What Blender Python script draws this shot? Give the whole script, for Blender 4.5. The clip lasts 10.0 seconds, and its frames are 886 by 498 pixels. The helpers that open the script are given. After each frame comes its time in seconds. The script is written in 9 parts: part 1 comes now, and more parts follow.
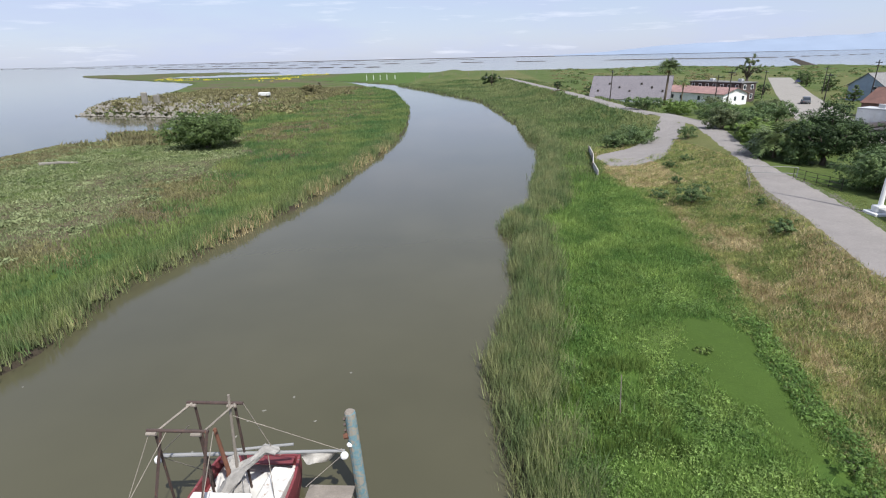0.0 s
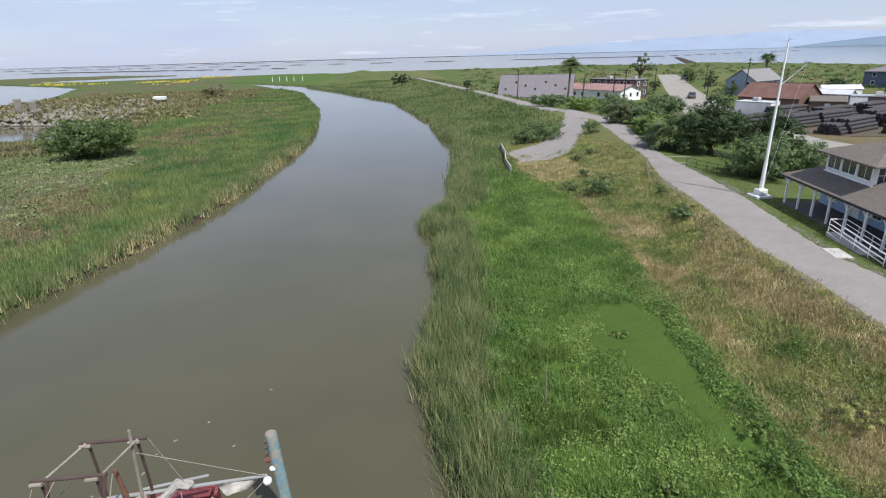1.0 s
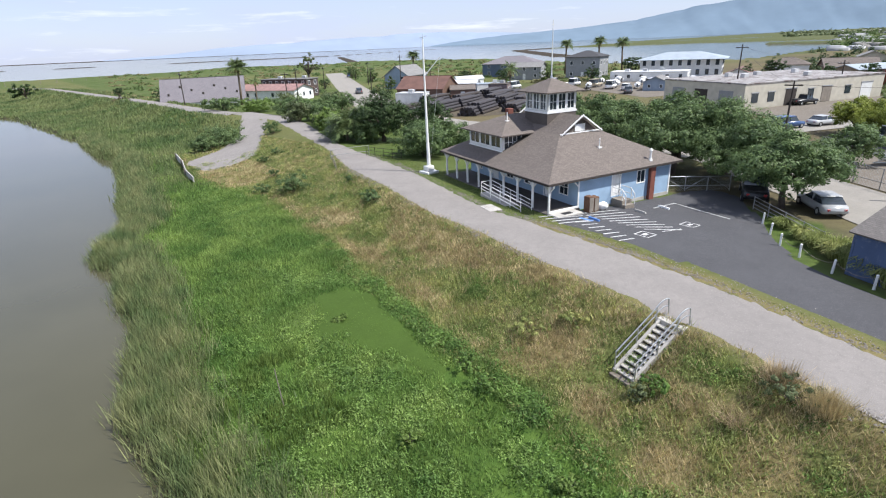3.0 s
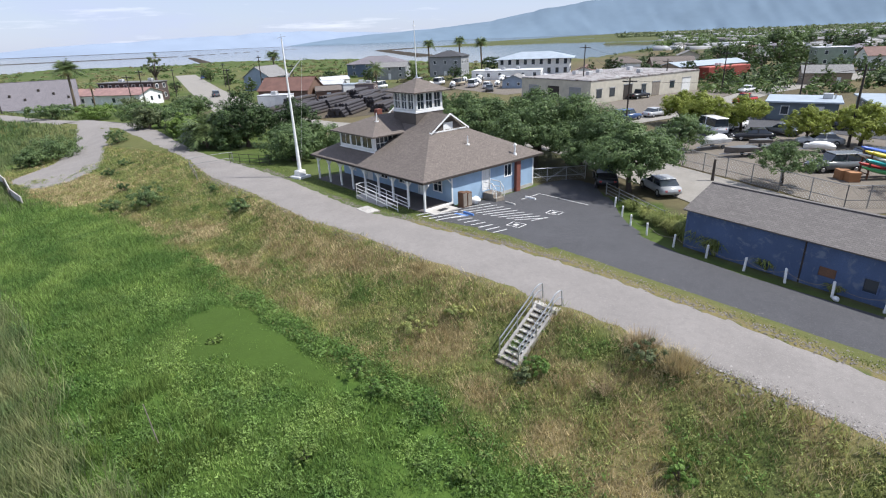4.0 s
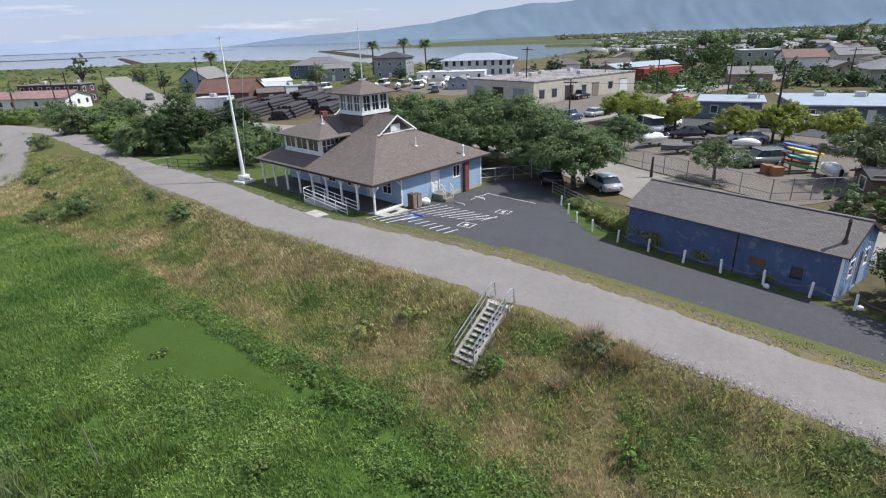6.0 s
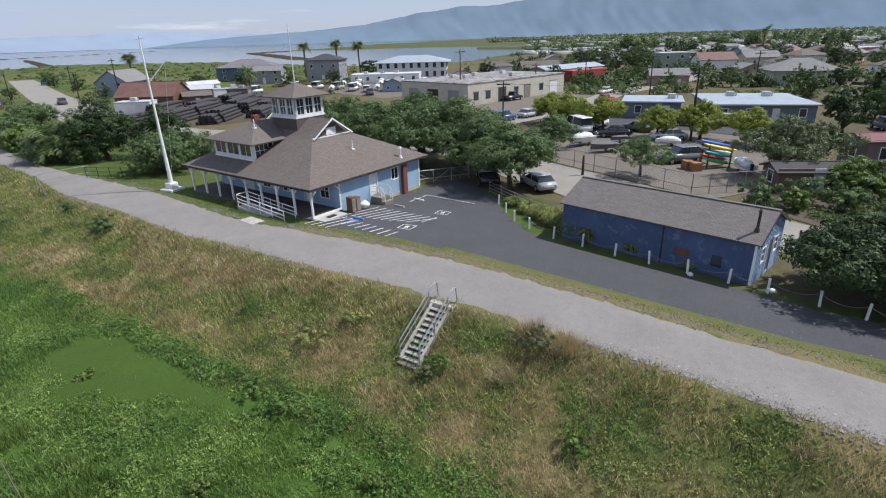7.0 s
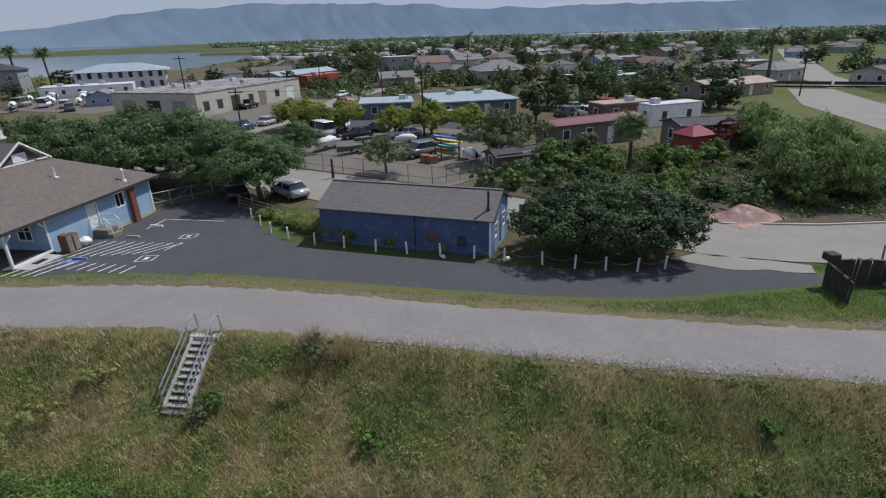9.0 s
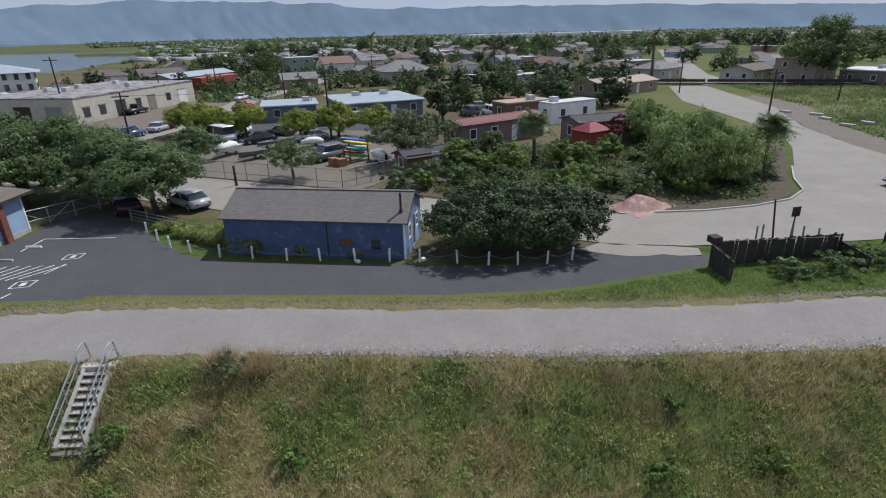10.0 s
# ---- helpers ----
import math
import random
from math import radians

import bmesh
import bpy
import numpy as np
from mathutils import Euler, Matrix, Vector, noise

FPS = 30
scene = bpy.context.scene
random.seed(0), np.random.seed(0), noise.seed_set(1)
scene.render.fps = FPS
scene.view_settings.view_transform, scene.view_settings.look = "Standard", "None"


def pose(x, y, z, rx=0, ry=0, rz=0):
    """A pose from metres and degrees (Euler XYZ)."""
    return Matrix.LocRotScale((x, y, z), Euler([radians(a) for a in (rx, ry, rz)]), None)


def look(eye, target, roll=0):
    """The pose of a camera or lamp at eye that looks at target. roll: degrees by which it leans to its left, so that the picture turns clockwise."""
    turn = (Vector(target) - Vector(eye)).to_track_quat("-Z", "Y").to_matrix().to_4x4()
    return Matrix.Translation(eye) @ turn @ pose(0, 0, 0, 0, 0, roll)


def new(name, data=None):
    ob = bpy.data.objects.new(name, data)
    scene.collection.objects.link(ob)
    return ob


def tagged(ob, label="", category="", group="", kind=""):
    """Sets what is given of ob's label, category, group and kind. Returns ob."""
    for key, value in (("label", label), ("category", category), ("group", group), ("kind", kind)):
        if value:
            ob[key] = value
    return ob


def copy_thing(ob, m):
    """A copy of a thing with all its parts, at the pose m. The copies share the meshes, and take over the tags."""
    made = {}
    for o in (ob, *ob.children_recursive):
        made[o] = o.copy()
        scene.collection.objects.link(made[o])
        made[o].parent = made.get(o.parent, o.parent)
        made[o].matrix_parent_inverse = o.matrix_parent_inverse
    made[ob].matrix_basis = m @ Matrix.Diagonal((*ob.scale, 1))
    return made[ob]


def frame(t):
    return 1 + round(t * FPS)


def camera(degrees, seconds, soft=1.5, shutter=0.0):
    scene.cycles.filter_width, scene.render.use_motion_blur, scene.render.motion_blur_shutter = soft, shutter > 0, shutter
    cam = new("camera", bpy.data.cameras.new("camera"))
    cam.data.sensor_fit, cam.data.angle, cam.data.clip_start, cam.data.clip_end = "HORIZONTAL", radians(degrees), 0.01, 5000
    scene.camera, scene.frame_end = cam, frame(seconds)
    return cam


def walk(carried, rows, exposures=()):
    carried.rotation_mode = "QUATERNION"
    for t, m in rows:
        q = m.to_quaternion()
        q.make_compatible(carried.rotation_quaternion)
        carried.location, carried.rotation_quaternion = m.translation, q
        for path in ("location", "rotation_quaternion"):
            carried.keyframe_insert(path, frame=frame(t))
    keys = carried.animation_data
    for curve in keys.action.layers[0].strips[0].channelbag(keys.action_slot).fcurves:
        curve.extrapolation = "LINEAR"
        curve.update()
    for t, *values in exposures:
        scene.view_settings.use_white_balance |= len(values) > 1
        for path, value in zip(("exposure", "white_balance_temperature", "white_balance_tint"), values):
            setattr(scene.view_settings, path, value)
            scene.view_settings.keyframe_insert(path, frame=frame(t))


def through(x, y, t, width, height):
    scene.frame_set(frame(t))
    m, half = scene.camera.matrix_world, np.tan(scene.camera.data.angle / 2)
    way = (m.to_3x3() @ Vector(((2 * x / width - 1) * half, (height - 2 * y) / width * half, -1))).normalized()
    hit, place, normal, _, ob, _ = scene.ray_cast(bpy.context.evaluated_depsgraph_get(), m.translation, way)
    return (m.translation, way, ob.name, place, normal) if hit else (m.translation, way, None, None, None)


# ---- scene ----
from functools import lru_cache

# ---------------------------------------------------------------- camera
cam = camera(80.07, 10.0, soft=1.15)
# seconds, eye, target, roll: a drone hovering over the slough bank and turning to its right
PATH = [
    (0.0, (-0.302, -0.312, 15.877), (-1.466, 18.437, 9.014), -1.29),
    (0.5, (-0.267, -0.007, 15.805), (-0.364, 18.773, 8.926), -1.41),
    (1.0, (-0.240, 0.203, 15.738), (1.598, 18.879, 8.821), -1.60),
    (1.5, (-0.208, 0.155, 15.695), (4.431, 18.301, 8.682), -1.85),
    (2.0, (-0.210, 0.060, 15.594), (7.140, 17.262, 8.519), -2.19),
    (2.5, (-0.160, -0.036, 15.478), (9.406, 16.012, 8.339), -2.35),
    (3.0, (-0.070, -0.120, 15.416), (11.505, 14.496, 8.178), -2.49),
    (3.2, (-0.067, -0.141, 15.378), (12.330, 13.770, 8.111), -2.49),
    (4.3, (0.004, -0.036, 15.510), (15.084, 10.776, 8.046), -2.31),
    (4.5, (0.019, -0.005, 15.514), (15.247, 10.587, 8.037), -2.33),
    (5.0, (0.018, 0.015, 15.491), (15.559, 10.153, 8.027), -2.21),
    (6.3, (-0.116, -0.029, 15.516), (15.815, 9.505, 8.078), -1.86),
    (6.5, (-0.136, -0.036, 15.519), (16.011, 9.131, 8.086), -1.80),
    (7.0, (-0.200, -0.089, 15.545), (16.608, 7.786, 8.097), -1.72),
    (7.5, (-0.265, -0.060, 15.551), (17.334, 5.826, 8.091), -1.59),
    (8.0, (-0.269, -0.083, 15.560), (17.914, 3.572, 8.078), -1.64),
    (8.5, (-0.213, -0.178, 15.553), (18.268, 1.244, 8.041), -1.62),
    (9.0, (-0.184, -0.289, 15.560), (18.336, -0.881, 8.033), -1.57),
    (9.5, (-0.105, -0.377, 15.542), (18.252, -2.843, 7.995), -1.57),
    (10.0, (-0.058, -0.340, 15.623), (18.059, -4.098, 8.032), -1.29),
]
walk(cam, [(t, look(eye, target, roll)) for t, eye, target, roll in PATH],
     exposures=[(0.0, 0.36, 6400, 10), (0.7, 0.33, 6380, 10), (1.5, 0.25, 6350, 10), (2.0, 0.22, 6350, 10), (2.5, 0.36, 6400, 10), (3.0, 0.56, 6400, 10), (4.5, 0.35, 6320, 10), (5.0, 0.25, 6300, 10),
                (6.5, 0.18, 6280, 10), (7.5, -0.07, 6270, 10), (8.0, -0.29, 6230, 10), (9.0, -0.38, 6170, 10), (10.0, -0.19, 6250, 10)])

# ---------------------------------------------------------------- sky and sun
SUN_TO = Vector((0.55, -0.85, 1.5)).normalized()
sun = new("sun", bpy.data.lights.new("sun", "SUN"))
sun.data.energy, sun.data.angle, sun.data.color = 4.8, radians(0.6), (1.0, 0.97, 0.92)
sun.matrix_world = look((0, 0, 60), Vector((0, 0, 60)) - SUN_TO)

world = bpy.data.worlds.new("sky")
scene.world = world
world.use_nodes = True
wn, wl = world.node_tree.nodes, world.node_tree.links
wn.clear()
w_out, w_bg, w_sky = wn.new("ShaderNodeOutputWorld"), wn.new("ShaderNodeBackground"), wn.new("ShaderNodeTexSky")
w_sky.sky_type, w_sky.sun_disc = "NISHITA", False
w_sky.sun_elevation = math.asin(SUN_TO.z)
w_sky.sun_rotation = math.atan2(SUN_TO.x, SUN_TO.y)
w_sky.air_density, w_sky.dust_density, w_sky.ozone_density = 1.0, 0.5, 2.5
# thin high cloud, drawn out sideways and densest near the horizon
w_geo, w_map = wn.new("ShaderNodeTexCoord"), wn.new("ShaderNodeMapping")
w_map.inputs["Scale"].default_value = (1.4, 1.4, 6.0)
w_noise, w_ramp = wn.new("ShaderNodeTexNoise"), wn.new("ShaderNodeValToRGB")
w_noise.inputs["Scale"].default_value, w_noise.inputs["Detail"].default_value, w_noise.inputs["Roughness"].default_value = 2.2, 7.0, 0.58
w_ramp.color_ramp.elements[0].position, w_ramp.color_ramp.elements[1].position = 0.46, 0.74
w_ramp.color_ramp.elements[0].color, w_ramp.color_ramp.elements[1].color = (0.68, 0.68, 0.68, 1), (0.97, 0.97, 0.97, 1)
w_mix = wn.new("ShaderNodeMix")
w_mix.data_type = "RGBA"
w_mix.inputs["B"].default_value = (4.55, 5.1, 6.9, 1)
wl.new(w_geo.outputs["Generated"], w_map.inputs["Vector"])
wl.new(w_map.outputs["Vector"], w_noise.inputs["Vector"])
wl.new(w_noise.outputs["Fac"], w_ramp.inputs["Fac"])
wl.new(w_ramp.outputs["Color"], w_mix.inputs["Factor"])
wl.new(w_sky.outputs["Color"], w_mix.inputs["A"])
# small white streaks of cloud low over the hills
w_map2, w_noise2, w_ramp2, w_mix2 = wn.new("ShaderNodeMapping"), wn.new("ShaderNodeTexNoise"), wn.new("ShaderNodeValToRGB"), wn.new("ShaderNodeMix")
w_map2.inputs["Scale"].default_value = (3.2, 3.2, 34.0)
w_noise2.inputs["Scale"].default_value, w_noise2.inputs["Detail"].default_value, w_noise2.inputs["Roughness"].default_value = 1.6, 6.0, 0.62
w_ramp2.color_ramp.elements[0].position, w_ramp2.color_ramp.elements[1].position = 0.56, 0.74
w_ramp2.color_ramp.elements[0].color, w_ramp2.color_ramp.elements[1].color = (0, 0, 0, 1), (0.55, 0.55, 0.55, 1)
w_mix2.data_type = "RGBA"
w_mix2.inputs["B"].default_value = (8.3, 8.5, 9.2, 1)
wl.new(w_geo.outputs["Generated"], w_map2.inputs["Vector"])
wl.new(w_map2.outputs["Vector"], w_noise2.inputs["Vector"])
wl.new(w_noise2.outputs["Fac"], w_ramp2.inputs["Fac"])
wl.new(w_ramp2.outputs["Color"], w_mix2.inputs["Factor"])
wl.new(w_mix.outputs["Result"], w_mix2.inputs["A"])
wl.new(w_mix2.outputs["Result"], w_bg.inputs["Color"])
w_bg.inputs["Strength"].default_value = 0.102
wl.new(w_bg.outputs["Background"], w_out.inputs["Surface"])


# ---------------------------------------------------------------- materials
def shade(name):
    m = bpy.data.materials.new(name)
    m.use_nodes = True
    n, l = m.node_tree.nodes, m.node_tree.links
    return m, n, l, n["Principled BSDF"]


def noise_node(n, l, vec, scale, detail=4.0, rough=0.55, dist=0.0):
    t = n.new("ShaderNodeTexNoise")
    t.inputs["Scale"].default_value, t.inputs["Detail"].default_value = scale, detail
    t.inputs["Roughness"].default_value, t.inputs["Distortion"].default_value = rough, dist
    l.new(vec, t.inputs["Vector"])
    return t.outputs["Fac"]


def ramp(n, l, fac, lo, hi, a=(0, 0, 0, 1), b=(1, 1, 1, 1)):
    r = n.new("ShaderNodeValToRGB")
    r.color_ramp.elements[0].position, r.color_ramp.elements[1].position = lo, hi
    r.color_ramp.elements[0].color, r.color_ramp.elements[1].color = a, b
    l.new(fac, r.inputs["Fac"])
    return r.outputs["Color"]


def mix(n, l, fac, a, b, how="MIX"):
    x = n.new("ShaderNodeMix")
    x.data_type, x.blend_type = "RGBA", how
    for key, v in (("Factor", fac), ("A", a), ("B", b)):
        if isinstance(v, (float, int)):
            x.inputs[key].default_value = v
        elif isinstance(v, tuple):
            x.inputs[key].default_value = (*v[:3], 1)
        else:
            l.new(v, x.inputs[key])
    return x.outputs["Result"]


def bumped(n, l, height, bsdf, strength=0.3, dist=0.02):
    b = n.new("ShaderNodeBump")
    b.inputs["Strength"].default_value, b.inputs["Distance"].default_value = strength, dist
    l.new(height, b.inputs["Height"])
    l.new(b.outputs["Normal"], bsdf.inputs["Normal"])


def scaled(c, k):
    return tuple(min(v * k, 1.0) for v in c)


def surface(name, col, rough=0.8, var=0.3, scale=1.2, fine=14.0, metal=0.0, bump=0.25, dist=0.01, worn=None, wear=0.0, spec=0.4):
    """A painted or natural surface: broad stains, fine grain, slight difference from thing to thing."""
    m, n, l, b = shade(name)
    vec = n.new("ShaderNodeTexCoord").outputs["Object"]
    broad, grain = noise_node(n, l, vec, scale, 5.0, 0.6), noise_node(n, l, vec, fine, 3.0, 0.6)
    c = mix(n, l, ramp(n, l, broad, 0.3, 0.72), scaled(col, 1 - var), scaled(col, 1 + var * 0.6))
    c = mix(n, l, ramp(n, l, grain, 0.3, 0.75), c, scaled(col, 1 - var * 0.9), "MIX") if var > 0.25 else c
    if worn:
        c = mix(n, l, ramp(n, l, noise_node(n, l, vec, scale * 3.1, 8.0, 0.7, 0.4), 0.66 - wear, 0.72 - wear * 0.8), c, worn)
    rnd = n.new("ShaderNodeObjectInfo").outputs["Random"]
    hsv = n.new("ShaderNodeHueSaturation")
    mp = n.new("ShaderNodeMapRange")
    mp.inputs["To Min"].default_value, mp.inputs["To Max"].default_value = 0.9, 1.1
    l.new(rnd, mp.inputs["Value"])
    l.new(mp.outputs["Result"], hsv.inputs["Value"])
    l.new(c, hsv.inputs["Color"])
    l.new(hsv.outputs["Color"], b.inputs["Base Color"])
    b.inputs["Roughness"].default_value, b.inputs["Metallic"].default_value = rough, metal
    b.inputs["Specular IOR Level"].default_value = spec
    bumped(n, l, grain, b, bump, dist)
    return m


def foliage(name, col, tip=None, var=0.5, rough=0.6, scale=0.25, through=0.4, gain=1.75):
    """Leaves and blades: hue drifts in patches and from leaf to leaf, some light passes through."""
    m, n, l, b = shade(name)
    col, tip = scaled(col, gain), scaled(tip, gain) if tip else None
    geo = n.new("ShaderNodeNewGeometry")
    rnd = geo.outputs["Random Per Island"]
    patch = noise_node(n, l, geo.outputs["Position"], scale, 4.0, 0.6)
    c = mix(n, l, ramp(n, l, patch, 0.34, 0.68), scaled(col, 1 - var * 0.5), tip or scaled(col, 1 + var * 0.6))
    hsv = n.new("ShaderNodeHueSaturation")
    mp = n.new("ShaderNodeMapRange")
    mp.inputs["To Min"].default_value, mp.inputs["To Max"].default_value = 1 - var * 0.75, 1 + var * 0.75
    l.new(rnd, mp.inputs["Value"])
    l.new(mp.outputs["Result"], hsv.inputs["Value"])
    l.new(c, hsv.inputs["Color"])
    l.new(hsv.outputs["Color"], b.inputs["Base Color"])
    b.inputs["Roughness"].default_value, b.inputs["Specular IOR Level"].default_value = rough, 0.2
    t = n.new("ShaderNodeBsdfTranslucent")
    l.new(hsv.outputs["Color"], t.inputs["Color"])
    x = n.new("ShaderNodeMixShader")
    x.inputs["Fac"].default_value = through
    out = n["Material Output"]
    l.new(b.outputs["BSDF"], x.inputs[1])
    l.new(t.outputs["BSDF"], x.inputs[2])
    l.new(x.outputs["Shader"], out.inputs["Surface"])
    return m


def shingles(name, col, course=0.15, tab=0.3):
    """Asphalt shingle courses in the object's own x and z/y: a brick pattern with weather streaks."""
    m, n, l, b = shade(name)
    uv = n.new("ShaderNodeUVMap").outputs["UV"]
    br = n.new("ShaderNodeTexBrick")
    br.inputs["Scale"].default_value = 1.0
    br.inputs["Brick Width"].default_value, br.inputs["Row Height"].default_value = tab, course
    br.inputs["Mortar Size"].default_value, br.inputs["Bias"].default_value = 0.012, 0.0
    br.inputs["Color1"].default_value = (*scaled(col, 0.78), 1)
    br.inputs["Color2"].default_value = (*scaled(col, 1.22), 1)
    br.inputs["Mortar"].default_value = (*scaled(col, 0.45), 1)
    l.new(uv, br.inputs["Vector"])
    obj = n.new("ShaderNodeTexCoord").outputs["Object"]
    stain, fine = noise_node(n, l, obj, 0.55, 6.0, 0.65), noise_node(n, l, obj, 30.0, 2.0)
    c = mix(n, l, ramp(n, l, stain, 0.3, 0.75), br.outputs["Color"], scaled(col, 1.25), "MIX")
    c = mix(n, l, 0.45, br.outputs["Color"], c)
    c = mix(n, l, ramp(n, l, fine, 0.35, 0.7), c, scaled(col, 0.7))
    l.new(c, b.inputs["Base Color"])
    b.inputs["Roughness"].default_value, b.inputs["Specular IOR Level"].default_value = 0.9, 0.25
    bumped(n, l, br.outputs["Fac"], b, 0.35, -0.012)
    return m


def spotted(name, cols, rough=0.8):
    m, n, l, b = shade(name)
    r = n.new("ShaderNodeValToRGB")
    r.color_ramp.interpolation = "CONSTANT"
    for i, c in enumerate(cols):
        e = r.color_ramp.elements[i] if i < 2 else r.color_ramp.elements.new(0.5)
        e.position, e.color = i / len(cols), (*c, 1)
    l.new(n.new("ShaderNodeNewGeometry").outputs["Random Per Island"], r.inputs["Fac"])
    l.new(r.outputs["Color"], b.inputs["Base Color"])
    b.inputs["Roughness"].default_value = rough
    return m


M = {
    "white": surface("white paint", (0.74, 0.74, 0.72), 0.55, 0.12, 0.8, 20, worn=(0.45, 0.43, 0.4), wear=0.04),
    "trim": surface("white trim paint", (0.78, 0.78, 0.77), 0.5, 0.1, 1.5, 22),
    "blue": surface("light blue siding paint", (0.32, 0.45, 0.60), 0.6, 0.14, 0.7, 18),
    # shed paints: shade put into the long walls' blue, sunlight into the gables'
    "shed_blue": surface("blue weathered paint, shaded", (0.075, 0.115, 0.215), 0.75, 0.3, 0.5, 18, worn=(0.13, 0.16, 0.22), wear=0.12),
    "shed_lit": surface("faded blue paint, sunlit", (0.25, 0.36, 0.55), 0.7, 0.22, 0.9, 18, worn=(0.5, 0.54, 0.6), wear=0.09),
    "roof": shingles("brown grey shingles", (0.165, 0.14, 0.124)),
    "shed_roof": shingles("grey shingles", (0.175, 0.16, 0.15)),
    "brick": surface("red brick", (0.21, 0.075, 0.055), 0.85, 0.35, 3.0, 25),
    "glass": None,
    "wood": surface("weathered grey wood", (0.27, 0.235, 0.195), 0.85, 0.4, 1.5, 22, bump=0.4),
    "brown_wood": surface("brown stained wood", (0.16, 0.085, 0.05), 0.75, 0.4, 2.0, 22, bump=0.3),
    "dark_wood": surface("dark creosoted wood", (0.055, 0.045, 0.04), 0.85, 0.4, 1.5, 20, bump=0.4),
    "concrete": surface("pale concrete", (0.42, 0.40, 0.37), 0.85, 0.25, 0.9, 18, worn=(0.27, 0.25, 0.23), wear=0.05),
    "metal": surface("galvanised steel", (0.46, 0.47, 0.48), 0.42, 0.15, 2.0, 30, metal=0.8),
    "rust": surface("rusty steel", (0.17, 0.075, 0.045), 0.75, 0.45, 3.0, 25, bump=0.4),
    "old_steel": surface("dark old steel", (0.075, 0.05, 0.042), 0.7, 0.4, 3.0, 25, bump=0.4, worn=(0.17, 0.07, 0.04), wear=0.08),
    "black": surface("black rubber", (0.025, 0.025, 0.027), 0.7, 0.3, 3.0, 20),
    "bark": surface("grey brown bark", (0.12, 0.095, 0.075), 0.9, 0.45, 2.5, 14, bump=0.7, dist=0.03),
    "palm_bark": surface("palm trunk fibre", (0.19, 0.145, 0.105), 0.9, 0.4, 2.5, 12, bump=0.7, dist=0.03),
    "rock": surface("pale rubble stone", (0.27, 0.25, 0.215), 0.9, 0.4, 0.8, 9, bump=0.5),
    "paint_line": surface("white road paint", (0.6, 0.6, 0.59), 0.7, 0.2, 3.0, 20, worn=(0.2, 0.2, 0.2), wear=0.15),
    "paint_blue": surface("blue road paint", (0.10, 0.22, 0.50), 0.7, 0.2, 3.0, 20),
}


def glass_mat():
    m, n, l, b = shade("window glass")
    b.inputs["Base Color"].default_value = (0.03, 0.04, 0.05, 1)
    b.inputs["Roughness"].default_value, b.inputs["Specular IOR Level"].default_value = 0.06, 0.9
    vec = n.new("ShaderNodeTexCoord").outputs["Object"]
    bumped(n, l, noise_node(n, l, vec, 2.5, 2.0), b, 0.04, 0.02)
    return m


M["glass"] = glass_mat()


@lru_cache(None)
def paint(r, g, b_, rough=0.35):
    """Plain paint of a car, wall or roof far off, with dust."""
    return surface("paint %d %d %d" % (r * 100, g * 100, b_ * 100), (r, g, b_), rough, 0.16, 0.9, 14, bump=0.08, spec=0.5)


# ---------------------------------------------------------------- mesh helpers
def part(name, bm, material, parent=None, label="", smooth=False):
    """One bmesh as one mesh object under a thing or a part."""
    me = bpy.data.meshes.new(name)
    bm.normal_update()
    bm.to_mesh(me)
    bm.free()
    me.materials.append(material)
    if smooth:
        for p in me.polygons:
            p.use_smooth = True
    ob = new(name, me)
    if parent is not None:
        ob.parent = parent
    if label:
        ob["label"] = label
    return ob


def thing(name, m, label, category, group="", kind=""):
    ob = new(name)
    ob.empty_display_size = 0.3
    ob.matrix_world = m
    return tagged(ob, label, category, group, kind)


def box(bm, x0, y0, z0, x1, y1, z1, m=None, bevel=0.0):
    v = [bm.verts.new(p) for p in ((x0, y0, z0), (x1, y0, z0), (x1, y1, z0), (x0, y1, z0), (x0, y0, z1), (x1, y0, z1), (x1, y1, z1), (x0, y1, z1))]
    fs = [bm.faces.new([v[i] for i in f]) for f in ((3, 2, 1, 0), (4, 5, 6, 7), (0, 1, 5, 4), (1, 2, 6, 5), (2, 3, 7, 6), (3, 0, 4, 7))]
    if m is not None:
        bmesh.ops.transform(bm, matrix=m, verts=v)
    if bevel:
        es = list({e for f in fs for e in f.edges})
        bmesh.ops.bevel(bm, geom=es, offset=bevel, segments=1, affect="EDGES")
    return bm


def rod(bm, a, b, r0, r1=None, seg=6, caps=True):
    """A tapered round bar from a to b."""
    a, b, r1 = Vector(a), Vector(b), r0 if r1 is None else r1
    q = (b - a).to_track_quat("Z", "Y").to_matrix()
    rings = []
    for c, r in ((a, r0), (b, r1)):
        rings.append([bm.verts.new(c + q @ Vector((r * math.cos(2 * math.pi * i / seg), r * math.sin(2 * math.pi * i / seg), 0))) for i in range(seg)])
    for i in range(seg):
        j = (i + 1) % seg
        bm.faces.new((rings[0][i], rings[0][j], rings[1][j], rings[1][i]))
    if caps:
        bm.faces.new(rings[0][::-1])
        bm.faces.new(rings[1])
    return bm


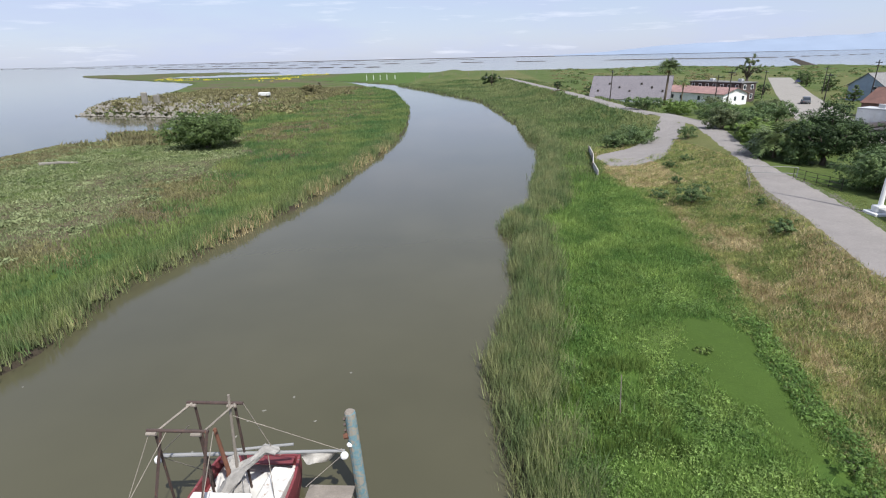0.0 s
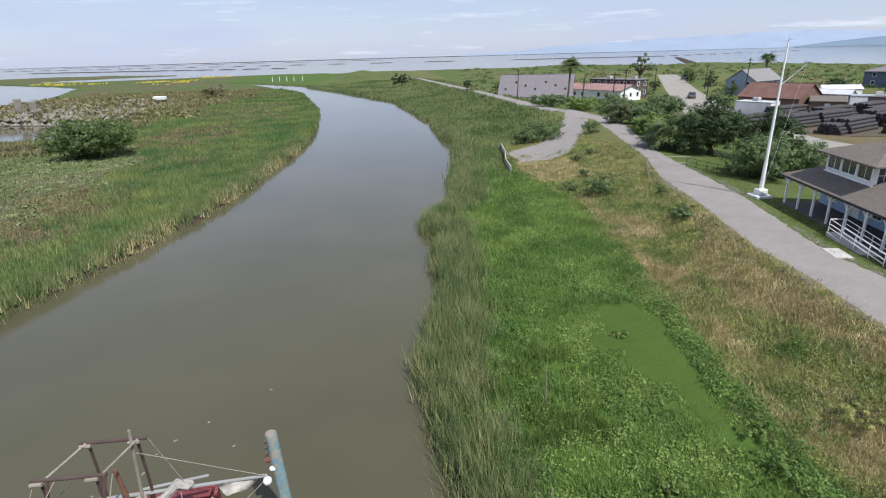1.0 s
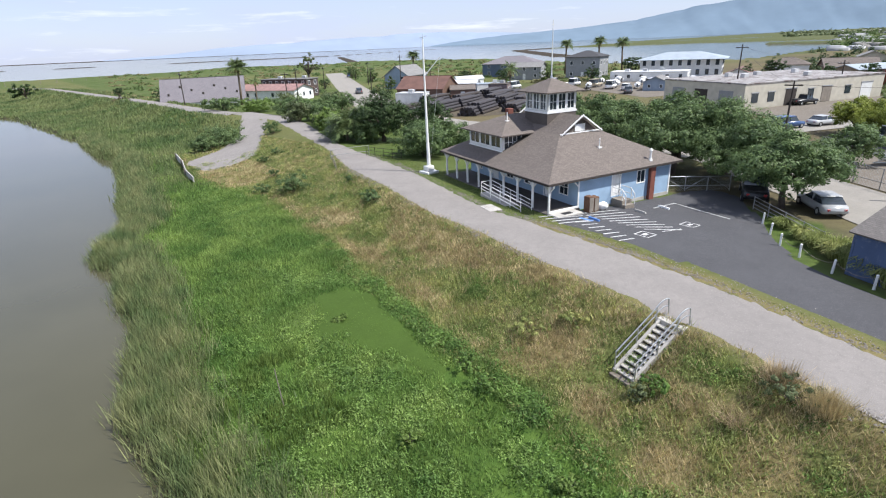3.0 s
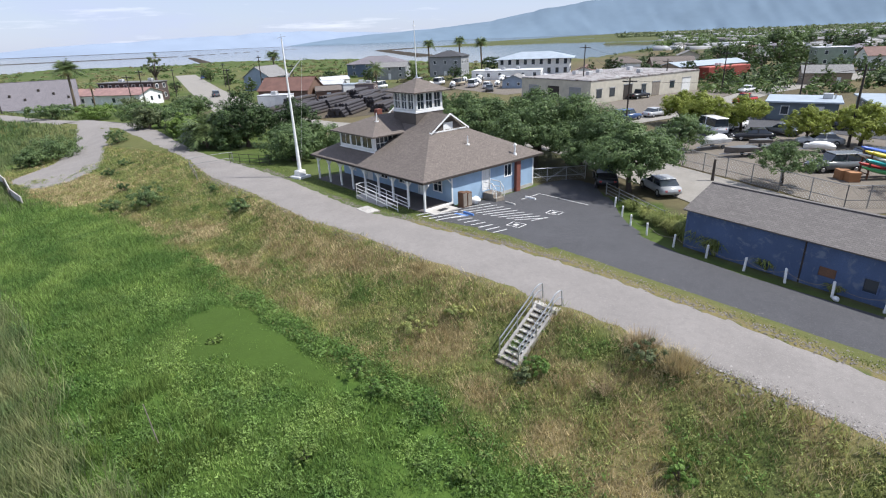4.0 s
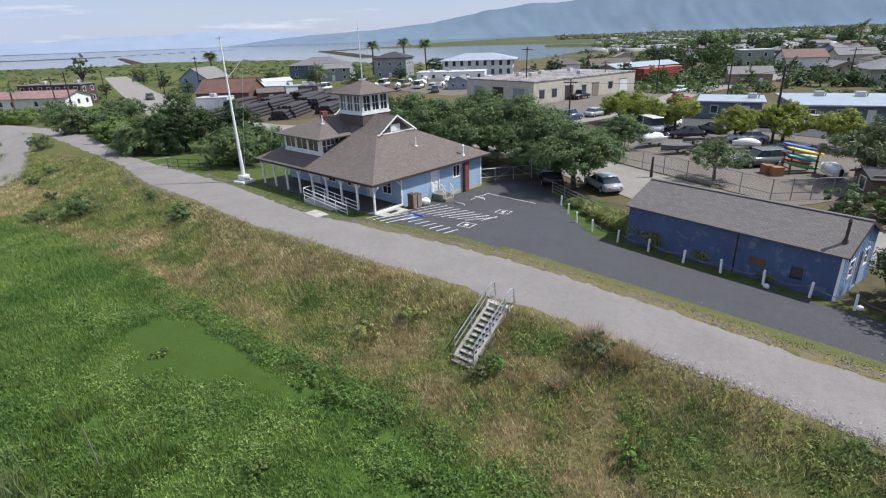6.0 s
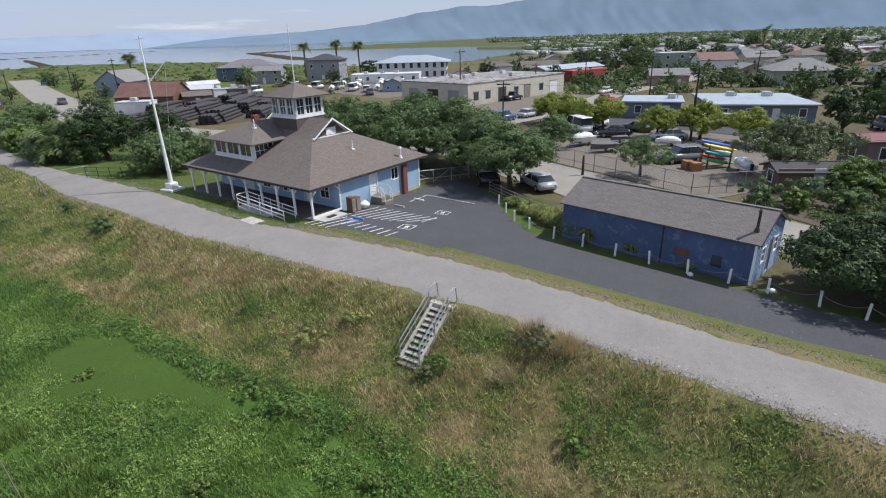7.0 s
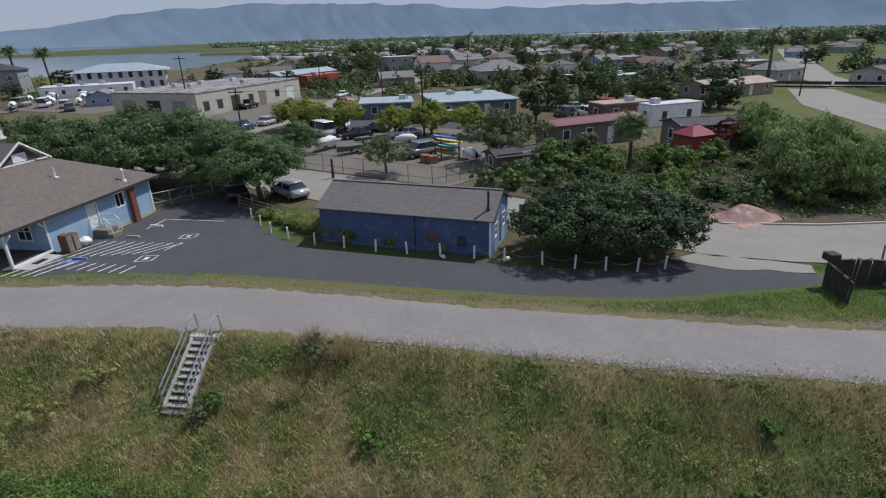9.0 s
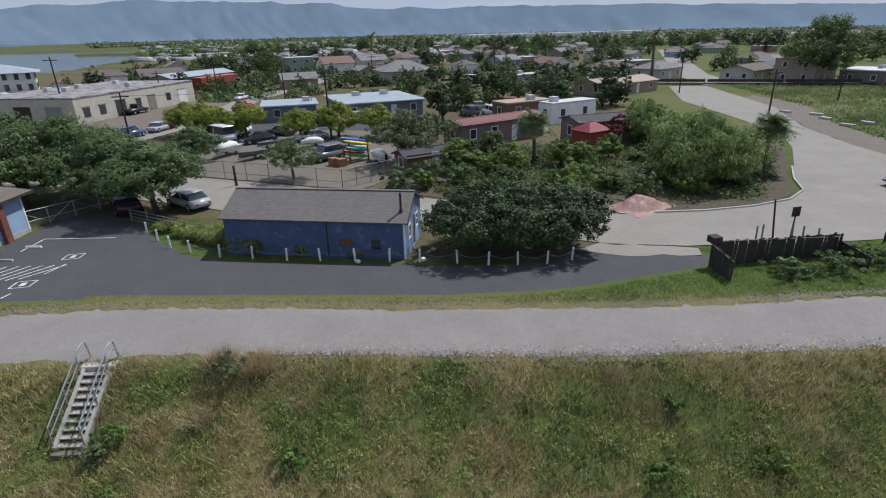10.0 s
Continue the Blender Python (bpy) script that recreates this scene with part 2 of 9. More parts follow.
def pipe(bm, pts, r, seg=6):
    """A bent round bar through the given points, in one piece; r is one radius, or one for each point."""
    pts = [Vector(p) for p in pts]
    rs = r if isinstance(r, (list, tuple)) else [r] * len(pts)
    rings, side = [], None
    for i, p in enumerate(pts):
        t = (pts[min(i + 1, len(pts) - 1)] - pts[max(i - 1, 0)]).normalized()
        if side is None:
            side = t.orthogonal().normalized()
        side = (side - t * side.dot(t)).normalized()
        up = t.cross(side)
        rings.append([bm.verts.new(p + rs[i] * (side * math.cos(2 * math.pi * k / seg) + up * math.sin(2 * math.pi * k / seg))) for k in range(seg)])
    for a, b in zip(rings, rings[1:]):
        for k in range(seg):
            j = (k + 1) % seg
            bm.faces.new((a[k], a[j], b[j], b[k]))
    bm.faces.new(rings[0][::-1])
    bm.faces.new(rings[-1])
    return bm


def slab(bm, pts, z0, z1):
    """A flat plate with the outline pts (counter-clockwise)."""
    lo, hi = [bm.verts.new((x, y, z0)) for x, y in pts], [bm.verts.new((x, y, z1)) for x, y in pts]
    bm.faces.new(hi)
    bm.faces.new(lo[::-1])
    for i in range(len(pts)):
        j = (i + 1) % len(pts)
        bm.faces.new((lo[i], lo[j], hi[j], hi[i]))
    return bm


def solid(bm, verts, faces):
    v = [bm.verts.new(p) for p in verts]
    for f in faces:
        bm.faces.new([v[i] for i in f])
    return bm


def flat_uv(ob):
    """Metres across and up each face's own slope, for shingle courses."""
    me = ob.data
    uv = me.uv_layers.new(name="UVMap")
    for p in me.polygons:
        nrm = p.normal
        across = Vector((0, 0, 1)).cross(nrm)
        across = across.normalized() if across.length > 1e-3 else Vector((1, 0, 0))
        up = nrm.cross(across)
        for li in p.loop_indices:
            co = me.vertices[me.loops[li].vertex_index].co
            uv.data[li].uv = (co.dot(across), co.dot(up))
    return ob


def sheet(name, co, faces, material, smooth=True):
    """A mesh from numpy arrays of places and of quads or triangles."""
    me = bpy.data.meshes.new(name)
    k = faces.shape[1]
    me.vertices.add(len(co))
    me.vertices.foreach_set("co", np.asarray(co, np.float32).ravel())
    me.loops.add(faces.size)
    me.loops.foreach_set("vertex_index", faces.astype(np.int32).ravel())
    me.polygons.add(len(faces))
    me.polygons.foreach_set("loop_start", np.arange(0, faces.size, k, dtype=np.int32))
    me.polygons.foreach_set("loop_total", np.full(len(faces), k, np.int32))
    if smooth:
        me.polygons.foreach_set("use_smooth", np.ones(len(faces), bool))
    me.update(calc_edges=True)
    me.materials.append(material)
    return new(name, me)


# ---------------------------------------------------------------- the lie of the land (plan in metres, water at z = 0)
TOP, TOWN = 3.0, 2.4


def table(y, pairs):
    a = np.array(pairs)
    return np.interp(y, a[:, 0], a[:, 1])


def vnoise(x, y, size, seed=0):
    """Smooth value noise, 0 to 1, vectorised."""
    x, y = np.asarray(x, float) / size, np.asarray(y, float) / size
    xi, yi = np.floor(x), np.floor(y)
    fx, fy = x - xi, y - yi
    fx, fy = fx * fx * (3 - 2 * fx), fy * fy * (3 - 2 * fy)

    def at(a, b):
        s = np.sin(a * 127.1 + b * 311.7 + seed * 74.7) * 43758.5453
        return s - np.floor(s)

    return (at(xi, yi) * (1 - fx) + at(xi + 1, yi) * fx) * (1 - fy) + (at(xi, yi + 1) * (1 - fx) + at(xi + 1, yi + 1) * fx) * fy


def fnoise(x, y, size, seed=0):
    return (vnoise(x, y, size, seed) + 0.5 * vnoise(x, y, size / 2.1, seed + 1) + 0.25 * vnoise(x, y, size / 4.3, seed + 2)) / 1.75


def step(a, b, v):
    t = np.clip((np.asarray(v, float) - a) / (b - a), 0, 1)
    return t * t * (3 - 2 * t)


# gravel path on the levee: its two edges by y
NEAR = [(-200, -30), (-60, 4.5), (-22, 14.4), (-16, 15.6), (-11, 16.6), (-4.4, 18.2), (2.6, 20.1), (8, 21.2), (13, 21.9), (20, 22.7),
        (26, 23.4), (33, 24.2), (43, 26.3), (52, 27.9), (63, 31.6), (75, 34.4), (88, 37.2), (101, 39.8), (120, 36.5)]
FAR = [(-200, -24), (-60, 9.5), (-26, 18.7), (-21.9, 19.2), (-17.6, 19.8), (-13.5, 20.6), (-8, 21.9), (-2.7, 23.2), (3, 24.8), (7, 25.8), (11.2, 26.8), (16, 27.4), (24.8, 28.0),
       (30, 28.2), (43, 31.6), (52, 33.2), (63, 34.6), (70, 36), (88, 41.4), (104, 45.5), (117, 44)]
FOOT = [(-200, -40), (-60, -4), (-20, 8.5), (0, 12), (8, 13.9), (16, 15.0), (24, 15.9), (31, 16.5), (38, 17.7), (48, 18.6), (60, 19.2), (68, 16.5), (86, 18.5), (95, 22),
        (120, 20), (160, 18), (250, 8), (310, -4), (342, -40)]
R_BANK = [(-300, 2), (15, 1.1), (18.6, 0.7), (25, 0.3), (30, 1.8), (38, 2.4), (44.7, 3.4), (47, 2.4), (50, 2.6), (55.8, 6), (70, 8), (98, 11.8), (104, 10.3),
          (129, 10.1), (200, 2.2), (266, -21.7), (342, -52.5), (385, -85), (415, -125)]
L_BANK = [(-300, -27), (23, -26), (27, -25.4), (33, -26), (38, -24.9), (45, -23.3), (56, -20.6), (69, -18.5), (90, -16.8), (119, -15.2), (172, -20), (258, -37), (397, -94), (415, -125)]
BAY = [(-27, -4800), (-90, -4800), (-92, -100), (-85, 91), (-85, 103), (-77, 108), (-86, 119), (-74, 123), (-63, 130), (-80, 158), (-129, 171), (-140, 200), (-170, 300), (-215, 415),
       (-489, 672), (-560, 760), (-370, 800), (-155, 634), (34, 545), (137, 526), (193, 600), (249, 480), (316, 519), (336, 351), (284, 229),
       (246, 143), (310, 124), (428, 135), (660, 164), (760, 420), (800, 800), (4900, 1400), (4900, -4900)]
LAND = [(x, y) for y, x in R_BANK] + [(x, y) for y, x in L_BANK[::-1]] + BAY


def inside(x, y, poly):
    """Signed distance to an outline: above zero inside."""
    p = np.array(poly, float)
    q = np.roll(p, -1, 0)
    d2, odd = np.full(np.shape(x), 1e18), np.zeros(np.shape(x), bool)
    for (ax, ay), (bx, by) in zip(p, q):
        ex, ey = bx - ax, by - ay
        t = np.clip(((x - ax) * ex + (y - ay) * ey) / (ex * ex + ey * ey + 1e-12), 0, 1)
        d2 = np.minimum(d2, (x - ax - t * ex) ** 2 + (y - ay - t * ey) ** 2)
        if ay != by:
            odd ^= ((ay > y) != (by > y)) & (x < ax + (y - ay) / (by - ay) * ex)
    return np.where(odd, 1, -1) * np.sqrt(d2)


# low levees between the salt ponds and the flats beyond them
FLATS = [
    [(-2600, 2650), (-300, 1500), (600, 1150), (1200, 1500), (1200, 1520), (600, 1172), (-300, 1525), (-2600, 2700)],
    [(-3500, 3300), (-200, 2500), (900, 2300), (900, 2340), (-200, 2550), (-3500, 3400)],
    [(262, 450), (520, 960), (532, 955), (276, 446)],
    [(430, 330), (700, 640), (1400, 760), (1400, 790), (690, 665), (415, 345)],
    [(-4800, 4400), (4800, 3000), (4800, 4900), (-4800, 4900)],
    [(-760, 1280), (-150, 980), (-150, 1000), (-780, 1340)],
]


def ground_z(x, y):
    x, y = np.asarray(x, float), np.asarray(y, float)
    near, far, foot = table(y, NEAR), table(y, FAR), table(y, FOOT)
    d = inside(x, y, LAND)
    rough = fnoise(x, y, 3.0, 5)
    wob = (fnoise(x, y, 4.0, 9) - 0.5) * 1.6 * step(250, 60, np.hypot(x, y))
    z = -1.2 + 1.75 * step(-0.7, 1.0, d + wob) + 0.25 * rough * step(0, 3, d)
    right = x > (table(y, R_BANK) + table(y, L_BANK)) / 2
    levee = np.clip((x - foot) / np.maximum(near - 0.3 - foot, 0.5), 0, 1) ** 1.7 * step(-1, 2, d)
    marsh = z
    z = np.where(right, np.maximum(z, marsh + (TOP - marsh) * levee - 0.10 * (rough - 0.5) * step(0, .3, levee) * step(1, .7, levee)), z)
    # the cutting in which the concrete stairs lie
    sx, sy = (x - 21.25) * -0.985 + (y - 10.17) * 0.174, (x - 21.25) * -0.174 - (y - 10.17) * 0.985
    line = TOP - 0.31 - 0.64 * np.clip(sx, 0, 2.9)
    cut = step(1.25, 0.8, np.abs(sy)) * step(-0.1, 0.15, sx) * step(4.8, 3.6, sx)
    z = z * (1 - cut) + np.minimum(z, line) * cut
    # behind the path the ground falls to the street
    back = TOP - 0.04 - (TOP - TOWN - 0.04) * step(0.5, 13, x - far)
    z = np.where(right & (x > far), np.where(d > 0, np.minimum(z, back), z), z)
    # past the path's bend the land inside of it is town level up to the ponds
    north = np.maximum(0.8 + 1.4 * step(0, 14, x - foot) + 1.3 * step(9, 2.5, np.abs(x - table(y, TRAIL))), 0.6)
    z = np.where(right & (d > 4), z + (north - z) * step(95, 125, y), z)
    far_d = np.hypot(x, y)
    z = np.where(d > 0, z + (fnoise(x, y, 90, 3) - 0.5) * 0.8 * step(250, 500, far_d), z)
    strip = fnoise(far_d, np.arctan2(x, y) * 260, 170, 55)
    z = np.where(d > 0, z - 2.6 * step(0.5, 0.54, strip) * step(600, 660, far_d) * (y > 0.2 * x), z)
    for f in FLATS:
        z = np.maximum(z, -1.2 + 2.2 * step(-4, 4, inside(x, y, f)))
    # rubble spit on the bay side
    z = np.where(x < -50, z + 2.6 * step(42, 6, np.hypot((x + 103) / 1.5, (y - 185) / 1.2)) * step(-2, 6, d) * (0.5 + fnoise(x, y, 9, 4)), z)
    return z


TRAIL = [(90, 40), (116, 38), (131, 35), (157, 33.7), (189, 31), (248, 25.4), (311, 19), (400, -20)]


@lru_cache(None)
def gz(x, y):
    return float(ground_z(np.array([float(x)]), np.array([float(y)]))[0])


DRY_SPOTS = [(21.4, 27, 1.5, 7), (22.0, 17.5, 1.1, 5), (18.6, 33.5, 1.5, 5.5), (17.3, 24.5, 1.1, 3.0), (18.0, 14.2, 1.9, 2.3), (16.2, 10.6, 1.3, 1.3), (18.3, 7.4, 1.1, 1.1), (15.2, 6.7, 1.6, 1.2), (13.9, 3.8, 1.6, 1.6), (14.4, -11.8, 0.8, 1.5),
             (17.2, -6.8, 1.3, 2.6), (19.2, 52, 1.8, 6), (14.6, -4.8, 1.1, 1.6), (21.0, 42, 1.2, 4),
             (12.3, 6.6, 1.3, 1.8), (12.3, -1.0, 1.5, 1.3), (13.2, -6.4, 1.1, 1.3), (18.9, -1.0, 0.8, 2.0), (17.0, 4.2, 0.9, 1.2)]
GREEN_SPOTS = [(20.0, 7.4, 1.0, 1.6), (19.2, 21.5, 1.3, 3.2), (20.3, 36, 1.3, 3.2), (16.5, 0.5, 2.0, 1.6), (16.8, -3.2, 1.6, 2.2), (14.5, -8.5, 2.0, 2.0), (12.5, -12.5, 2.5, 3.0), (19.6, 10.9, 1.0, 1.0), (23.5, 48, 1.6, 6), (22.0, 60, 2.5, 6), (17.5, 18.6, 1.0, 1.6)]


def spots(x, y, which, soft=0.55):
    """Uneven patches with the given middles and half widths, 0 to 1."""
    w = 0.9 * (fnoise(x, y, 1.3, 131) - 0.5) + 0.5 * (fnoise(x, y, 3.1, 132) - 0.5)
    v = np.zeros(np.shape(x))
    for cx, cy, rx, ry in which:
        v = np.maximum(v, step(1 + soft, 1 - soft, np.hypot((x - cx) / rx, (y - cy) / ry) + w))
    return v


def zones(x, y):
    """What grows where, 0 to 1 each: dry straw, lush green, mud, brown salt plants."""
    foot, near, far = table(y, FOOT), table(y, NEAR), table(y, FAR)
    mid = (table(y, R_BANK) + table(y, L_BANK)) / 2
    right, d = x > mid, inside(x, y, LAND)
    n1, n2 = fnoise(x, y, 6.0, 21), fnoise(x, y, 2.2, 33)
    slope = step(-0.6, 1.6, x - foot + 2.2 * (n1 - 0.5)) * right * (x < near + 0.6)
    dry = 0.9 * slope * step(0.40, 0.64, 0.62 * n1 + 0.38 * n2 + 0.24 * step(0.55, 1.0, (x - foot) / np.maximum(near - foot, 1)) - 0.02 + 0.06 * step(14, 4, y))
    dry = dry * (1 - 0.55 * step(32, 52, y))
    dry = np.maximum(dry * 0.8, 0.95 * slope * spots(x, y, DRY_SPOTS)) * (1 - 0.85 * spots(x, y, GREEN_SPOTS))
    dry = np.maximum(dry, 0.8 * right * (y > 62) * (y < 86) * (x > foot) * (x < 25) * step(0.3, .55, n1))
    lush = right * (x < foot + 1) * step(0.5, 3.5, d) * (0.55 + 0.45 * step(0.35, 0.6, n1))
    mud = step(1.6, 0.3, d)
    salt = (~right) * step(0.5, 0.66, fnoise(x, y, 16.0, 40) + 0.14 * step(14, 5, np.abs(table(y, L_BANK) - x - 20))) * step(4, 9, d)
    dry = np.maximum(dry, (0.25 + 0.6 * step(1.1, 0.2, x - far + 0.9 * (n2 - 0.5))) * (x > far - 0.4) * (x < far + 1.9) * (y > -24) * (y < 25))
    field = (x > far + 16) * 1.0
    return dry, lush, mud, salt, field


def earth_mat():
    """Soil and low growth; the zone masks say how dry, lush, muddy or brown it is."""
    m, n, l, b = shade("marsh and field soil")
    pos = n.new("ShaderNodeNewGeometry").outputs["Position"]
    a = n.new("ShaderNodeVertexColor")
    a.layer_name = "zone"
    sep = n.new("ShaderNodeSeparateColor")
    l.new(a.outputs["Color"], sep.inputs["Color"])
    f1, f2, f3 = noise_node(n, l, pos, 0.12, 6, 0.6), noise_node(n, l, pos, 1.1, 5, 0.65), noise_node(n, l, pos, 7.0, 4, 0.65)
    green = mix(n, l, ramp(n, l, f2, 0.3, 0.7), (0.032, 0.055, 0.012), (0.075, 0.115, 0.022))
    green = mix(n, l, ramp(n, l, f1, 0.35, 0.65), green, (0.085, 0.105, 0.035))
    lush = mix(n, l, ramp(n, l, f2, 0.3, 0.7), (0.040, 0.080, 0.014), (0.075, 0.125, 0.024))
    straw = mix(n, l, ramp(n, l, f3, 0.3, 0.7), (0.13, 0.105, 0.045), (0.23, 0.185, 0.09))
    salt = mix(n, l, ramp(n, l, f2, 0.3, 0.7), (0.074, 0.060, 0.040), (0.115, 0.098, 0.055))
    c = mix(n, l, sep.outputs["Green"], green, lush)
    c = mix(n, l, sep.outputs["Blue"], c, salt)
    c = mix(n, l, sep.outputs["Red"], c, straw)
    mud = mix(n, l, ramp(n, l, f3, 0.3, 0.7), (0.03, 0.024, 0.017), (0.06, 0.048, 0.034))
    c = mix(n, l, a.outputs["Alpha"], c, mud)
    c = mix(n, l, ramp(n, l, f3, 0.62, 0.8), c, (0.03, 0.03, 0.015))
    l.new(c, b.inputs["Base Color"])
    b.inputs["Roughness"].default_value, b.inputs["Specular IOR Level"].default_value = 0.95, 0.15
    bumped(n, l, f3, b, 0.6, 0.08)
    return m


def build_ground():
    az = np.unique(np.concatenate([np.arange(-62, 150, 0.4), np.arange(150, 299, 2.5)]))
    rr = [0.0, 2.0]
    while rr[-1] < 4850:
        rr.append(rr[-1] * (1.022 if rr[-1] < 160 else 1.035) + 0.1)
    rr = np.array(rr)
    A, R = np.meshgrid(np.radians(az), rr)
    X, Y = R * np.sin(A), R * np.cos(A)
    Z = ground_z(X, Y)
    na = len(az)
    i, j = np.meshgrid(np.arange(len(rr) - 1), np.arange(na), indexing="ij")
    k = (j + 1) % na
    faces = np.stack([i * na + j, i * na + k, (i + 1) * na + k, (i + 1) * na + j], -1).reshape(-1, 4)
    ob = sheet("ground", np.stack([X, Y, Z], -1).reshape(-1, 3), faces[:, ::-1], earth_mat())
    dry, lush, mud, salt, field = [np.asarray(v, float).ravel() for v in zones(X.ravel(), Y.ravel())]
    far_d = np.hypot(X, Y).ravel()
    dry = np.maximum(dry, step(460, 380, far_d) * field * 0.3 * step(0.42, 0.62, fnoise(X.ravel(), Y.ravel(), 22, 60)))
    salt = np.maximum(salt, step(500, 900, far_d) * 0.4)
    town = field * (Y.ravel() > -0.55 * X.ravel() - 5) * step(0.3, 0.5, fnoise(X.ravel(), Y.ravel(), 14, 62))
    inner = step(140, 100, Y.ravel()) * step(480, 380, far_d)
    salt = np.maximum(salt, inner * (0.62 * field * (Y.ravel() > -0.55 * X.ravel() - 5) + 0.35 * town))
    shed_soil = inside(X.ravel(), Y.ravel(), [(29.2, -5), (27.2, -13.5), (30, -18.5), (35, -9), (40, 3), (43, 9), (39.5, 11), (33.5, 6.5)])
    salt = np.maximum(salt, 0.85 * step(-0.8, 0.8, shed_soil))
    at = ob.data.color_attributes.new("zone", "FLOAT_COLOR", "POINT")
    at.data.foreach_set("color", np.stack([dry, lush, salt, mud], -1).astype(np.float32).ravel())
    return tagged(ob, "marsh, levee slope and town ground with patchy growth", "ground", kind="structure")


build_ground()


def water_mat():
    m, n, l, b = shade("silty green water")
    pos = n.new("ShaderNodeNewGeometry").outputs["Position"]
    mp = n.new("ShaderNodeMapping")
    mp.inputs["Scale"].default_value = (1.0, 0.45, 1.0)
    l.new(pos, mp.inputs["Vector"])
    c = mix(n, l, ramp(n, l, noise_node(n, l, pos, 0.05, 4, 0.6), 0.3, 0.7), (0.060, 0.057, 0.033), (0.077, 0.072, 0.042))
    l.new(c, b.inputs["Base Color"])
    b.inputs["Roughness"].default_value, b.inputs["IOR"].default_value, b.inputs["Specular IOR Level"].default_value = 0.09, 1.333, 0.5
    h1, h2 = noise_node(n, l, mp.outputs["Vector"], 2.2, 3, 0.5, 0.3), noise_node(n, l, pos, 0.25, 3, 0.5)
    bumped(n, l, mix(n, l, 0.35, h1, h2), b, 0.10, 0.05)
    return m


def build_water():
    rr, az = np.array([0, 30, 120, 500, 1500, 4850.0]), np.radians(np.arange(0, 360, 7.5))
    A, R = np.meshgrid(az, rr)
    co = np.stack([R * np.sin(A), R * np.cos(A), 0 * R], -1).reshape(-1, 3)
    na = len(az)
    i, j = np.meshgrid(np.arange(len(rr) - 1), np.arange(na), indexing="ij")
    k = (j + 1) % na
    faces = np.stack([i * na + j, (i + 1) * na + j, (i + 1) * na + k, i * na + k], -1).reshape(-1, 4)
    ob = sheet("water", co, faces[:, ::-1], water_mat())
    tagged(ob, "still silty slough water, ponds and open bay", "water", kind="structure")


build_water()


# ---------------------------------------------------------------- laid surfaces
def ragged(x, y, k=0.25):
    return (fnoise(x, y, 0.9, 71) - 0.5) * k * 2


def strip_between(name, ys, left, right, lift, material, label, category, edge=0.3, cross=7, dome=0.0):
    """A laid surface between two edges given by y, draped on the ground, its edges ragged."""
    ys = np.asarray(ys, float)
    a, b = left(ys), right(ys)
    a, b = a + ragged(a, ys, edge), b + ragged(b, ys, edge)
    t = np.linspace(0, 1, cross)
    X, Y = a[:, None] * (1 - t) + b[:, None] * t, np.repeat(ys[:, None], cross, 1)
    Z = ground_z(X, Y) + lift + dome * 4 * t * (1 - t)
    Z[:, 0] -= lift + 0.03
    Z[:, -1] -= lift + 0.03
    n, c = X.shape
    i, j = np.meshgrid(np.arange(n - 1), np.arange(c - 1), indexing="ij")
    f = np.stack([i * c + j, i * c + j + 1, (i + 1) * c + j + 1, (i + 1) * c + j], -1).reshape(-1, 4)
    ob = sheet(name, np.stack([X, Y, Z], -1).reshape(-1, 3), f, material)
    return tagged(ob, label, category, kind="structure")


def gravel_mat(name, col, speck, scale=22.0):
    m, n, l, b = shade(name)
    pos = n.new("ShaderNodeNewGeometry").outputs["Position"]
    v = n.new("ShaderNodeTexVoronoi")
    v.inputs["Scale"].default_value = scale
    l.new(pos, v.inputs["Vector"])
    f1, f2 = noise_node(n, l, pos, 0.35, 6, 0.65), noise_node(n, l, pos, 3.0, 6, 0.7)
    c = mix(n, l, ramp(n, l, f1, 0.3, 0.7), scaled(col, 0.88), scaled(col, 1.1))
    c = mix(n, l, ramp(n, l, f2, 0.46, 0.85), c, scaled(col, 0.8))
    c = mix(n, l, ramp(n, l, v.outputs["Color"], 0.72, 0.95), c, speck)
    l.new(c, b.inputs["Base Color"])
    b.inputs["Roughness"].default_value, b.inputs["Specular IOR Level"].default_value = 0.93, 0.2
    bumped(n, l, v.outputs["Distance"], b, 0.5, 0.02)
    return m


M["gravel"] = gravel_mat("packed grey gravel", (0.222, 0.205, 0.192), (0.27, 0.25, 0.235), 26.0)
M["asphalt"] = gravel_mat("dark asphalt", (0.072, 0.072, 0.077), (0.13, 0.13, 0.135), 40.0)
M["street"] = gravel_mat("pale worn street concrete", (0.255, 0.238, 0.212), (0.31, 0.288, 0.256), 30.0)
M["dirt"] = gravel_mat("bare dry dirt", (0.155, 0.135, 0.112), (0.22, 0.195, 0.165), 9.0)

strip_between("gravel_path", np.arange(-62, 118, 0.5), lambda y: table(y, NEAR), lambda y: table(y, FAR), 0.03,
              M["gravel"], "pale grey packed gravel path along the levee top", "path", 0.35, 9, 0.03)
strip_between("levee_trail", np.arange(116, 340, 3.0), lambda y: table(y, TRAIL) - 2.2, lambda y: table(y, TRAIL) + 2.2, 0.12,
              M["gravel"], "far pale gravel trail following the levee", "path", 0.6, 5)


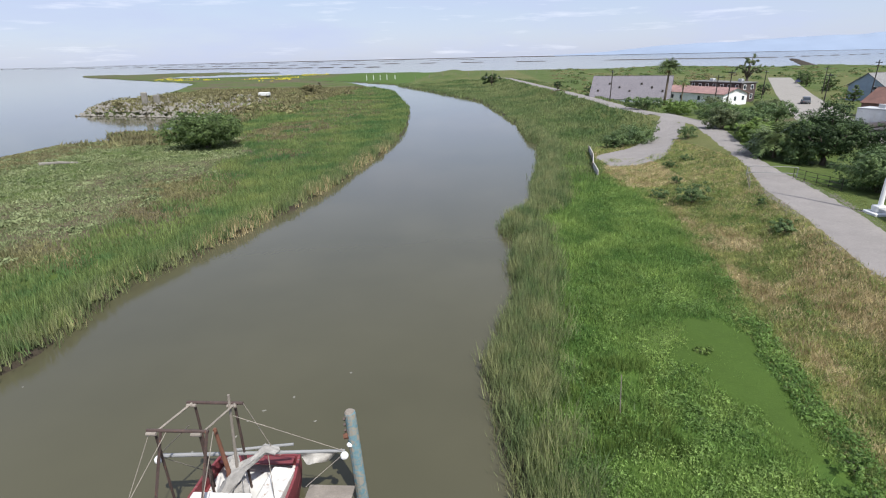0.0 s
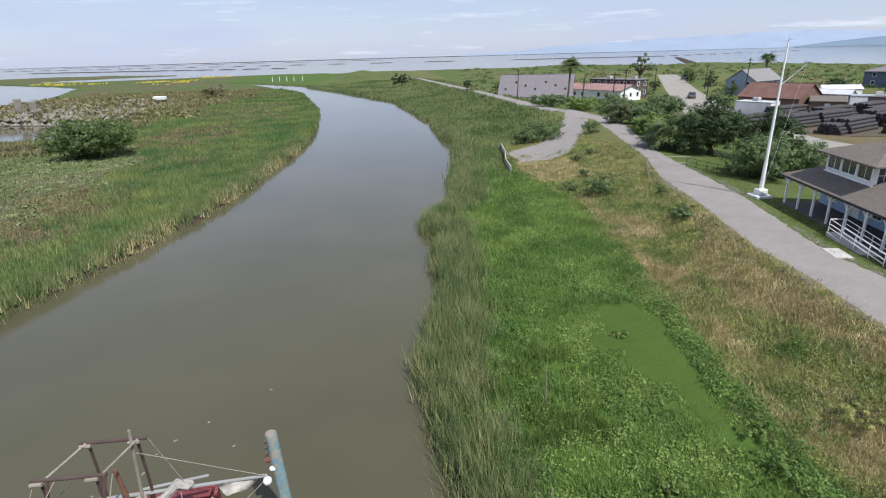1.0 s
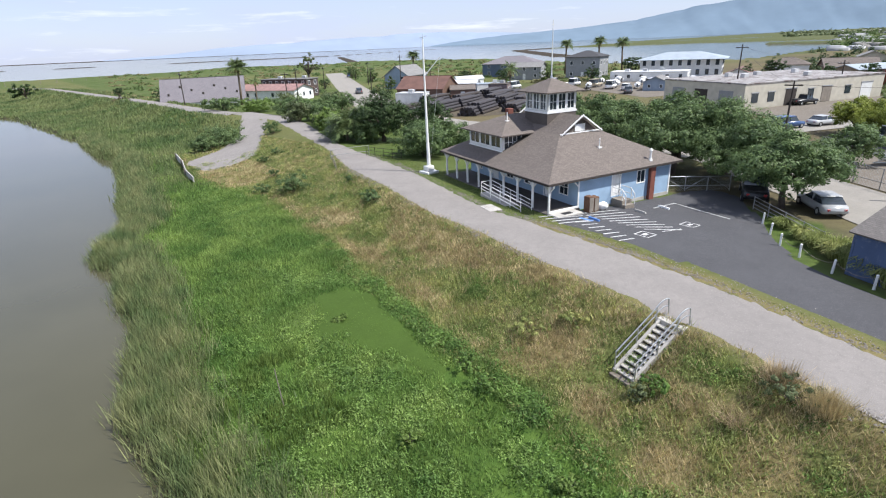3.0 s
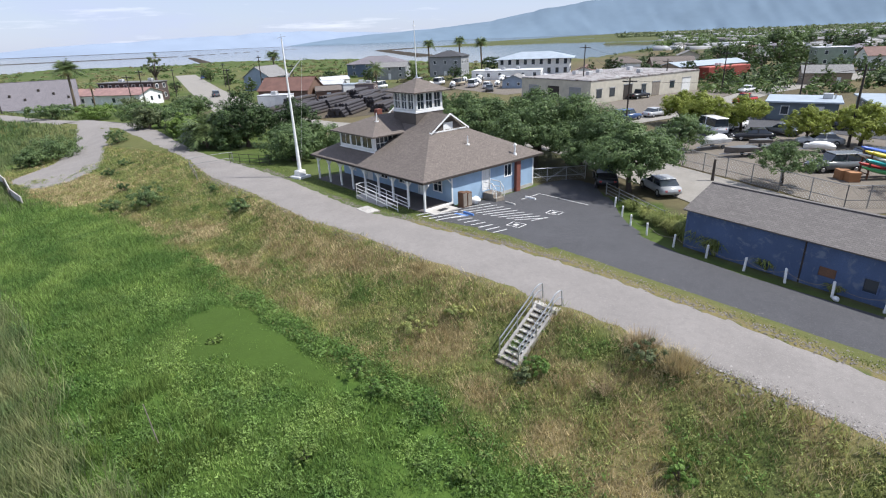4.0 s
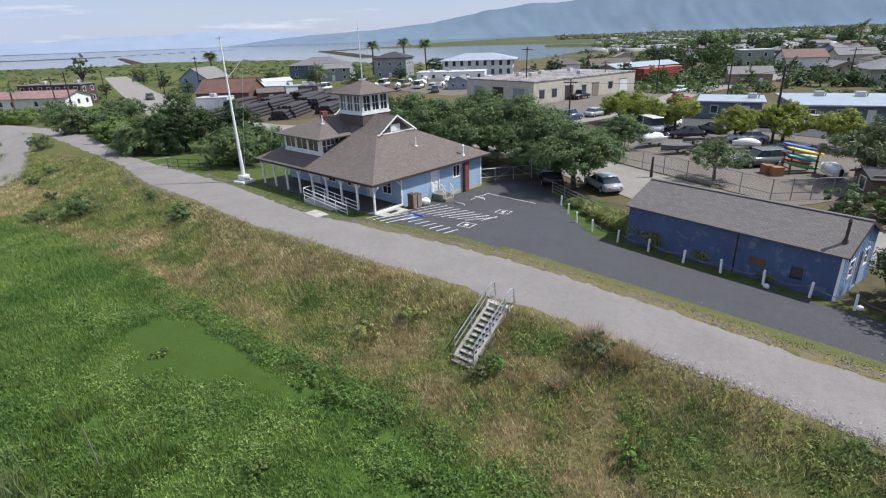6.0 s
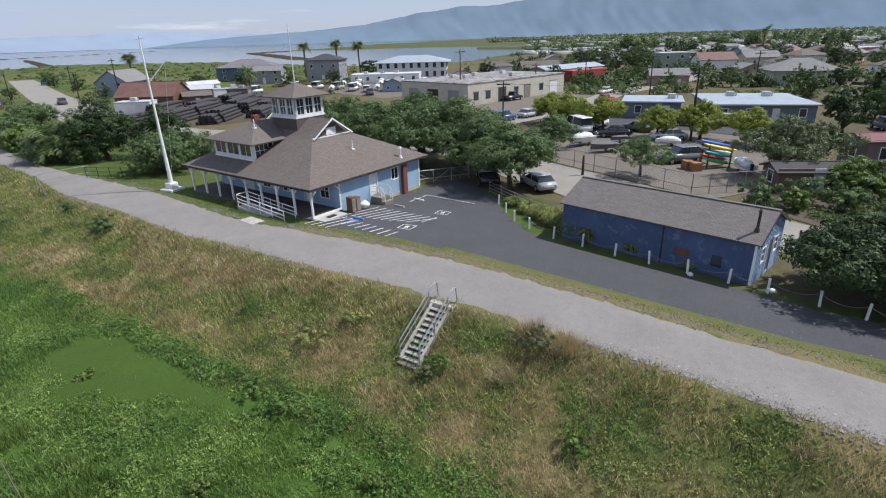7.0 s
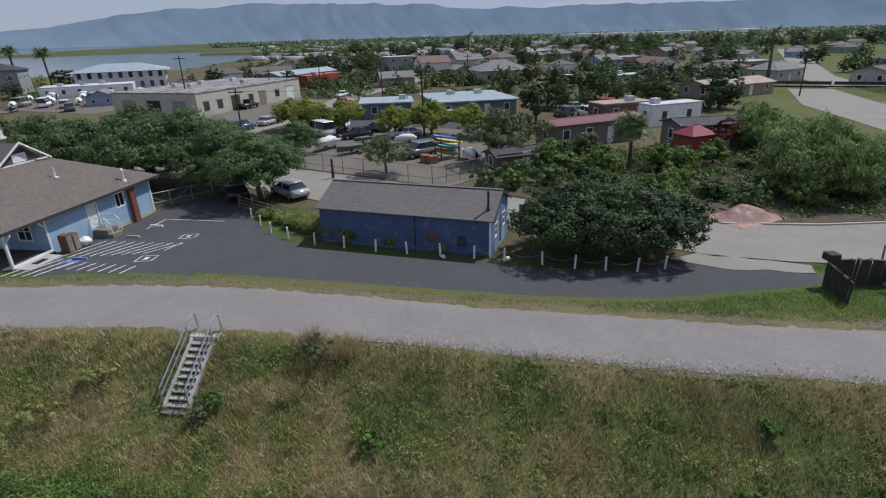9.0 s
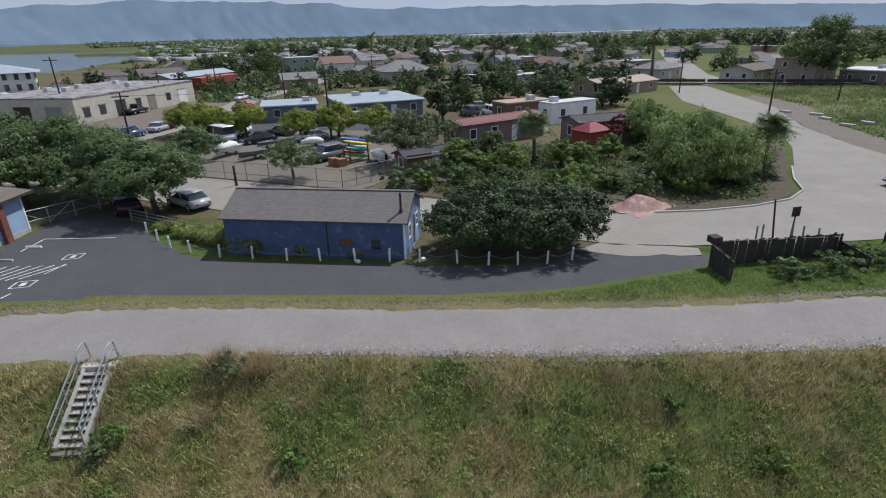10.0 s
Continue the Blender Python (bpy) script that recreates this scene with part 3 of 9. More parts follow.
def patch_mesh(name, poly, lift, material, label, category, cell=0.7, edge=0.0):
    """A laid surface with the given outline, draped on the ground: outline points joined to a grid fan."""
    p = []
    for (ax, ay), (bx, by) in zip(poly, poly[1:] + poly[:1]):
        k = max(1, int(math.hypot(bx - ax, by - ay) / cell))
        p += [(ax + (bx - ax) * i / k, ay + (by - ay) * i / k) for i in range(k)]
    bm = bmesh.new()
    vs = [bm.verts.new((x + float(ragged(x, y, edge)), y + float(ragged(y, x, edge)), 0)) for x, y in p]
    for i in range(len(vs)):
        bm.edges.new((vs[i], vs[(i + 1) % len(vs)]))
    bmesh.ops.triangle_fill(bm, edges=bm.edges[:], use_beauty=True)
    for _ in range(5):
        long = [e for e in bm.edges if e.calc_length() > cell * 3]
        if not long:
            break
        bmesh.ops.subdivide_edges(bm, edges=long, cuts=1)
        bmesh.ops.triangulate(bm, faces=[f for f in bm.faces if len(f.verts) > 3])
    co = np.array([v.co[:2] for v in bm.verts])
    zs = ground_z(co[:, 0], co[:, 1])
    for v, z in zip(bm.verts, zs):
        v.co.z = z + (-0.02 if v.is_boundary and cell < 0.8 else lift)
    for f in bm.faces:
        f.normal_update()
        if f.normal.z < 0:
            f.normal_flip()
    ob = part(name, bm, material, smooth=True)
    return tagged(ob, label, category, kind="structure")


LOT = [(28.9, 24.2), (28.6, 17), (26.85, 8.5), (26.0, 4.5), (24.7, -0.5), (23.5, -5.5), (22.8, -11), (22.9, -15), (23.6, -20.4), (24.4, -22.5), (27.2, -22.2), (29.3, -17.2),
       (28.4, -14.4), (27.3, -11.8), (28.2, -7), (29.3, -4.4), (31.2, 2.6), (32.9, 6.6), (34.6, 9), (37.2, 11.2), (41.8, 13.9), (46.5, 17.5), (47.5, 20.5), (44.5, 22.3), (31.5, 24.9)]
patch_mesh("parking_lot", LOT, 0.04, M["asphalt"], "dark grey asphalt drive and parking lot", "pavement")
STREET_A = [(27.4, -22.0), (29.2, -17.6), (33.0, -12.5), (36, -7.2), (40.5, 4), (45.5, 10.5), (50.5, 18), (57.5, 27.5), (60.3, 36), (58, 55), (55, 75), (57, 93), (64.5, 112), (95, 178), (149, 290), (158, 286),
            (104, 174), (74, 108), (66, 90), (64, 72), (66.5, 50), (69, 36), (67, 29), (61, 20), (55, 10.5), (51.5, 5), (47, -2.0), (42, -9.5), (38.2, -15), (34.8, -21.5), (33.7, -32.5),
            (34.4, -36.5), (36.3, -39.6), (39.6, -41.8), (44.5, -46.5), (51, -52.5), (59.3, -58.6), (75, -63), (93, -67.5), (119, -82), (116, -90), (92, -81), (80, -76.5), (62, -64.8), (50, -60), (38, -57), (29, -54), (24.5, -44), (25.4, -33)]
patch_mesh("street", STREET_A, 0.055, M["street"], "pale worn concrete street and cul-de-sac", "road", 1.5)
patch_mesh("dirt_verge", [(29, -54), (38, -57), (50, -60), (62, -64.8), (80, -76.5), (92, -81), (96, -86), (80, -83), (64, -71.5), (50, -66), (38, -62), (28, -60)], 0.045, M["dirt"], "trampled dirt verge between street and field", "ground", 1.5, 0.9)
patch_mesh("drive_apron", [(27.0, -22.4), (29.4, -17.0), (28.5, -14.6), (26.6, -17.6), (25.6, -21.6)], 0.062, M["street"], "worn concrete apron where the drive meets the street", "pavement", 0.9, 0.4)
BRANCH = [(40.5, 118), (36, 108), (31.5, 97), (25, 88), (19.5, 84.5), (18.2, 82.5), (18.8, 74), (23, 74), (27, 76.5), (30.5, 84), (33.2, 90), (38.8, 101), (41.5, 112)]
patch_mesh("dirt_spur", BRANCH, 0.05, M["gravel"], "bare gravel spur beside the levee path", "path", 1.0, 0.5)
M["soil"] = gravel_mat("dark garden soil", (0.085, 0.07, 0.05), (0.15, 0.125, 0.09), 8.0)
GARDEN = [(34.2, -22), (38.6, -14.6), (42.6, -9.2), (47.3, -4.2), (60, -9), (62, -30), (57, -54), (51.3, -51.8), (44.7, -45.9), (39.8, -41.4), (36.7, -39.3), (34.8, -36.3), (34.1, -32.3)]
patch_mesh("garden_soil", GARDEN, 0.05, M["soil"], "dark bare garden soil with leaf litter", "ground", 1.5, 0.3)
patch_mesh("scrap_ground", [(61, 84), (70, 74), (84, 70), (100, 78), (112, 92), (116, 112), (100, 124), (80, 116), (66, 104)], 0.05, M["soil"], "dark oily ground of the scrap yard", "ground", 2.5, 0.5)
patch_mesh("dirt_lot", [(112, 66), (140, 58), (158, 68), (166, 84), (150, 100), (124, 92)], 0.05, M["dirt"], "bare dirt lot before the restaurant", "ground", 3.0, 0.6)
YARD = [(47.5, -2.5), (52, 5), (55.5, 10.5), (62, 20.5), (78, 15), (90, 8), (88, -6), (70, -9), (52, -7.5)]
patch_mesh("dirt_yard", YARD, 0.05, M["dirt"], "bare dirt storage yard behind a wire fence", "ground", 1.5, 0.4)


# ---------------------------------------------------------------- building helpers
M["porch_boards"] = surface("weathered porch boards", (0.11, 0.10, 0.095), 0.8, 0.3, 1.0, 12)


def wall_panel(bm, m, x0, x1, z0, z1, t, holes=()):
    """A wall t thick behind the plane y = 0 (its face looks to -y), in one piece, with real openings (x0, z0, x1, z1)."""
    xs = sorted({x0, x1, *[h[0] for h in holes], *[h[2] for h in holes]})
    zs = sorted({z0, z1, *[h[1] for h in holes], *[h[3] for h in holes]})
    made = {}

    def vert(i, y, k):
        if (i, y, k) not in made:
            made[i, y, k] = bm.verts.new(m @ Vector((xs[i], y, zs[k])))
        return made[i, y, k]

    def full(i, k):
        if not (0 <= i < len(xs) - 1 and 0 <= k < len(zs) - 1):
            return False
        cx, cz = (xs[i] + xs[i + 1]) / 2, (zs[k] + zs[k + 1]) / 2
        return not any(h[0] < cx < h[2] and h[1] < cz < h[3] for h in holes)

    for i in range(len(xs) - 1):
        for k in range(len(zs) - 1):
            if not full(i, k):
                continue
            bm.faces.new((vert(i, 0, k), vert(i + 1, 0, k), vert(i + 1, 0, k + 1), vert(i, 0, k + 1)))
            bm.faces.new((vert(i, t, k + 1), vert(i + 1, t, k + 1), vert(i + 1, t, k), vert(i, t, k)))
            for di, dk, p, q in ((-1, 0, (i, k + 1), (i, k)), (1, 0, (i + 1, k), (i + 1, k + 1)), (0, -1, (i, k), (i + 1, k)), (0, 1, (i + 1, k + 1), (i, k + 1))):
                if not full(i + di, k + dk):
                    bm.faces.new((vert(p[0], 0, p[1]), vert(p[0], t, p[1]), vert(q[0], t, q[1]), vert(q[0], 0, q[1])))
    return bm


def window(parent, m, x0, z0, x1, z1, cols=2, rows=2, name="window", depth=0.1, bar=0.06, mat=None, label=""):
    """A window in an opening of a wall_panel: frame, glazing bars, one glass pane a field."""
    mat = mat or M["trim"]
    f = 0.07
    w = part(name, wall_panel(bmesh.new(), m @ pose(0, -0.03, 0), x0 - f, x1 + f, z0 - f, z1 + f, depth, [(x0 + 0.01, z0 + 0.01, x1 - 0.01, z1 - 0.01)]), mat, parent, label)
    for i in range(1, cols):
        x = x0 + (x1 - x0) * i / cols
        part("glazing_bar", box(bmesh.new(), x - bar / 2, 0.012, z0, x + bar / 2, depth - 0.05, z1, m), mat, w)
    for i in range(1, rows):
        z = z0 + (z1 - z0) * i / rows
        part("glazing_bar", box(bmesh.new(), x0, 0.016, z - bar / 2, x1, depth - 0.054, z + bar / 2, m), mat, w)
    for i in range(cols):
        for j in range(rows):
            a, b = x0 + (x1 - x0) * i / cols, x0 + (x1 - x0) * (i + 1) / cols
            c, d = z0 + (z1 - z0) * j / rows, z0 + (z1 - z0) * (j + 1) / rows
            part("pane", box(bmesh.new(), a, 0.03, c, b, 0.04, d, m), M["glass"], w)
    return w


def facing(x, y, deg):
    """A wall's own plane: it starts at (x, y) and runs along the given heading; its face looks to the right of it."""
    return pose(x, y, 0, 0, 0, deg)


def roof_part(name, verts, faces, thick, material, parent, label=""):
    bm = solid(bmesh.new(), verts, faces)
    bmesh.ops.recalc_face_normals(bm, faces=bm.faces[:])
    for f in bm.faces:
        if f.normal.z < 0:
            f.normal_flip()
    bmesh.ops.solidify(bm, geom=bm.faces[:], thickness=thick)
    return flat_uv(part(name, bm, material, parent, label))


# ---------------------------------------------------------------- the clubhouse
def clubhouse():
    c = thing("clubhouse", pose(30.1, 24.85, 2.9, 0, 0, -11.5), "light blue clubhouse with brown hip roof, dormer, cupola and white porch", "house")
    # walls round the rooms, set back behind the porch on the path side
    S, W, E, N = facing(3, 0.2, 0), facing(3, 16.6, -90), facing(13.2, 0.2, 90), facing(13.2, 16.6, 180)
    south = [(3.55, 0.35, 4.4, 2.38), (6.3, 1.1, 7.15, 2.1)]
    part("wall", wall_panel(bmesh.new(), S, 0, 10.2, -0.6, 2.62, 0.16, south), M["blue"], c)
    west = [(1.2, 0.7, 2.2, 2.0), (4.2, 0.12, 5.1, 2.15), (6.6, 0.7, 7.6, 2.0), (9.4, 0.7, 10.4, 2.0), (12.2, 0.12, 13.1, 2.15), (14.2, 0.8, 15.2, 2.0)]
    part("wall", wall_panel(bmesh.new(), W, 0.16, 16.24, -0.6, 2.6, 0.16, west), M["blue"], c)
    part("wall", wall_panel(bmesh.new(), E, 0.16, 16.24, -0.6, 2.6, 0.16), M["blue"], c)
    part("wall", wall_panel(bmesh.new(), N, 0, 10.2, -0.6, 2.62, 0.16), M["blue"], c)
    part("wall_base", box(bmesh.new(), 3.0, 0.17, -0.7, 13.24, 0.199, -0.2), M["concrete"], c)
    window(c, S, *south[1], 2, 1)
    for a, b, d, e in (west[0], west[2], west[3], west[5]):
        window(c, W, a, b, d, e, 2, 2)
    for k, h in ((S, south[0]), (W, west[1]), (W, west[4])):
        d = part("door", box(bmesh.new(), h[0], 0.04, h[1], h[2], 0.09, h[3], k, 0.01), M["white"], c, "white panelled door")
        bm = bmesh.new()
        for z in (h[1] + 0.15, h[1] + 1.05):
            for x in (h[0] + 0.1, (h[0] + h[2]) / 2 + 0.04):
                box(bm, x, 0.028, z, x + (h[2] - h[0]) / 2 - 0.14, 0.044, z + (0.75 if z < h[1] + 1 else 0.8), k, 0.006)
        part("panel", bm, M["trim"], d)
        part("door_handle", rod(bmesh.new(), k @ Vector((h[2] - 0.1, 0.04, h[1] + 1.0)), k @ Vector((h[2] - 0.1, -0.03, h[1] + 1.0)), 0.025), M["metal"], d)
        bm = bmesh.new()
        for a in ((h[0] - 0.09, h[1], h[0], h[3] + 0.09), (h[2], h[1], h[2] + 0.09, h[3] + 0.09), (h[0], h[3], h[2], h[3] + 0.09)):
            box(bm, a[0], -0.025, a[1], a[2], 0.03, a[3], k)
        part("door_frame", bm, M["trim"], d)
    # corner boards and lap lines
    for x in (3.0, 13.08):
        part("corner_board", box(bmesh.new(), x - 0.02, 0.165, -0.3, x + 0.12, 0.197, 2.5), M["trim"], c)
    # main roof: hip below, gablets at both ends of the ridge
    h = 5.0
    v = [(-0.3, -0.3, 2.5), (14.0, -0.3, 2.5), (14.0, 17.1, 2.5), (-0.3, 17.1, 2.5), (4.7, 4.7, h), (9.0, 4.7, h), (9.0, 12.1, h), (4.7, 12.1, h),
         (6.85, 4.35, 6.42), (6.85, 12.4, 6.42)]
    r = roof_part("roof", v, [(0, 1, 5, 4), (2, 3, 7, 6), (3, 0, 4, 7), (1, 2, 6, 5), (4, 8, 9, 7), (5, 6, 9, 8)], 0.14, M["roof"], c)
    for y, s in ((4.72, 1), (12.08, -1)):
        part("gable_wall", solid(bmesh.new(), [(4.75, y, h), (8.95, y, h), (6.85, y, 6.3), (4.75, y + 0.12 * s, h), (8.95, y + 0.12 * s, h), (6.85, y + 0.12 * s, 6.3)],
             [(0, 1, 2), (5, 4, 3), (0, 3, 4, 1), (1, 4, 5, 2), (2, 5, 3, 0)]), M["roof"], r)
        bm = bmesh.new()
        box(bm, 6.3, min(y - 0.05 * s, y), 5.12, 7.4, max(y - 0.05 * s, y), 5.72)
        part("gable_vent", bm, M["white"], r, "white boarded gable vent")
        for a, b in (((4.62, 5.0), (6.85, 6.46)), ((9.08, 5.0), (6.85, 6.46))):
            bm = bmesh.new()
            n = Vector((0, 0, 0.14))
            p0, p1 = Vector((a[0], y - 0.4 * s, a[1] - 0.06)), Vector((b[0], y - 0.4 * s, b[1] - 0.06))
            t = Vector((0, 0.05 * s, 0))
            solid(bm, [p0, p1, p1 + n, p0 + n, p0 + t, p1 + t, p1 + n + t, p0 + n + t], [(0, 1, 2, 3), (7, 6, 5, 4), (0, 4, 5, 1), (3, 2, 6, 7), (1, 5, 6, 2), (0, 3, 7, 4)])
            part("barge_board", bm, M["trim"], r)
        part("gable_sill", box(bmesh.new(), 4.7, y - 0.12 * s, 4.98, 9.0, y - 0.02 * s, 5.07), M["trim"], r)
    bm = bmesh.new()
    for a, b in (((-0.31, -0.31), (14.01, -0.28)), ((-0.31, 17.08), (14.01, 17.11)), ((-0.33, -0.31), (-0.3, 17.11)), ((14.0, -0.31), (14.03, 17.11))):
        box(bm, a[0], a[1], 2.33, b[0], b[1], 2.505)
    part("fascia", bm, M["dark_wood"], r)
    part("soffit", box(bmesh.new(), -0.25, -0.25, 2.3, 13.95, 17.05, 2.33), M["wood"], c)
    # porch
    part("porch_floor", box(bmesh.new(), -0.15, -0.1, -0.15, 3.0, 16.7, 0.1, None, 0.01), M["porch_boards"], c)
    for i in range(9):
        y = 0.06 + 2.04 * i
        p = part("porch_post", box(bmesh.new(), -0.02, y - 0.075, 0.1, 0.13, y + 0.075, 2.3, None, 0.012), M["white"], c)
        for s in (-1, 1):
            if 0 <= i + s * 0.5 <= 8 or s * 1 > -2:
                bm = bmesh.new()
                k = pose(0.055, y, 1.72, 45 * -s)
                box(bm, -0.035, -0.035, 0, 0.035, 0.035, 0.78, k)
                part("bracket", bm, M["white"], p)
        part("bracket", box(bmesh.new(), -0.035, -0.035, 0, 0.035, 0.035, 0.7, pose(0.055, y, 1.74, 0, 45)), M["white"], p)
    part("porch_beam", box(bmesh.new(), -0.0, -0.1, 2.28, 0.11, 16.8, 2.42), M["white"], c)
    part("porch_rail", box(bmesh.new(), 0.13, 0.03, 0.1, 3.0, 0.11, 0.26), M["white"], c)
    part("bracket", box(bmesh.new(), -0.035, -0.035, 0, 0.035, 0.035, 0.7, pose(2.95, 0.06, 1.74, 0, -45)), M["white"], c)
    # dormer over the porch
    d = part("dormer", bmesh.new(), M["white"], c, "hipped dormer with white window band")
    DW, DS, DN = facing(1.5, 14.2, -90), facing(1.5, 8.6, 0), facing(5.2, 14.2, 180)
    hw = [(0.25, 0.35, 1.75, 1.35), (2.0, 0.35, 3.6, 1.35), (3.85, 0.35, 5.35, 1.35)]
    up = pose(0, 0, 3.35)
    part("dormer_wall", wall_panel(bmesh.new(), up @ DW, 0, 5.6, -0.3, 1.6, 0.1, hw), M["white"], d)
    part("dormer_wall", wall_panel(bmesh.new(), up @ DS, 0.1, 3.7, -0.3, 1.6, 0.1, [(0.25, 0.2, 2.05, 1.35)]), M["white"], d)
    part("dormer_wall", wall_panel(bmesh.new(), up @ DN, 0, 3.6, -0.3, 1.6, 0.1), M["white"], d)
    part("dormer_side", box(bmesh.new(), 3.6, 8.585, 3.5, 5.2, 8.598, 4.9), M["roof"], d)
    for h_ in hw:
        window(d, up @ DW, *h_, 2, 1, bar=0.06, label="pale curtained dormer window")
    window(d, up @ DS, 0.25, 0.2, 2.05, 1.35, 4, 2, bar=0.05)
    part("dormer_skirt", box(bmesh.new(), 1.42, 8.52, 3.0, 1.5, 14.28, 3.42), M["trim"], d)
    part("dormer_skirt", box(bmesh.new(), 1.42, 8.5, 3.22, 3.6, 8.585, 3.42), M["trim"], d)
    dv = [(0.95, 7.85, 4.88), (0.95, 14.95, 4.88), (4.1, 11.4, 6.2), (6.9, 11.4, 6.2), (5.3, 7.85, 4.88), (5.3, 14.95, 4.88)]
    roof_part("dormer_roof", dv, [(0, 2, 1), (0, 4, 3, 2), (1, 2, 3, 5)], 0.12, M["roof"], d)
    part("flashing", solid(bmesh.new(), [(5.22, 7.83, 4.9), (5.42, 7.83, 4.9), (7.02, 11.4, 6.23), (6.82, 11.4, 6.23), (5.22, 7.83, 4.97), (5.42, 7.83, 4.97), (7.02, 11.4, 6.3), (6.82, 11.4, 6.3)],
         [(3, 2, 1, 0), (4, 5, 6, 7), (0, 1, 5, 4), (1, 2, 6, 5), (2, 3, 7, 6), (3, 0, 4, 7)]), M["trim"], d)
    # cupola
    q = part("cupola", bmesh.new(), M["white"], c, "white glazed cupola under a small hip roof")
    k0, k1, y0, y1 = 5.4, 8.6, 7.3, 10.5
    for kk in (facing(k0, y0, 0), facing(k1, y0, 90), facing(k1, y1, 180), facing(k0, y1, -90)):
        kk = pose(0, 0, 6.45) @ kk
        holes = [(0.22 + 0.98 * i, 0.3, 0.98 + 0.98 * i, 1.62) for i in range(3)]
        part("cupola_wall", wall_panel(bmesh.new(), kk, 0, 3.2, -1.25, 1.85, 0.1, holes), M["white"], q)
        for hh in holes:
            window(q, kk, *hh, 2, 2, bar=0.045)
        part("cupola_skirt", box(bmesh.new(), -0.02, -0.025, -1.3, 3.22, -0.004, -0.03, kk), M["roof"], q)
        part("cupola_sill", box(bmesh.new(), -0.08, -0.07, -0.02, 3.28, -0.005, 0.14, kk), M["trim"], q)
    cv = [(4.85, 6.75, 8.25), (9.15, 6.75, 8.25), (9.15, 11.05, 8.25), (4.85, 11.05, 8.25), (7.0, 8.9, 9.35)]
    roof_part("cupola_roof", cv, [(0, 1, 4), (1, 2, 4), (2, 3, 4), (3, 0, 4)], 0.1, M["roof"], q)
    bm = rod(bmesh.new(), (7, 8.9, 9.2), (7, 8.9, 14.1), 0.06, 0.025, 8)
    rod(bm, (6.86, 8.9, 13.7), (7.14, 8.9, 13.7), 0.02)
    part("mast", bm, M["white"], q, "slim white mast")
    part("finial", rod(bmesh.new(), (7, 8.9, 9.25), (7, 8.9, 9.6), 0.16, 0.05, 8), M["metal"], q)
    # chimney, flues, vents
    ch = part("chimney", box(bmesh.new(), 10.55, -0.12, -0.6, 11.1, 0.17, 2.32, None, 0.015), M["brick"], c, "narrow red brick chimney")
    part("flue", rod(rod(rod(bmesh.new(), (10.8, 0.35, 2.6), (10.8, 0.35, 3.6), 0.09, 0.09, 8), (10.8, 0.35, 2.7), (10.8, 0.35, 2.95), 0.22, 0.12, 8), (10.8, 0.35, 3.6), (10.8, 0.35, 3.78), 0.17, 0.06, 8), M["white"], ch)
    part("chimney", box(bmesh.new(), 4.9, 12.6, 5.0, 5.5, 13.1, 6.5, None, 0.02), M["brick"], c, "low red brick chimney")
    for x, y, z in ((7.2, 2.6, 3.95), (3.2, 10.3, 5.75)):
        bm = rod(bmesh.new(), (x, y, z - 0.2), (x, y, z + 0.75), 0.05, 0.05, 8)
        box(bm, x - 0.15, y - 0.15, z - 0.05, x + 0.15, y + 0.15, z + 0.06)
        part("vent_pipe", bm, M["white"], c)
    return c


clubhouse()


def flagpole():
    f = thing("flagpole", pose(32.8, 43.15, gz(32.8, 43.15)), "tall white flagpole with gaff on a concrete base", "flagpole")
    bm = box(bmesh.new(), -0.75, -0.75, -0.1, 0.75, 0.75, 0.22, None, 0.04)
    box(bm, -0.42, -0.42, 0.2, 0.42, 0.42, 0.75, None, 0.06)
    part("base", bm, M["white"], f)
    part("pole", rod(rod(bmesh.new(), (0, 0, 0.7), (0, 0, 3), 0.19, 0.15, 10), (0, 0, 3), (0, 0, 13.0), 0.135, 0.06, 10), M["white"], f)
    part("gaff", rod(bmesh.new(), (0, 0, 9.6), (1.15, -1.1, 11.3), 0.055, 0.03, 8), M["white"], f)
    bm = rod(bmesh.new(), (-0.3, 0.2, 13.1), (0.35, -0.2, 13.25), 0.02)
    rod(bm, (0, 0, 12.9), (0, 0, 13.4), 0.025)
    part("weather_vane", bm, M["metal"], f)
    part("halyard", rod(bmesh.new(), (1.15, -1.1, 11.3), (0.16, -0.1, 1.2), 0.006, 0.006, 4), M["white"], f)


flagpole()


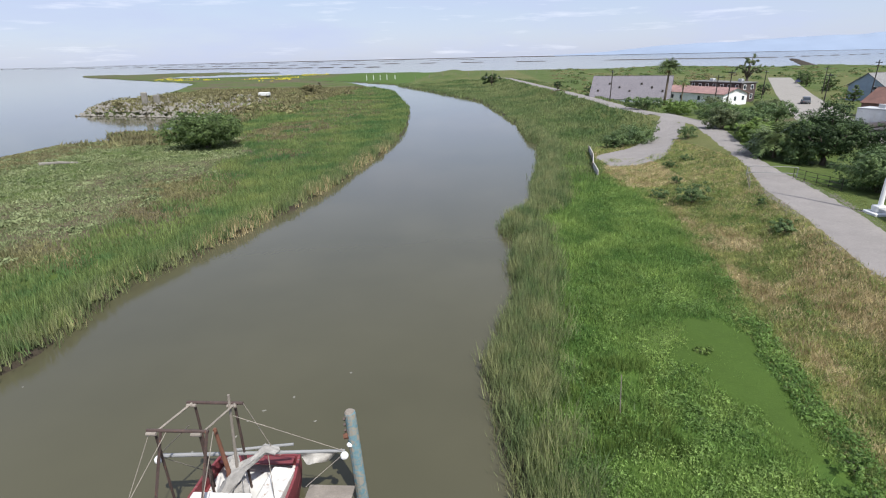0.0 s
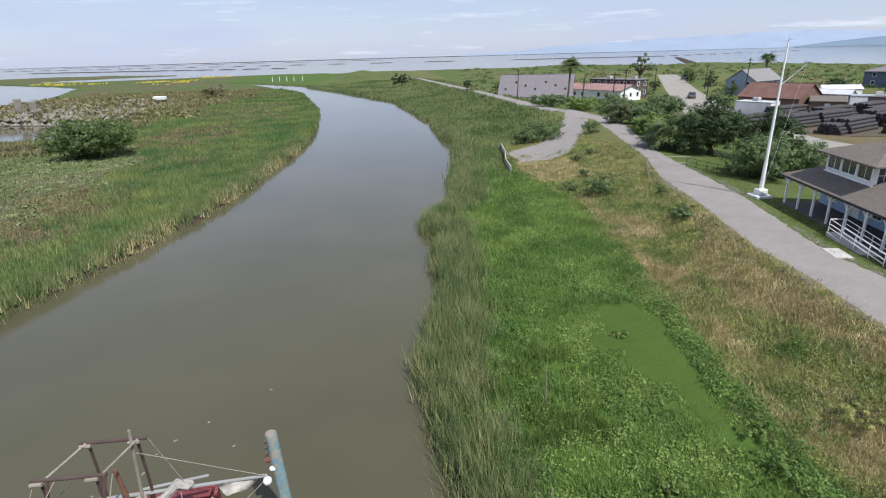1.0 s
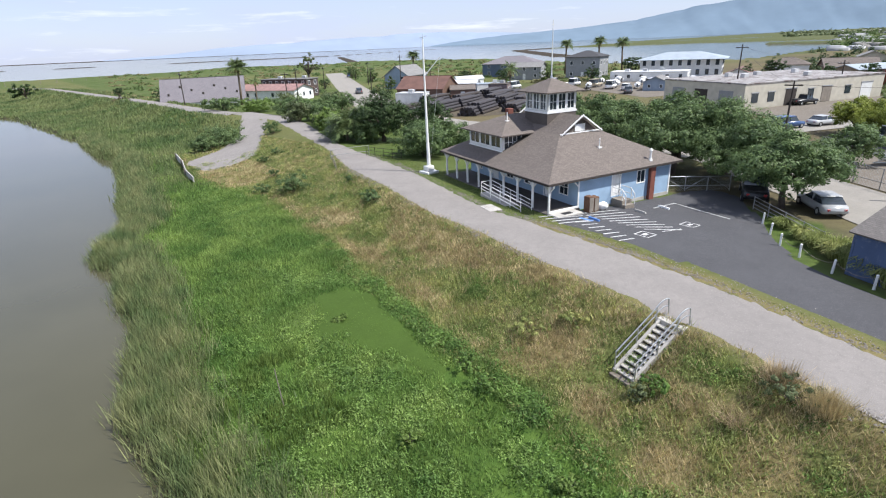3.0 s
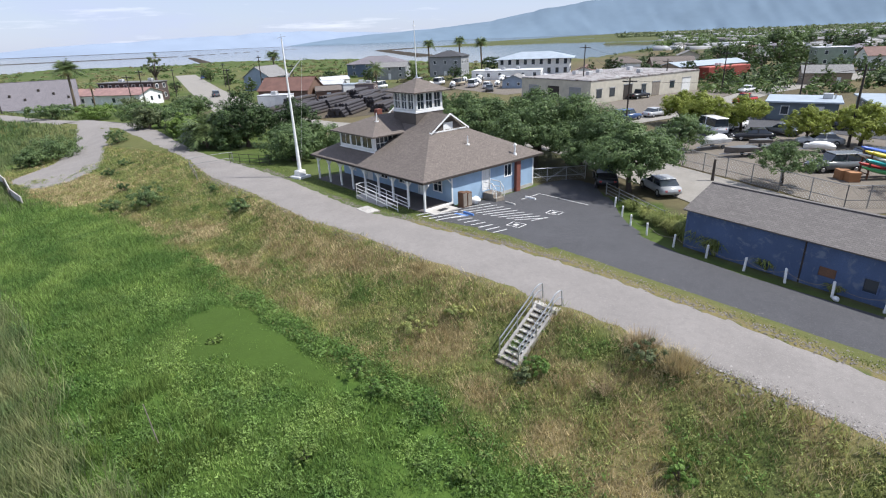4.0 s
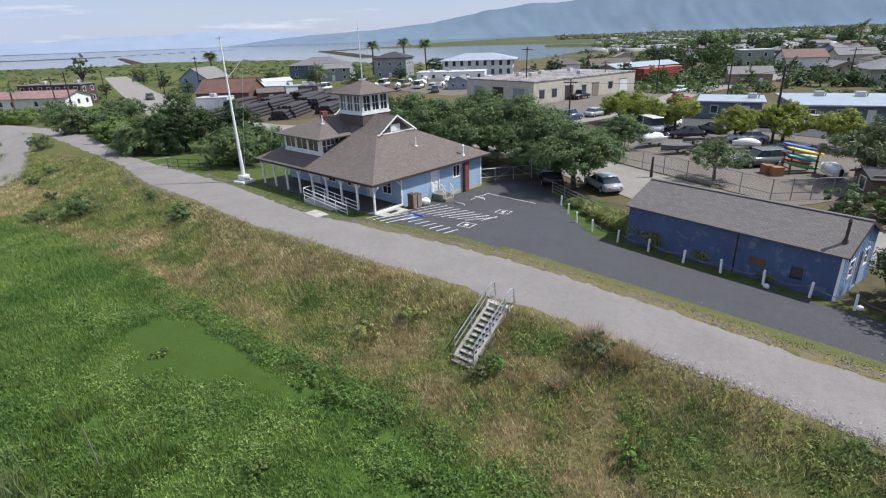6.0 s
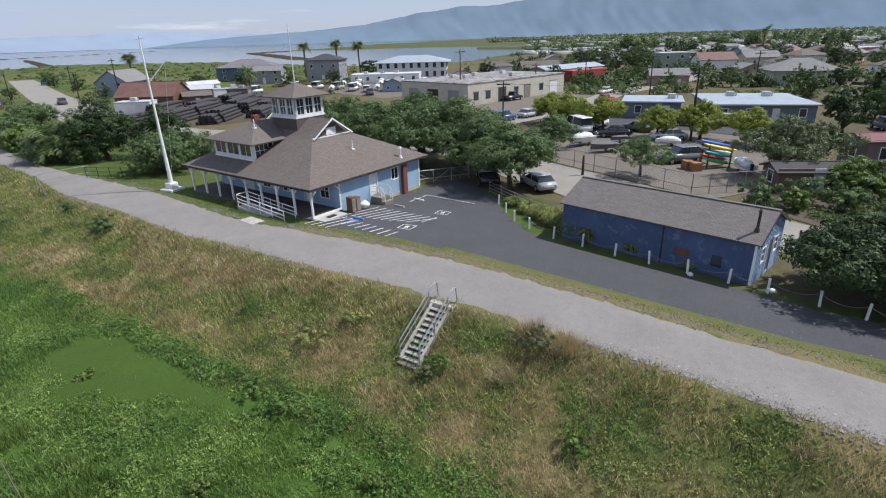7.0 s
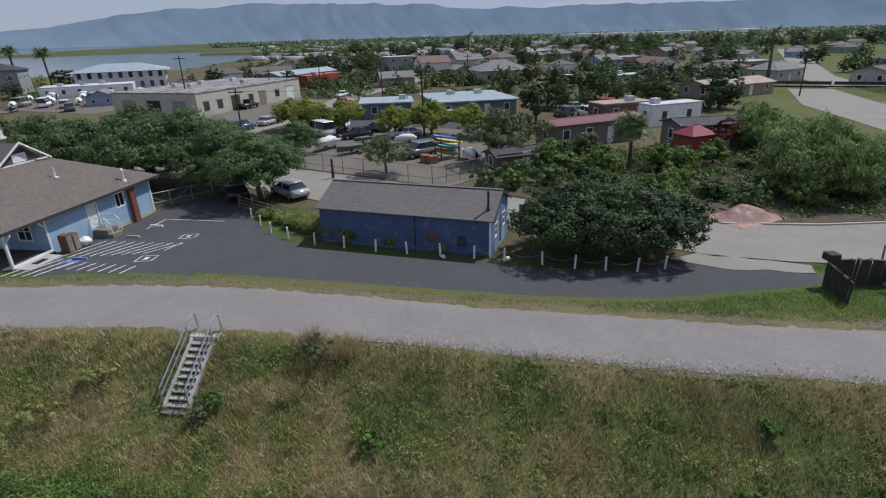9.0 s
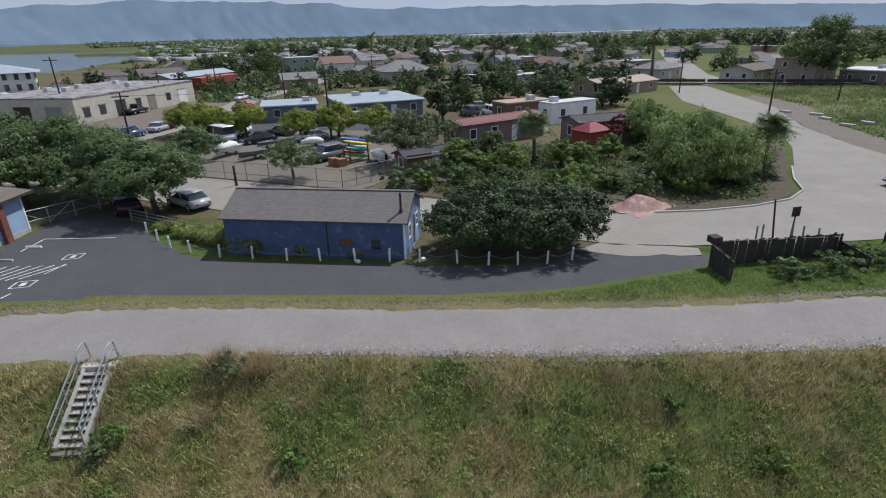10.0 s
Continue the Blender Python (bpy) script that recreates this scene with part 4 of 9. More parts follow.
def access_ramp():
    a = thing("access_ramp", pose(30.1, 24.85, 2.9, 0, 0, -11.5), "concrete access ramp with white pipe railings beside the porch", "ramp")
    part("ramp_slab", solid(bmesh.new(), [(-1.4, 1.7, -0.3), (-0.2, 1.7, -0.3), (-0.2, 7.6, -0.3), (-1.4, 7.6, -0.3), (-1.4, 1.7, -0.12), (-0.2, 1.7, -0.12), (-0.2, 7.6, 0.36), (-1.4, 7.6, 0.36)],
         [(3, 2, 1, 0), (4, 5, 6, 7), (0, 1, 5, 4), (1, 2, 6, 5), (2, 3, 7, 6), (3, 0, 4, 7)]), M["concrete"], a)
    for x in (-1.33, -0.28):
        bm = bmesh.new()
        for h in (0.35, 0.62, 0.95):
            pipe(bm, [(x, 1.75, -0.12 + h), (x, 7.55, 0.36 + h)], 0.028)
        part("rail", bm, M["white"], a)
        for i in range(5):
            y = 1.75 + 1.45 * i
            part("rail_post", rod(bmesh.new(), (x, y, -0.2), (x, y, 0.69 + 0.083 * y), 0.028), M["white"], a)
    part("rail_end", pipe(bmesh.new(), [(-1.33, 7.55, 1.31), (-0.28, 7.55, 1.31)], 0.032), M["white"], a)
    k = thing("porch_slab", pose(31.3, 24.05, gz(31.3, 24.05), 0, 0, -11.5), "pale concrete slab with a dark mat before the porch", "slab")
    part("slab", box(bmesh.new(), -1.3, -0.55, -0.05, 1.1, 0.65, 0.14, None, 0.02), M["concrete"], k)
    part("mat", box(bmesh.new(), -0.5, -0.3, 0.142, 0.35, 0.15, 0.16), M["black"], k)
    s = thing("concrete_pad", pose(28.2, 29.2, gz(28.2, 29.2), 0, 0, -14), "small pale concrete landing pad at the path's edge", "slab")
    part("slab", box(bmesh.new(), -0.55, -0.9, -0.05, 0.55, 0.9, 0.1, None, 0.02), M["concrete"], s)


access_ramp()


def door_steps():
    s = thing("door_steps", pose(30.1, 24.85, 2.68, 0, 0, -11.5) @ pose(0.6, 0, 0), "wooden door steps with white handrails", "steps")
    part("platform", box(bmesh.new(), 5.95, -1.0, -0.15, 7.0, 0.17, 0.5, None, 0.02), M["wood"], s)
    part("step", box(bmesh.new(), 5.95, -1.35, -0.15, 7.0, -1.0, 0.2, None, 0.02), M["wood"], s)
    for x in (6.0, 6.95):
        bm = pipe(bmesh.new(), [(x, -1.35, 0.2), (x, -1.3, 1.0), (x, -0.9, 1.4), (x, 0.1, 1.4)], 0.04)
        pipe(bm, [(x, -0.95, 0.5), (x, -0.95, 1.38)], 0.035)
        pipe(bm, [(x, -1.3, 0.65), (x, -0.9, 0.95), (x, 0.1, 0.95)], 0.03)
        part("handrail", bm, M["white"], s)
    b = thing("wooden_locker", pose(33.1, 23.4, gz(33.1, 23.4) + 0.06, 0, 0, -11.5), "tall brown wooden locker beside the clubhouse wall", "locker")
    for i, (x, h) in enumerate(((0, 1.25), (0.52, 1.15))):
        k = part("body", box(bmesh.new(), x - 0.25, -0.3, 0, x + 0.25, 0.3, h, None, 0.02), M["brown_wood"], b)
        part("locker_door", box(bmesh.new(), x - 0.2, -0.325, 0.08, x + 0.2, -0.302, h - 0.08, None, 0.005), M["wood"], k)
    g = thing("tarp_bundle", pose(34.7, 23.25, gz(34.7, 23.25) + 0.06, 0, 0, 20), "white tarpaulin bundle on the asphalt", "bundle")
    bm = bmesh.new()
    bmesh.ops.create_icosphere(bm, subdivisions=3, radius=0.42)
    for v in bm.verts:
        v.co += v.normal * 0.12 * noise.noise(v.co * 4)
        v.co.z = max(v.co.z * 0.8 + 0.26, 0)
    part("cloth", bm, M["white"], g, smooth=True)


door_steps()


def lot_markings():
    z = lambda x, y: gz(x, y) + 0.062

    def line(a, b, w=0.13, mat="paint_line", name="parking_line", lab="white painted parking line on asphalt"):
        a, b = Vector(a), Vector(b)
        t = (b - a).normalized()
        n = Vector((-t.y, t.x)) * w / 2
        bm, k = bmesh.new(), max(2, int((b - a).length / 0.6))
        rows = []
        for i in range(k + 1):
            p = a.lerp(b, i / k)
            rows.append([bm.verts.new((q.x, q.y, z(q.x, q.y))) for q in (p - n, p + n)])
        for r0, r1 in zip(rows, rows[1:]):
            bm.faces.new((r0[1], r0[0], r1[0], r1[1]))
        tagged(part(name, bm, M[mat]), lab, "road marking", kind="structure")

    # hatched access aisles beside the blue stalls
    def hatch(n, a0, a1, b0, b1):
        for i in range(n):
            t = i / (n - 1)
            line(Vector(a0).lerp(Vector(a1), t), Vector(b0).lerp(Vector(b1), t), 0.13)

    hatch(9, (32.0, 23.5), (32.3, 18.2), (35.5, 22.3), (34.3, 16.5))
    hatch(7, (30.0, 22.3), (28.85, 17.9), (31.1, 21.7), (30.0, 17.5))
    hatch(4, (29.1, 24.9), (28.9, 22.9), (32.0, 23.55), (31.4, 21.75))
    for a, b in (((38.2, 20.9), (40.7, 20.5)), ((40.7, 20.5), (39.6, 15.5)), ((32.8, 17.1), (34.5, 16.6))):
        line(a, b, 0.1)
    for x, y in ((31.3, 17.5), (36.0, 16.8)):
        q = [(x - 0.5, y - 0.5), (x + 0.5, y - 0.55), (x + 0.5, y + 0.5), (x - 0.5, y + 0.5)]
        for i in range(4):
            line(q[i], q[(i + 1) % 4], 0.08, lab="painted square symbol on asphalt")
        line((x - 0.25, y), (x + 0.25, y), 0.3, lab="painted square symbol on asphalt")
    line((31.2, 22.8), (31.2, 21.6), 0.3, "paint_blue", lab="blue painted kerb mark on asphalt")
    for x, y, col in ((31.6, 21.8, "paint_blue"), (36.3, 20.9, "concrete"), (38.9, 20.4, "white")):
        w = thing("wheel_stop", pose(x, y, gz(x, y) + 0.06, 0, 0, -12), "low %s wheel stop on the asphalt" % ("blue" if col == "paint_blue" else "white" if col == "white" else "concrete"), "wheel stop", "wheel stops")
        bm = bmesh.new()
        solid(bm, [(-0.09, -0.55, 0), (0.09, -0.55, 0), (0.09, 0.55, 0), (-0.09, 0.55, 0), (-0.05, -0.52, 0.12), (0.05, -0.52, 0.12), (0.05, 0.52, 0.12), (-0.05, 0.52, 0.12)],
              [(3, 2, 1, 0), (4, 5, 6, 7), (0, 1, 5, 4), (1, 2, 6, 5), (2, 3, 7, 6), (3, 0, 4, 7)])
        part("block", bm, M[col], w)


lot_markings()


# ---------------------------------------------------------------- the concrete stairs down the levee
def stairs():
    s = thing("levee_stairs", pose(21.25, 10.17, TOP - 0.05, 0, 0, 170), "concrete levee stairs with galvanised pipe handrails", "stairs")
    rise, run, n, w = 0.174, 0.272, 10, 0.47
    part("landing", box(bmesh.new(), -0.75, -0.7, -0.3, 0.05, 0.7, 0.035, None, 0.02), M["concrete"], s)
    for i in range(n):
        z = -rise * (i + 1)
        t = part("tread", box(bmesh.new(), 0.02 + run * i, -w, z - 0.06, 0.05 + run * (i + 1), w, z, None, 0.008), M["concrete"], s)
        # dark colour here stands for the shade between treads
        part("riser", box(bmesh.new(), 0.0 + run * i, -w, z + 0.002, 0.02 + run * i, w, z + rise - 0.062), M["dark_wood"], t)
    L, D = run * n, rise * n
    for y in (-w - 0.14, w):
        part("stringer", solid(bmesh.new(), [(0.0, y, -0.7), (0.0, y, 0.03), (L + 0.1, y, -D + 0.03), (L + 0.1, y, -D - 0.5), (0.0, y + 0.14, -0.7), (0.0, y + 0.14, 0.03), (L + 0.1, y + 0.14, -D + 0.03), (L + 0.1, y + 0.14, -D - 0.5)],
             [(0, 1, 2, 3), (7, 6, 5, 4), (1, 5, 6, 2), (0, 4, 5, 1), (3, 2, 6, 7), (4, 0, 3, 7)]), M["concrete"], s)
    part("foot_slab", box(bmesh.new(), L - 0.05, -0.6, -D - 0.3, L + 0.35, 0.6, -D - 0.12, None, 0.02), M["dirt"], s)
    for y in (-w - 0.11, w + 0.11):
        hoop = lambda h: [(-0.62, y, 0.02 if h > 0.7 else h - 0.08), (-0.5, y, h), (-0.32, y, h + 0.03), (-0.12, y, h), (0.08, y, h - 0.09), (0.28, y, h - 0.24), (0.4, y, h - 0.34), (L, y, -D + h - 0.04)]
        r = part("handrail", pipe(bmesh.new(), hoop(0.92) + [(L + 0.02, y, -D + 0.02)], 0.036), M["metal"], s)
        part("lower_rail", pipe(bmesh.new(), hoop(0.55), 0.03), M["metal"], r)
        for k in (0.1, 0.53):
            x = L * k
            part("rail_post", rod(bmesh.new(), (x, y, -x * rise / run - 0.1), (x - 0.05, y, -x * rise / run + (0.84 if k < 0.2 else 0.78)), 0.03), M["metal"], r)


stairs()


# ---------------------------------------------------------------- the shed
def shed():
    L, Wd, e, rz = 11.75, 5.2, 2.45, 3.6
    s = thing("boat_shed", pose(29.85, -4.2, 2.62, 0, 0, -20), "long blue wooden shed with grey shingle roof", "shed")
    Wk, Sk, Ek, Nk = facing(0, L, -90), facing(0, 0, 0), facing(Wd, 0, 90), facing(Wd, L, 180)
    # long walls in the blue darkened for shade, gable ends in the sunlit blue
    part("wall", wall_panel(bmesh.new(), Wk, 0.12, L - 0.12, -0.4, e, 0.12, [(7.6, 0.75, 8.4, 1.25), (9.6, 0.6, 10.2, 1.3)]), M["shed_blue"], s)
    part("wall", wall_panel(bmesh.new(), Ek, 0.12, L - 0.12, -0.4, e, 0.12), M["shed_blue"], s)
    hs = [(1.1, 0.95, 1.75, 1.8), (2.25, 0.0, 3.1, 1.95), (3.5, 0.95, 4.15, 1.8)]
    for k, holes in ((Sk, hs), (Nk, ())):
        wl_ = part("wall", wall_panel(bmesh.new(), k, 0, Wd, -0.4, e, 0.12, holes), M["shed_lit"], s)
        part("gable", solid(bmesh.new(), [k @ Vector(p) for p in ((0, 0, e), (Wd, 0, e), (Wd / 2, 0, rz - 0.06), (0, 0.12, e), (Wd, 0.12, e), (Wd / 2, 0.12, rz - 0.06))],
             [(0, 1, 2), (5, 4, 3), (0, 3, 4, 1), (1, 4, 5, 2), (2, 5, 3, 0)]), M["shed_lit"], s)
        for i in range(18):
            x = 0.15 + i * 0.288
            lo = max([h[3] + 0.08 for h in holes if h[0] - 0.1 < x < h[2] + 0.1], default=-0.3)
            hi = e + (rz - e) * (1 - abs(x - Wd / 2) / (Wd / 2)) - 0.1
            part("batten", box(bmesh.new(), x - 0.022, -0.022, lo, x + 0.022, -0.001, hi, k), M["shed_lit"], wl_)
    window(s, Sk, *hs[0], 1, 2)
    window(s, Sk, *hs[2], 1, 2)
    d = part("door", box(bmesh.new(), hs[1][0], 0.03, 0.0, hs[1][2], 0.08, hs[1][3], Sk), M["shed_blue"], s, "dark blue plank door")
    part("door_frame", box(box(bmesh.new(), hs[1][0] - 0.08, -0.03, 0, hs[1][0], 0.03, 2.03, Sk), hs[1][2], -0.03, 0, hs[1][2] + 0.08, 0.03, 2.03, Sk), M["trim"], d)
    part("shutter", box(bmesh.new(), 7.6, 0.02, 0.75, 8.4, 0.07, 1.25, Wk, 0.01), M["brown_wood"], s, "brown boarded window")
    window(s, Wk, 9.6, 0.6, 10.2, 1.3, 1, 1, mat=M["shed_blue"])
    part("seam_board", box(bmesh.new(), 6.75, -0.025, -0.35, 6.83, -0.002, e, Wk), M["dark_wood"], s)
    for y in (0.0, L - 0.1):
        part("corner_board", box(bmesh.new(), -0.03, y - 0.02, -0.35, -0.002, y + 0.1, e), M["trim"] if y == 0.0 else M["shed_blue"], s)
    o = 0.2
    rs = (rz - e) / (Wd / 2)
    v = [(-o, -o, e - o * rs + 0.1), (-o, L + o, e - o * rs + 0.1), (Wd / 2, -o, rz + 0.1), (Wd / 2, L + o, rz + 0.1), (Wd + o, -o, e - o * rs + 0.1), (Wd + o, L + o, e - o * rs + 0.1)]
    r = roof_part("roof", v, [(0, 2, 3, 1), (2, 4, 5, 3)], 0.09, M["shed_roof"], s)
    part("ridge_cap", box(bmesh.new(), Wd / 2 - 0.13, -o, rz + 0.07, Wd / 2 + 0.13, L + o, rz + 0.125, None, 0.02), M["shed_roof"], r)
    flat_uv(r.children[0])
    bm = bmesh.new()
    for a, b in ((v[0], v[2]), (v[2], v[4])):
        a, b = Vector(a), Vector(b)
        n, t = Vector((0, 0, -0.17)), Vector((0, -0.03, 0))
        solid(bm, [a, b, b + n, a + n, a + t, b + t, b + n + t, a + n + t], [(0, 1, 2, 3), (7, 6, 5, 4), (0, 4, 5, 1), (3, 2, 6, 7), (1, 5, 6, 2), (0, 3, 7, 4)])
    part("barge_board", bm, M["dark_wood"], r)
    z = e + 0.75 * rs
    bm = rod(bmesh.new(), (0.75, 0.35, z - 0.1), (0.75, 0.35, z + 1.25), 0.075, 0.075, 8)
    rod(bm, (0.75, 0.35, z + 0.05), (0.75, 0.35, z + 0.28), 0.16, 0.1, 8)
    rod(bm, (0.75, 0.35, z + 1.2), (0.75, 0.35, z + 1.32), 0.12, 0.04, 8)
    part("stove_pipe", bm, M["old_steel"], s, "dark rusty stove pipe")


shed()


# ---------------------------------------------------------------- fences and gates
def bollard_fence():
    f = thing("rope_fence", pose(0, 0, 0), "white wooden posts with slack rope along the drive", "fence")
    pts = [(40.3, 13.6), (38.2, 12.3), (36.3, 11.0), (34.8, 9.4), (33.3, 7.3), (32.45, 5.2), (31.5, 3.05), (30.95, 1.0), (30.3, -1.1), (29.7, -3.15), (29.1, -4.95), (28.3, -7.1), (27.5, -8.8), (27.1, -10.5), (26.75, -12.2), (27.0, -13.9)]
    rnd = random.Random(4)
    tops = []
    for x, y in pts:
        z = gz(x, y)
        lean = Vector((rnd.uniform(-0.06, 0.06), rnd.uniform(-0.06, 0.06), 0))
        p = part("post", rod(bmesh.new(), (x, y, z - 0.2), Vector((x, y, z + 0.82)) + lean, 0.07, 0.065, 8), M["white"], f)
        part("post_cap", rod(bmesh.new(), Vector((x, y, z + 0.82)) + lean, Vector((x, y, z + 0.86)) + lean, 0.075, 0.03, 8), M["trim"], p)
        tops.append(Vector((x, y, z + 0.68)) + lean)
    for a, b in zip(tops[2:], tops[3:]):
        q = [a.lerp(b, i / 6) - Vector((0, 0, 0.28 * (1 - (i / 3 - 1) ** 2))) for i in range(7)]
        part("rope", pipe(bmesh.new(), q, 0.014, 4), M["wood"], f)
    for x, y in ((29.85, -1.25), (29.25, -5.15)):
        r = thing("painted_stone", pose(x, y, gz(x, y) + 0.02), "round white painted stone at the drive's edge", "stone", "painted stones")
        bm = bmesh.new()
        bmesh.ops.create_icosphere(bm, subdivisions=2, radius=0.17)
        for v in bm.verts:
            v.co *= 1 + 0.25 * noise.noise(v.co * 6 + Vector((x, y, 0)))
            v.co.z = v.co.z * 0.8 + 0.1
        part("stone", bm, M["white"], r, smooth=True)


bollard_fence()


M["dull_zinc"] = paint(0.24, 0.24, 0.235, 0.7)


def rail_fence(name, a, b, label, height=1.1, rails=4, posts=5, mat="metal", r=0.03, brace=False, mesh_wires=0):
    a, b = Vector(a), Vector(b)
    f = thing(name, pose(0, 0, 0), label, "gate" if "gate" in name else "fence")
    za = lambda p: Vector((p.x, p.y, gz(p.x, p.y)))
    for i in range(posts):
        p = za(a.lerp(b, i / (posts - 1)))
        part("post", rod(bmesh.new(), p - Vector((0, 0, 0.2)), p + Vector((0, 0, height + 0.05)), r * 1.4, None, 6), M[mat], f)
    for k in range(rails):
        h = Vector((0, 0, height * (k + 0.6) / (rails - 0.4)))
        part("rail", pipe(bmesh.new(), [za(a.lerp(b, i / 6)) + h for i in range(7)], r), M[mat], f)
    if brace:
        for i in range(posts - 1):
            p, q = za(a.lerp(b, i / (posts - 1))), za(a.lerp(b, (i + 1) / (posts - 1)))
            part("brace", rod(bmesh.new(), p + Vector((0, 0, 0.15 if i % 2 else height)), q + Vector((0, 0, height if i % 2 else 0.15)), r * 0.8), M[mat], f)
    if mesh_wires:
        bm, n = bmesh.new(), mesh_wires
        ln = (b - a).length
        for i in range(n):
            t0, t1 = i / n, min(1, i / n + height / ln)
            p, q = za(a.lerp(b, t0)), za(a.lerp(b, t1))
            rod(bm, p + Vector((0, 0, 0.05)), q + Vector((0, 0, height)), 0.006, 0.006, 3, False)
            rod(bm, p + Vector((0, 0, height)), q + Vector((0, 0, 0.05)), 0.006, 0.006, 3, False)
        part("wire_mesh", bm, M["metal"], f)
    return f


rail_fence("pipe_fence", (43.4, 15.5), (38.0, 9.2), "grey pipe rail fence beside the lawn", 1.0, 4, 5, "dull_zinc", 0.026)
rail_fence("lot_gate", (43.6, 23.2), (47.6, 19.2), "grey braced wire gate closing the lot", 1.3, 2, 4, "metal", 0.03, True, 26)
g = rail_fence("path_gate", (29.3, 58.0), (33.9, 56.8), "pale pipe gate across the gravel path", 1.1, 2, 2, "dull_zinc", 0.035)
rail_fence("path_fence", (28.6, 56.3), (27.0, 52.5), "low wire and post fence beside the path", 0.95, 2, 3, "wood", 0.03)
rail_fence("path_fence", (33.2, 56.2), (34.8, 51.0), "wire fence beside the gravel path", 1.1, 3, 5, "dark_wood", 0.025)
rail_fence("yard_fence", (48.2, -1.0), (58.5, 15.0), "galvanised wire mesh fence round the storage yard", 1.8, 2, 8, "dull_zinc", 0.03, False, 60)
rail_fence("yard_fence", (48.2, -1.0), (51.5, -6.5), "galvanised wire mesh fence round the storage yard", 1.8, 2, 5, "dull_zinc", 0.03, False, 30)


def pen():
    f = thing("board_pen", pose(0, 0, 0), "dark weathered board fence pen with pale top rail", "fence")
    runs = [((23.95, -20.95), (21.6, -20.5), 1.35), ((23.95, -20.95), (23.3, -29.2), 1.5), ((23.3, -29.2), (20.9, -28.6), 1.0)]
    rnd = random.Random(8)
    for a, b, h in runs:
        a, b = Vector(a), Vector(b)
        n = int((b - a).length / 0.2)
        t = (b - a).normalized()
        ang = math.degrees(math.atan2(t.y, t.x))
        for i in range(n):
            p = a.lerp(b, (i + 0.5) / n)
            hh = h + rnd.uniform(-0.06, 0.06)
            part("board", box(bmesh.new(), -0.09, -0.015, -0.15, 0.09, 0.015, hh, pose(p.x, p.y, gz(p.x, p.y), rnd.uniform(-2, 2), 0, ang)), M["dark_wood"], f)
        za, zb = gz(*a), gz(*b)
        part("top_rail", rod(bmesh.new(), (a.x, a.y, za + h + 0.03), (b.x, b.y, zb + h * 0.85 + 0.03), 0.045, 0.045, 4), M["wood"], f)
    part("cap_box", box(bmesh.new(), -0.3, -0.3, 0, 0.3, 0.3, 0.4, pose(24.0, -21.1, gz(24, -21) + 1.45), 0.03), M["dark_wood"], f)
    for x, y, h in ((24.4, -24.3, 2.0), (24.3, -24.6, 2.1), (24.2, -26.6, 2.0), (24.2, -27.4, 1.8), (23.9, -28.2, 1.7)):
        part("post", rod(bmesh.new(), (x, y, gz(x, y)), (x + 0.12, y, gz(x, y) + h), 0.05, 0.05, 6), M["wood"], f)
    part("post", rod(bmesh.new(), (24.4, -25.6, gz(24.4, -25.6)), (24.9, -25.5, gz(24, -25) + 3.4), 0.06, 0.05, 6), M["dark_wood"], f)
    s = thing("street_sign", pose(26.4, -28.8, gz(26.4, -28.8)), "plain dark sign board seen from behind on a post", "sign")
    part("post", rod(bmesh.new(), (0, 0, -0.2), (0, 0, 2.3), 0.05), M["dark_wood"], s)
    part("board", box(bmesh.new(), -0.03, -0.3, 1.75, 0.03, 0.3, 2.4, None, 0.01), M["dark_wood"], s)
    p = thing("marker_post", pose(24.9, -34.6, gz(24.9, -34.6)), "short dark post beside the street", "post")
    part("post", rod(bmesh.new(), (0, 0, -0.2), (0.05, 0, 1.3), 0.09, 0.08, 8), M["dark_wood"], p)


pen()


def retaining_wall():
    w = thing("retaining_wall", pose(0, 0, 0), "low weathered timber retaining wall below the levee", "wall")
    pts = [Vector((18.4, 86.5)), Vector((17.6, 80)), Vector((16.2, 73)), Vector((15.7, 67.8))]
    for a, b in zip(pts, pts[1:]):
        t = (b - a)
        ang = math.degrees(math.atan2(t.y, t.x))
        for k in range(3):
            part("plank", box(bmesh.new(), 0, -0.06, 0.4 * k + 0.55, t.length, 0.06, 0.4 * k + 0.93, pose(a.x, a.y, 0, 0, 0, ang), 0.015), M["concrete"], w)
        part("post", box(bmesh.new(), -0.1, -0.22, 0.2, 0.1, -0.06, 1.85, pose(a.x, a.y, 0, 0, 0, ang)), M["wood"], w)


retaining_wall()


# ---------------------------------------------------------------- growth
M["reed"] = foliage("grey green reeds", (0.060, 0.092, 0.036), (0.116, 0.118, 0.056), 0.6, 0.65, 0.5, gain=2.75)
M["marsh_grass"] = foliage("bright marsh grass", (0.056, 0.104, 0.027), (0.096, 0.132, 0.037), 0.65, 0.55, 0.3, gain=2.75)
M["weed"] = foliage("broad leaf weeds", (0.042, 0.078, 0.019), (0.068, 0.106, 0.027), 0.6, 0.5, 0.5, gain=2.75)
M["straw"] = foliage("dry straw grass", (0.150, 0.118, 0.060), (0.225, 0.188, 0.108), 0.5, 0.7, 0.6, 0.3, gain=2.7)
M["slope_green"] = foliage("levee grass", (0.058, 0.088, 0.026), (0.135, 0.136, 0.050), 0.6, 0.6, 0.55, gain=2.95)
M["left_green"] = foliage("far bank grass", (0.048, 0.096, 0.034), (0.112, 0.130, 0.044), 0.5, 0.6, 0.11, gain=2.3)
